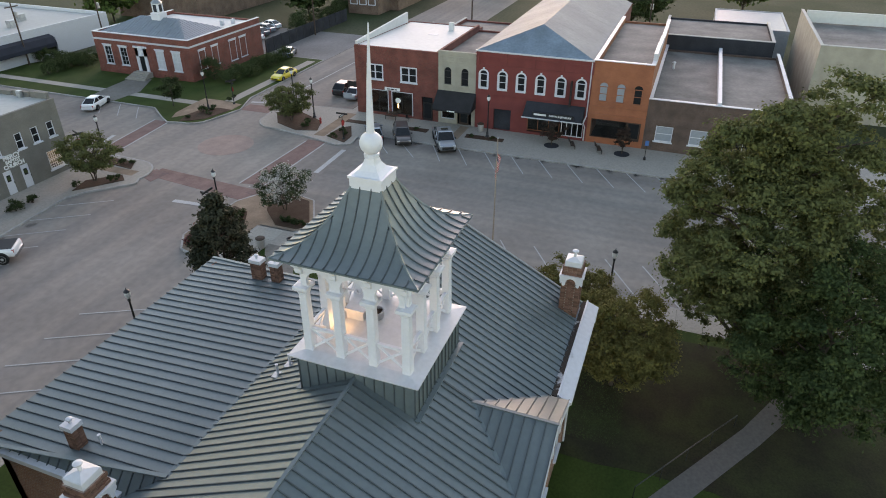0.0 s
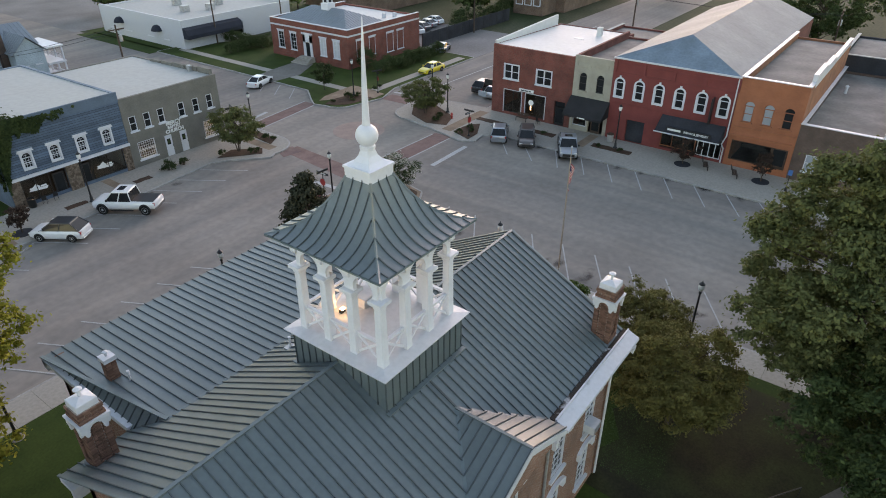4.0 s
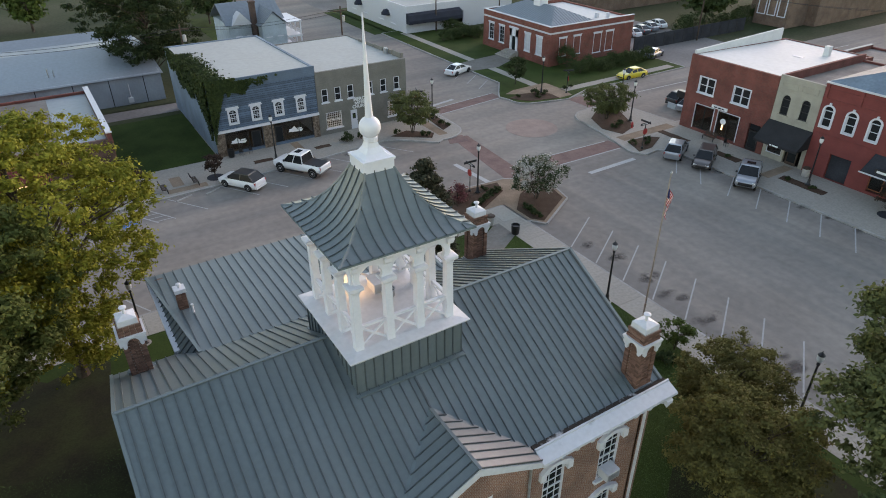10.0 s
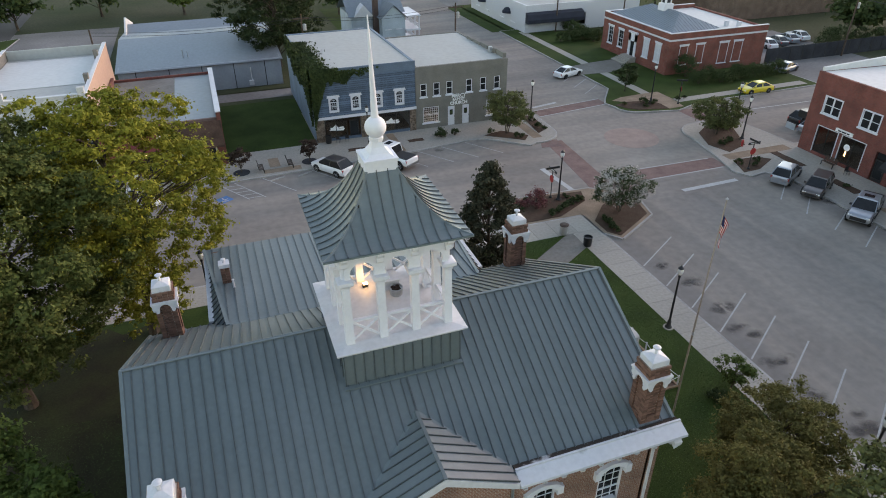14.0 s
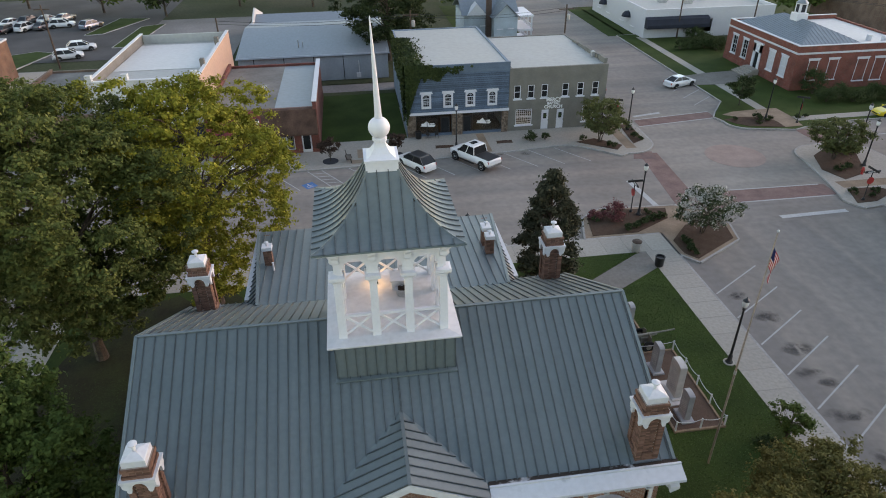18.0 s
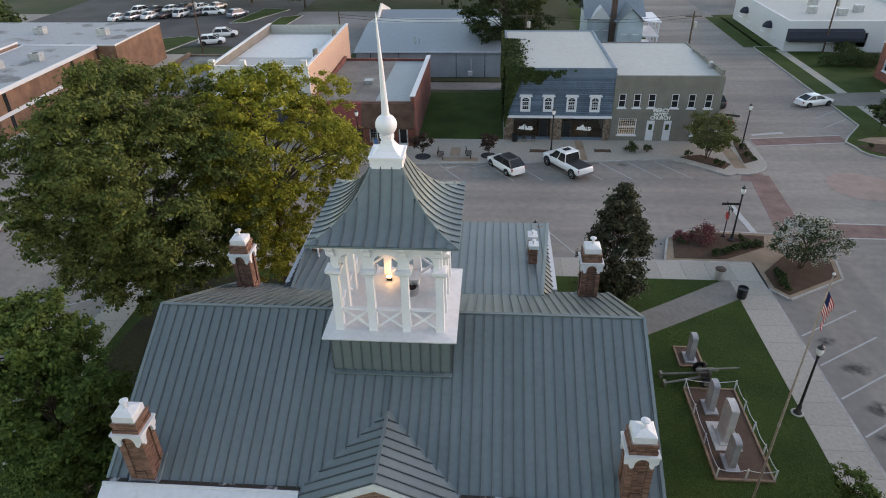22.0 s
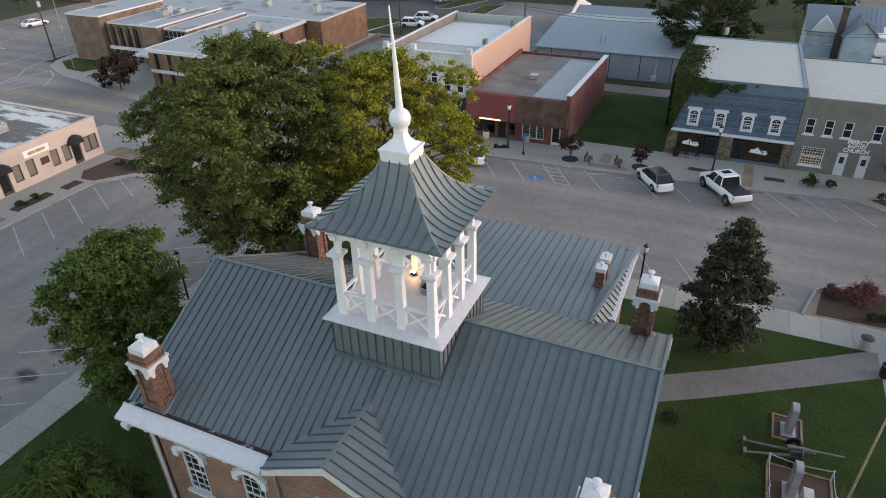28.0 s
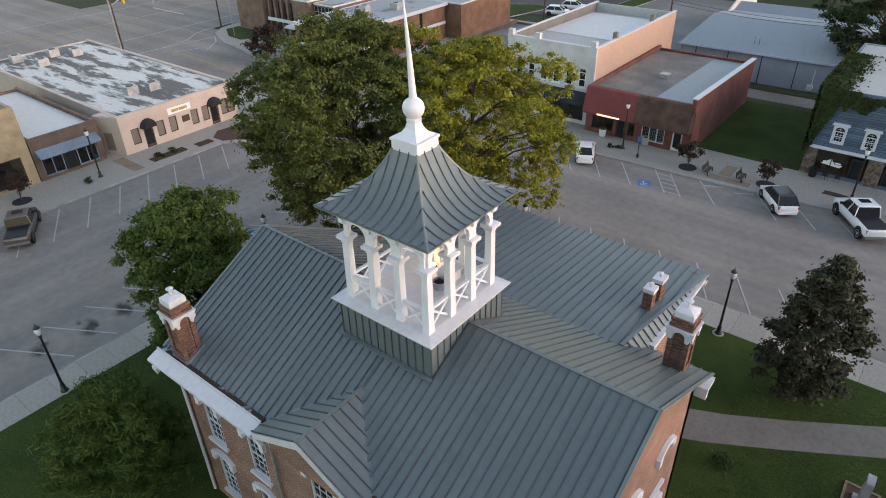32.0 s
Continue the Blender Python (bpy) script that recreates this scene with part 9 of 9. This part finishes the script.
# ---- vehicles ----
def wheel_mesh(r, w):
    key = ("wheel", r, w)
    if key not in SHARED:
        SHARED[key] = (mesh_of("tyre", lathe(bmesh.new(), [(r * 0.62, -w / 2), (r * 0.94, -w / 2), (r, -w / 2 + 0.04), (r, w / 2 - 0.04), (r * 0.94, w / 2), (r * 0.62, w / 2)], 20), M["tyre"], True),
                       mesh_of("rim", lathe(bmesh.new(), [(0.02, -w / 2 - 0.005), (r * 0.2, -w / 2 - 0.01), (r * 0.35, -w / 2 + 0.02), (r * 0.6, -w / 2 - 0.005), (r * 0.64, -w / 2 + 0.01), (r * 0.64, w / 2 - 0.01), (r * 0.6, w / 2 + 0.005), (r * 0.35, w / 2 - 0.02), (r * 0.2, w / 2 + 0.01), (0.02, w / 2 + 0.005)], 16), M["alu"], True))
    return SHARED[key]


def body_ring(x, hw, z0, z1):
    h = z1 - z0
    return [(x, -hw * 0.86, z0), (x, -hw * 0.98, z0 + h * 0.18), (x, -hw, z0 + h * 0.45), (x, -hw * 0.97, z0 + h * 0.82), (x, -hw * 0.86, z1), (x, hw * 0.86, z1), (x, hw * 0.97, z0 + h * 0.82), (x, hw, z0 + h * 0.45), (x, hw * 0.98, z0 + h * 0.18), (x, hw * 0.86, z0)]


def car(kind, paint, at, label, roof_paint=None, group="parked cars"):
    """Forward is +x."""
    c = thing({"pickup": "pickup_truck", "suv": "suv_car", "sedan": "sedan_car", "van": "minivan"}[kind], label, "pickup truck" if kind == "pickup" else "car", at, group)
    if kind == "sedan":
        st = [(-2.38, 0.70, 0.42, 0.80), (-2.3, 0.83, 0.30, 0.92), (-1.75, 0.9, 0.22, 0.99), (-0.9, 0.91, 0.2, 0.97), (0.9, 0.91, 0.2, 0.94), (1.3, 0.9, 0.2, 0.92), (2.0, 0.85, 0.22, 0.82), (2.32, 0.74, 0.3, 0.7), (2.4, 0.62, 0.4, 0.6)]
        cab = [(-1.95, 0.97, 0.74), (1.15, 0.93, 0.76), (0.25, 1.40, 0.58), (-1.05, 1.42, 0.58)]
        wheels, r = (-1.45, 1.42), 0.33
    elif kind in ("suv", "van"):
        st = [(-2.3, 0.74, 0.45, 0.95), (-2.22, 0.87, 0.32, 1.05), (-1.5, 0.93, 0.25, 1.08), (0.9, 0.93, 0.24, 1.02), (1.25, 0.92, 0.24, 1.0), (2.0, 0.88, 0.26, 0.92), (2.3, 0.76, 0.34, 0.78), (2.36, 0.62, 0.42, 0.68)]
        cab = [(-2.15, 1.06, 0.86), (1.3, 1.01, 0.86), (0.35, 1.62, 0.70), (-1.45 if kind == "suv" else -1.75, 1.66, 0.68)]
        wheels, r = (-1.4, 1.42), 0.36
    else:
        st = [(-2.95, 0.90, 0.62, 1.12), (-2.88, 0.98, 0.55, 1.18), (-0.75, 1.0, 0.48, 1.2), (0.9, 1.0, 0.46, 1.2), (1.35, 1.0, 0.46, 1.2), (2.5, 0.98, 0.46, 1.16), (2.85, 0.9, 0.5, 1.05), (2.93, 0.8, 0.58, 0.95)]
        cab = [(-0.82, 1.19, 0.95), (1.6, 1.19, 0.95), (0.85, 1.93, 0.80), (-0.65, 1.95, 0.80)]
        wheels, r = (-1.95, 1.98), 0.46
    part("body", loft(bmesh.new(), [body_ring(*s) for s in st]), paint, c, smooth=True)
    (xb, zb, wb_), (xf, zf, wf), (xrf, zrf, wr), (xrb, zrb, wrb) = cab
    base = [(xb, -wb_, zb), (xf, -wf, zf), (xf, wf, zf), (xb, wb_, zb)]
    top = [(xrb, -wrb, zrb), (xrf, -wr, zrf), (xrf, wr, zrf), (xrb, wrb, zrb)]
    part("glazing", loft(bmesh.new(), [base, top]), M["dark_glass"], c, "dark tinted windows")
    rp = roof_paint or paint
    bm = loft(bmesh.new(), [[(x * 1.0 + (0.04 if x > 0 else -0.04), y * 1.03, z - 0.03) for x, y, z in top], [(x, y * 1.0, z + 0.05) for x, y, z in top], [(x * 0.9, y * 0.85, z + 0.075) for x, y, z in top]])
    part("roof", bm, rp, c)
    for i in range(4):
        a, b = Vector(base[i]), Vector(top[i])
        part("pillar", tube(bmesh.new(), [tuple(a), tuple(b)], 0.045, 5), rp, c)
    for s in (-1, 1):
        m_ = (Vector(base[0]) + Vector(base[1])) / 2
        t_ = (Vector(top[0]) + Vector(top[1])) / 2
        part("pillar", tube(bmesh.new(), [(m_.x, m_.y * -s, m_.z), (t_.x, t_.y * -s, t_.z)], 0.05, 5), rp, c)
        part("mirror", boxes((xf - 0.35, s * (wf + 0.12) - 0.1, zf + 0.05, xf - 0.2, s * (wf + 0.12) + 0.1, zf + 0.22)), paint if kind != "pickup" else M["black"], c)
        part("headlight", boxes((st[-2][0] - 0.12, s * st[-2][1] * 0.78 - 0.16, st[-2][3] - 0.14, st[-2][0] + 0.035, s * st[-2][1] * 0.78 + 0.16, st[-2][3] - 0.02)), M["lamp_glass"], c)
        part("tail_light", boxes((st[1][0] - 0.06, s * st[1][1] * 0.86 - 0.1, st[1][3] - 0.3, st[1][0] + 0.1, s * st[1][1] * 0.86 + 0.1, st[1][3] - 0.06)), M["red_light"], c)
        for wx in wheels:
            ty, rm = wheel_mesh(r, 0.24)
            w = part("wheel", ty, None, c, at=pose(wx, s * (st[2][1] - 0.1), r, 90, 0, 0))
            part("rim", rm, None, w)
            part("wheel_arch", slab(bmesh.new(), [(wx + (r + 0.09) * math.cos(math.pi * i / 8), r + (r + 0.09) * math.sin(math.pi * i / 8)) for i in range(9)], s * (st[2][1] + 0.012) - 0.05, s * (st[2][1] + 0.012) + 0.002), M["black"], c)
    part("grille", boxes((st[-1][0] - 0.02, -st[-1][1] * 0.8, st[-1][2] + 0.02, st[-1][0] + 0.02, st[-1][1] * 0.8, st[-1][3] - 0.04)), M["black"], c)
    part("rear_bumper", boxes((st[0][0] - 0.08, -st[0][1], st[0][2] - 0.1, st[0][0] + 0.05, st[0][1], st[0][2] + 0.1)), M["chrome"] if kind == "pickup" else paint, c)
    if kind == "pickup":
        part("bed_cover", boxes((-2.8, -0.82, 1.18, -0.8, 0.82, 1.225)), M["black"], c, "flat black cover over the load bed")
        part("running_board", boxes((-0.9, -1.06, 0.42, 1.2, -0.98, 0.5), (-0.9, 0.98, 0.42, 1.2, 1.06, 0.5)), M["black"], c)
        part("sunroof", boxes((-0.1, -0.4, 2.005, 0.5, 0.4, 2.035)), M["dark_glass"], c)
    return c


def paint(name, base, metal=0.0):
    return mat(name, base, 0.3, metal=metal, var=0.04, scale=1, fine=6, bump=0, coat=0.6 if base[0] > 0.05 else 0.1)


pw, pgrey, psil, pyel, pbrn, pdk, pbl = paint("car_white", (0.72, 0.72, 0.72)), paint("car_grey", (0.10, 0.105, 0.115), 0.5), paint("car_silver", (0.30, 0.32, 0.35), 0.6), paint("car_yellow", (0.72, 0.55, 0.03)), paint("car_taupe", (0.11, 0.095, 0.09), 0.5), paint("car_black", (0.02, 0.02, 0.022)), paint("car_blue", (0.16, 0.20, 0.27), 0.5)
A_N = 121
car("pickup", pw, pose(11.35, 41.4, 0, 0, 0, A_N + 3) @ Matrix.Diagonal((1.0, 1.03, 1.12, 1)), "white crew-cab pickup with a black bed cover")
car("suv", pw, pose(5.1, 41.4, 0, 0, 0, A_N + 3), "white crossover with a black roof", pdk)
car("sedan", pw, pose(-13.2, 41.0, 0, 0, 0, A_N - 5), "white sedan parked before the shops")
car("pickup", psil, pose(48.1, 15.4, 0, 0, 0, 209), "blue-grey pickup parked before the red shop")
car("van", pbrn, pose(47.9, 20.5, 0, 0, 0, 209), "taupe minivan parked before the corner shop")
car("suv", psil, pose(47.3, 23.8, 0, 0, 0, 29), "silver compact car parked before the corner shop", group="parked cars")
car("sedan", pyel, pose(64.6, 47.0, 0, 0, 0, 178), "bright yellow coupe at the kerb")
car("sedan", pw, pose(44.5, 62.8, 0, 0, 0, 19), "white sedan parked on the side road")
car("sedan", psil, pose(60.6, 33.0, 0, 0, 0, 10), "silver sedan on the side street")
car("suv", pdk, pose(61.5, 35.2, 0, 0, 0, 4), "dark car on the side street")
car("pickup", pbrn, pose(-44, -0.6, 0, 0, 0, 150), "old brown pickup with an open load bed")
car("suv", pdk, pose(31.8, 62.5, 0, 0, 0, 95), "black SUV beside the church building")
car("sedan", pbl, pose(76.2, 53.4, 0, 0, 0, 20), "dark sedan in the side drive")
car("sedan", pw, pose(-118.0, 70.0, 0, 0, 0, 78), "white sedan on the main road")
k = 0
for x, y, rz, kind, p in ((-46.6, 93.8, 20, "suv", pw), (-46.2, 99.2, 20, "suv", pw), (-56, 119, 10, "suv", pw), (-50, 117, 60, "suv", pbl)):
    car(kind, p, pose(x, y, 0, 0, 0, rz), "white SUV in the car park", group="cars in the car park")
for j in range(2):
    for i in range(6):
        car(("sedan", "suv", "sedan")[(i + j) % 3], (pw, psil, pw, pdk, pw, pgrey)[(i + 2 * j) % 6], pose(-74.0 + 3.0 * i + 1.5 * j, 113.5 + 2.4 * i * 0.4 + 7.0 * j, 0, 0, 0, 70), "pale car in a row in the car park", group="cars in the car park")
for i in range(4):
    car("sedan", (pw, pgrey, psil, pw)[i], pose(84.0 + 3.1 * i, 66.0 + 0.8 * i, 0, 0, 0, 80), "parked car behind the public building", group="cars behind the public building")
    
# poles and wires
def utility_pole(x, y, h, label="weathered wooden utility pole", arms=True):
    p = thing("utility_pole", label, "utility pole", pose(x, y, 0), "utility poles")
    part("pole", tube(bmesh.new(), [(0, 0, -0.3), (0, 0, h)], [0.15, 0.1], 8), M["wood"], p, smooth=True)
    if arms:
        part("crossarm", boxes((-1.1, -0.06, h - 0.7, 1.1, 0.06, h - 0.55)), M["wood"], p)
        part("transformer", lathe(bmesh.new(), [(0.24, h - 2.2), (0.26, h - 2.1), (0.26, h - 1.4), (0.1, h - 1.3)], 10, 0.35, 0), M["alu"], p)
    return p


UP = [(-18.4, 73.4), (8.0, 73.2), (30.6, 73.0), (66.0, 82.0), (91.0, 57.0), (96.0, 28.0), (98.0, -2.0), (-46.0, 88.0), (56.0, 88.0), (-92.0, 53.4), (-93.0, 35.3)]
for k, (x, y) in enumerate(UP):
    utility_pole(x, y, 9.5 if k < 9 else 10.5, arms=k not in (0,))
wires = thing("overhead_wires", "thin dark overhead wires between poles", "wires", pose(0, 0, 0), kind="structure")
for a, b in ((0, 1), (1, 2), (3, 4), (4, 5), (5, 6)):
    for d in (-0.9, 0.9):
        p, q = Vector((*UP[a], 8.9)), Vector((*UP[b], 8.9))
        part("wire", tube(bmesh.new(), [tuple(p.lerp(q, i / 8) + Vector((0, d, -0.7 * math.sin(math.pi * i / 8)))) for i in range(9)], 0.022, 4), M["black"], wires)
f2 = copy_thing(fp, pose(-84.0, 50.4, 0))
f2["label"] = "flagpole with a hanging flag before the offices"
sg = M["paint_yellow"]
for x, y in ((-93.0, 35.0), (-118.0, 56.0)):
    s = thing("traffic_signal", "yellow traffic signals hanging from a steel pole", "traffic signal", pose(x, y, 0), "traffic signals")
    part("pole", tube(bmesh.new(), [(0, 0, -0.2), (0, 0, 8.0)], 0.13, 8), M["alu"], s)
    part("mast", tube(bmesh.new(), [(0, 0, 6.6), (-8, 8, 6.9)], 0.07, 6), M["alu"], s)
    for d in (0.6, 0.95):
        sh_ = part("signal_head", boxes((-8 * d - 0.2, 8 * d - 0.2, 5.8, -8 * d + 0.2, 8 * d + 0.2, 6.8)), mat("signal_yellow", (0.55, 0.32, 0.02), 0.5, var=0.1), s)
# dark fence beside the public building's yard
yard = thing("screen_fence", "dark screened yard fence beside the public building", "fence", pose(0, 0, 0))
for k in range(12):
    part("panel", boxes((76.0 + 2.4 * k, 57.6, 0, 78.38 + 2.4 * k, 57.68, 2.3)), M["dark_clad"], yard)
    part("post", boxes((75.96 + 2.4 * k, 57.56, 0, 76.03 + 2.4 * k, 57.72, 2.4)), M["black"], yard)
rl = thing("handrail", "dark metal handrail beside the shaded path", "handrail", pose(0, 0, KZ))
part("rail", tube(bmesh.new(), [(6.5, -10.2, 0.95), (10.0, -12.6, 0.95), (13.5, -15.05, 0.95)], 0.03, 6), M["black"], rl)
for x, y in ((6.5, -10.2), (8.2, -11.4), (10.0, -12.6), (11.7, -13.8), (13.5, -15.05)):
    part("post", tube(bmesh.new(), [(x, y, -0.05), (x, y, 0.95)], 0.025, 6), M["black"], rl)
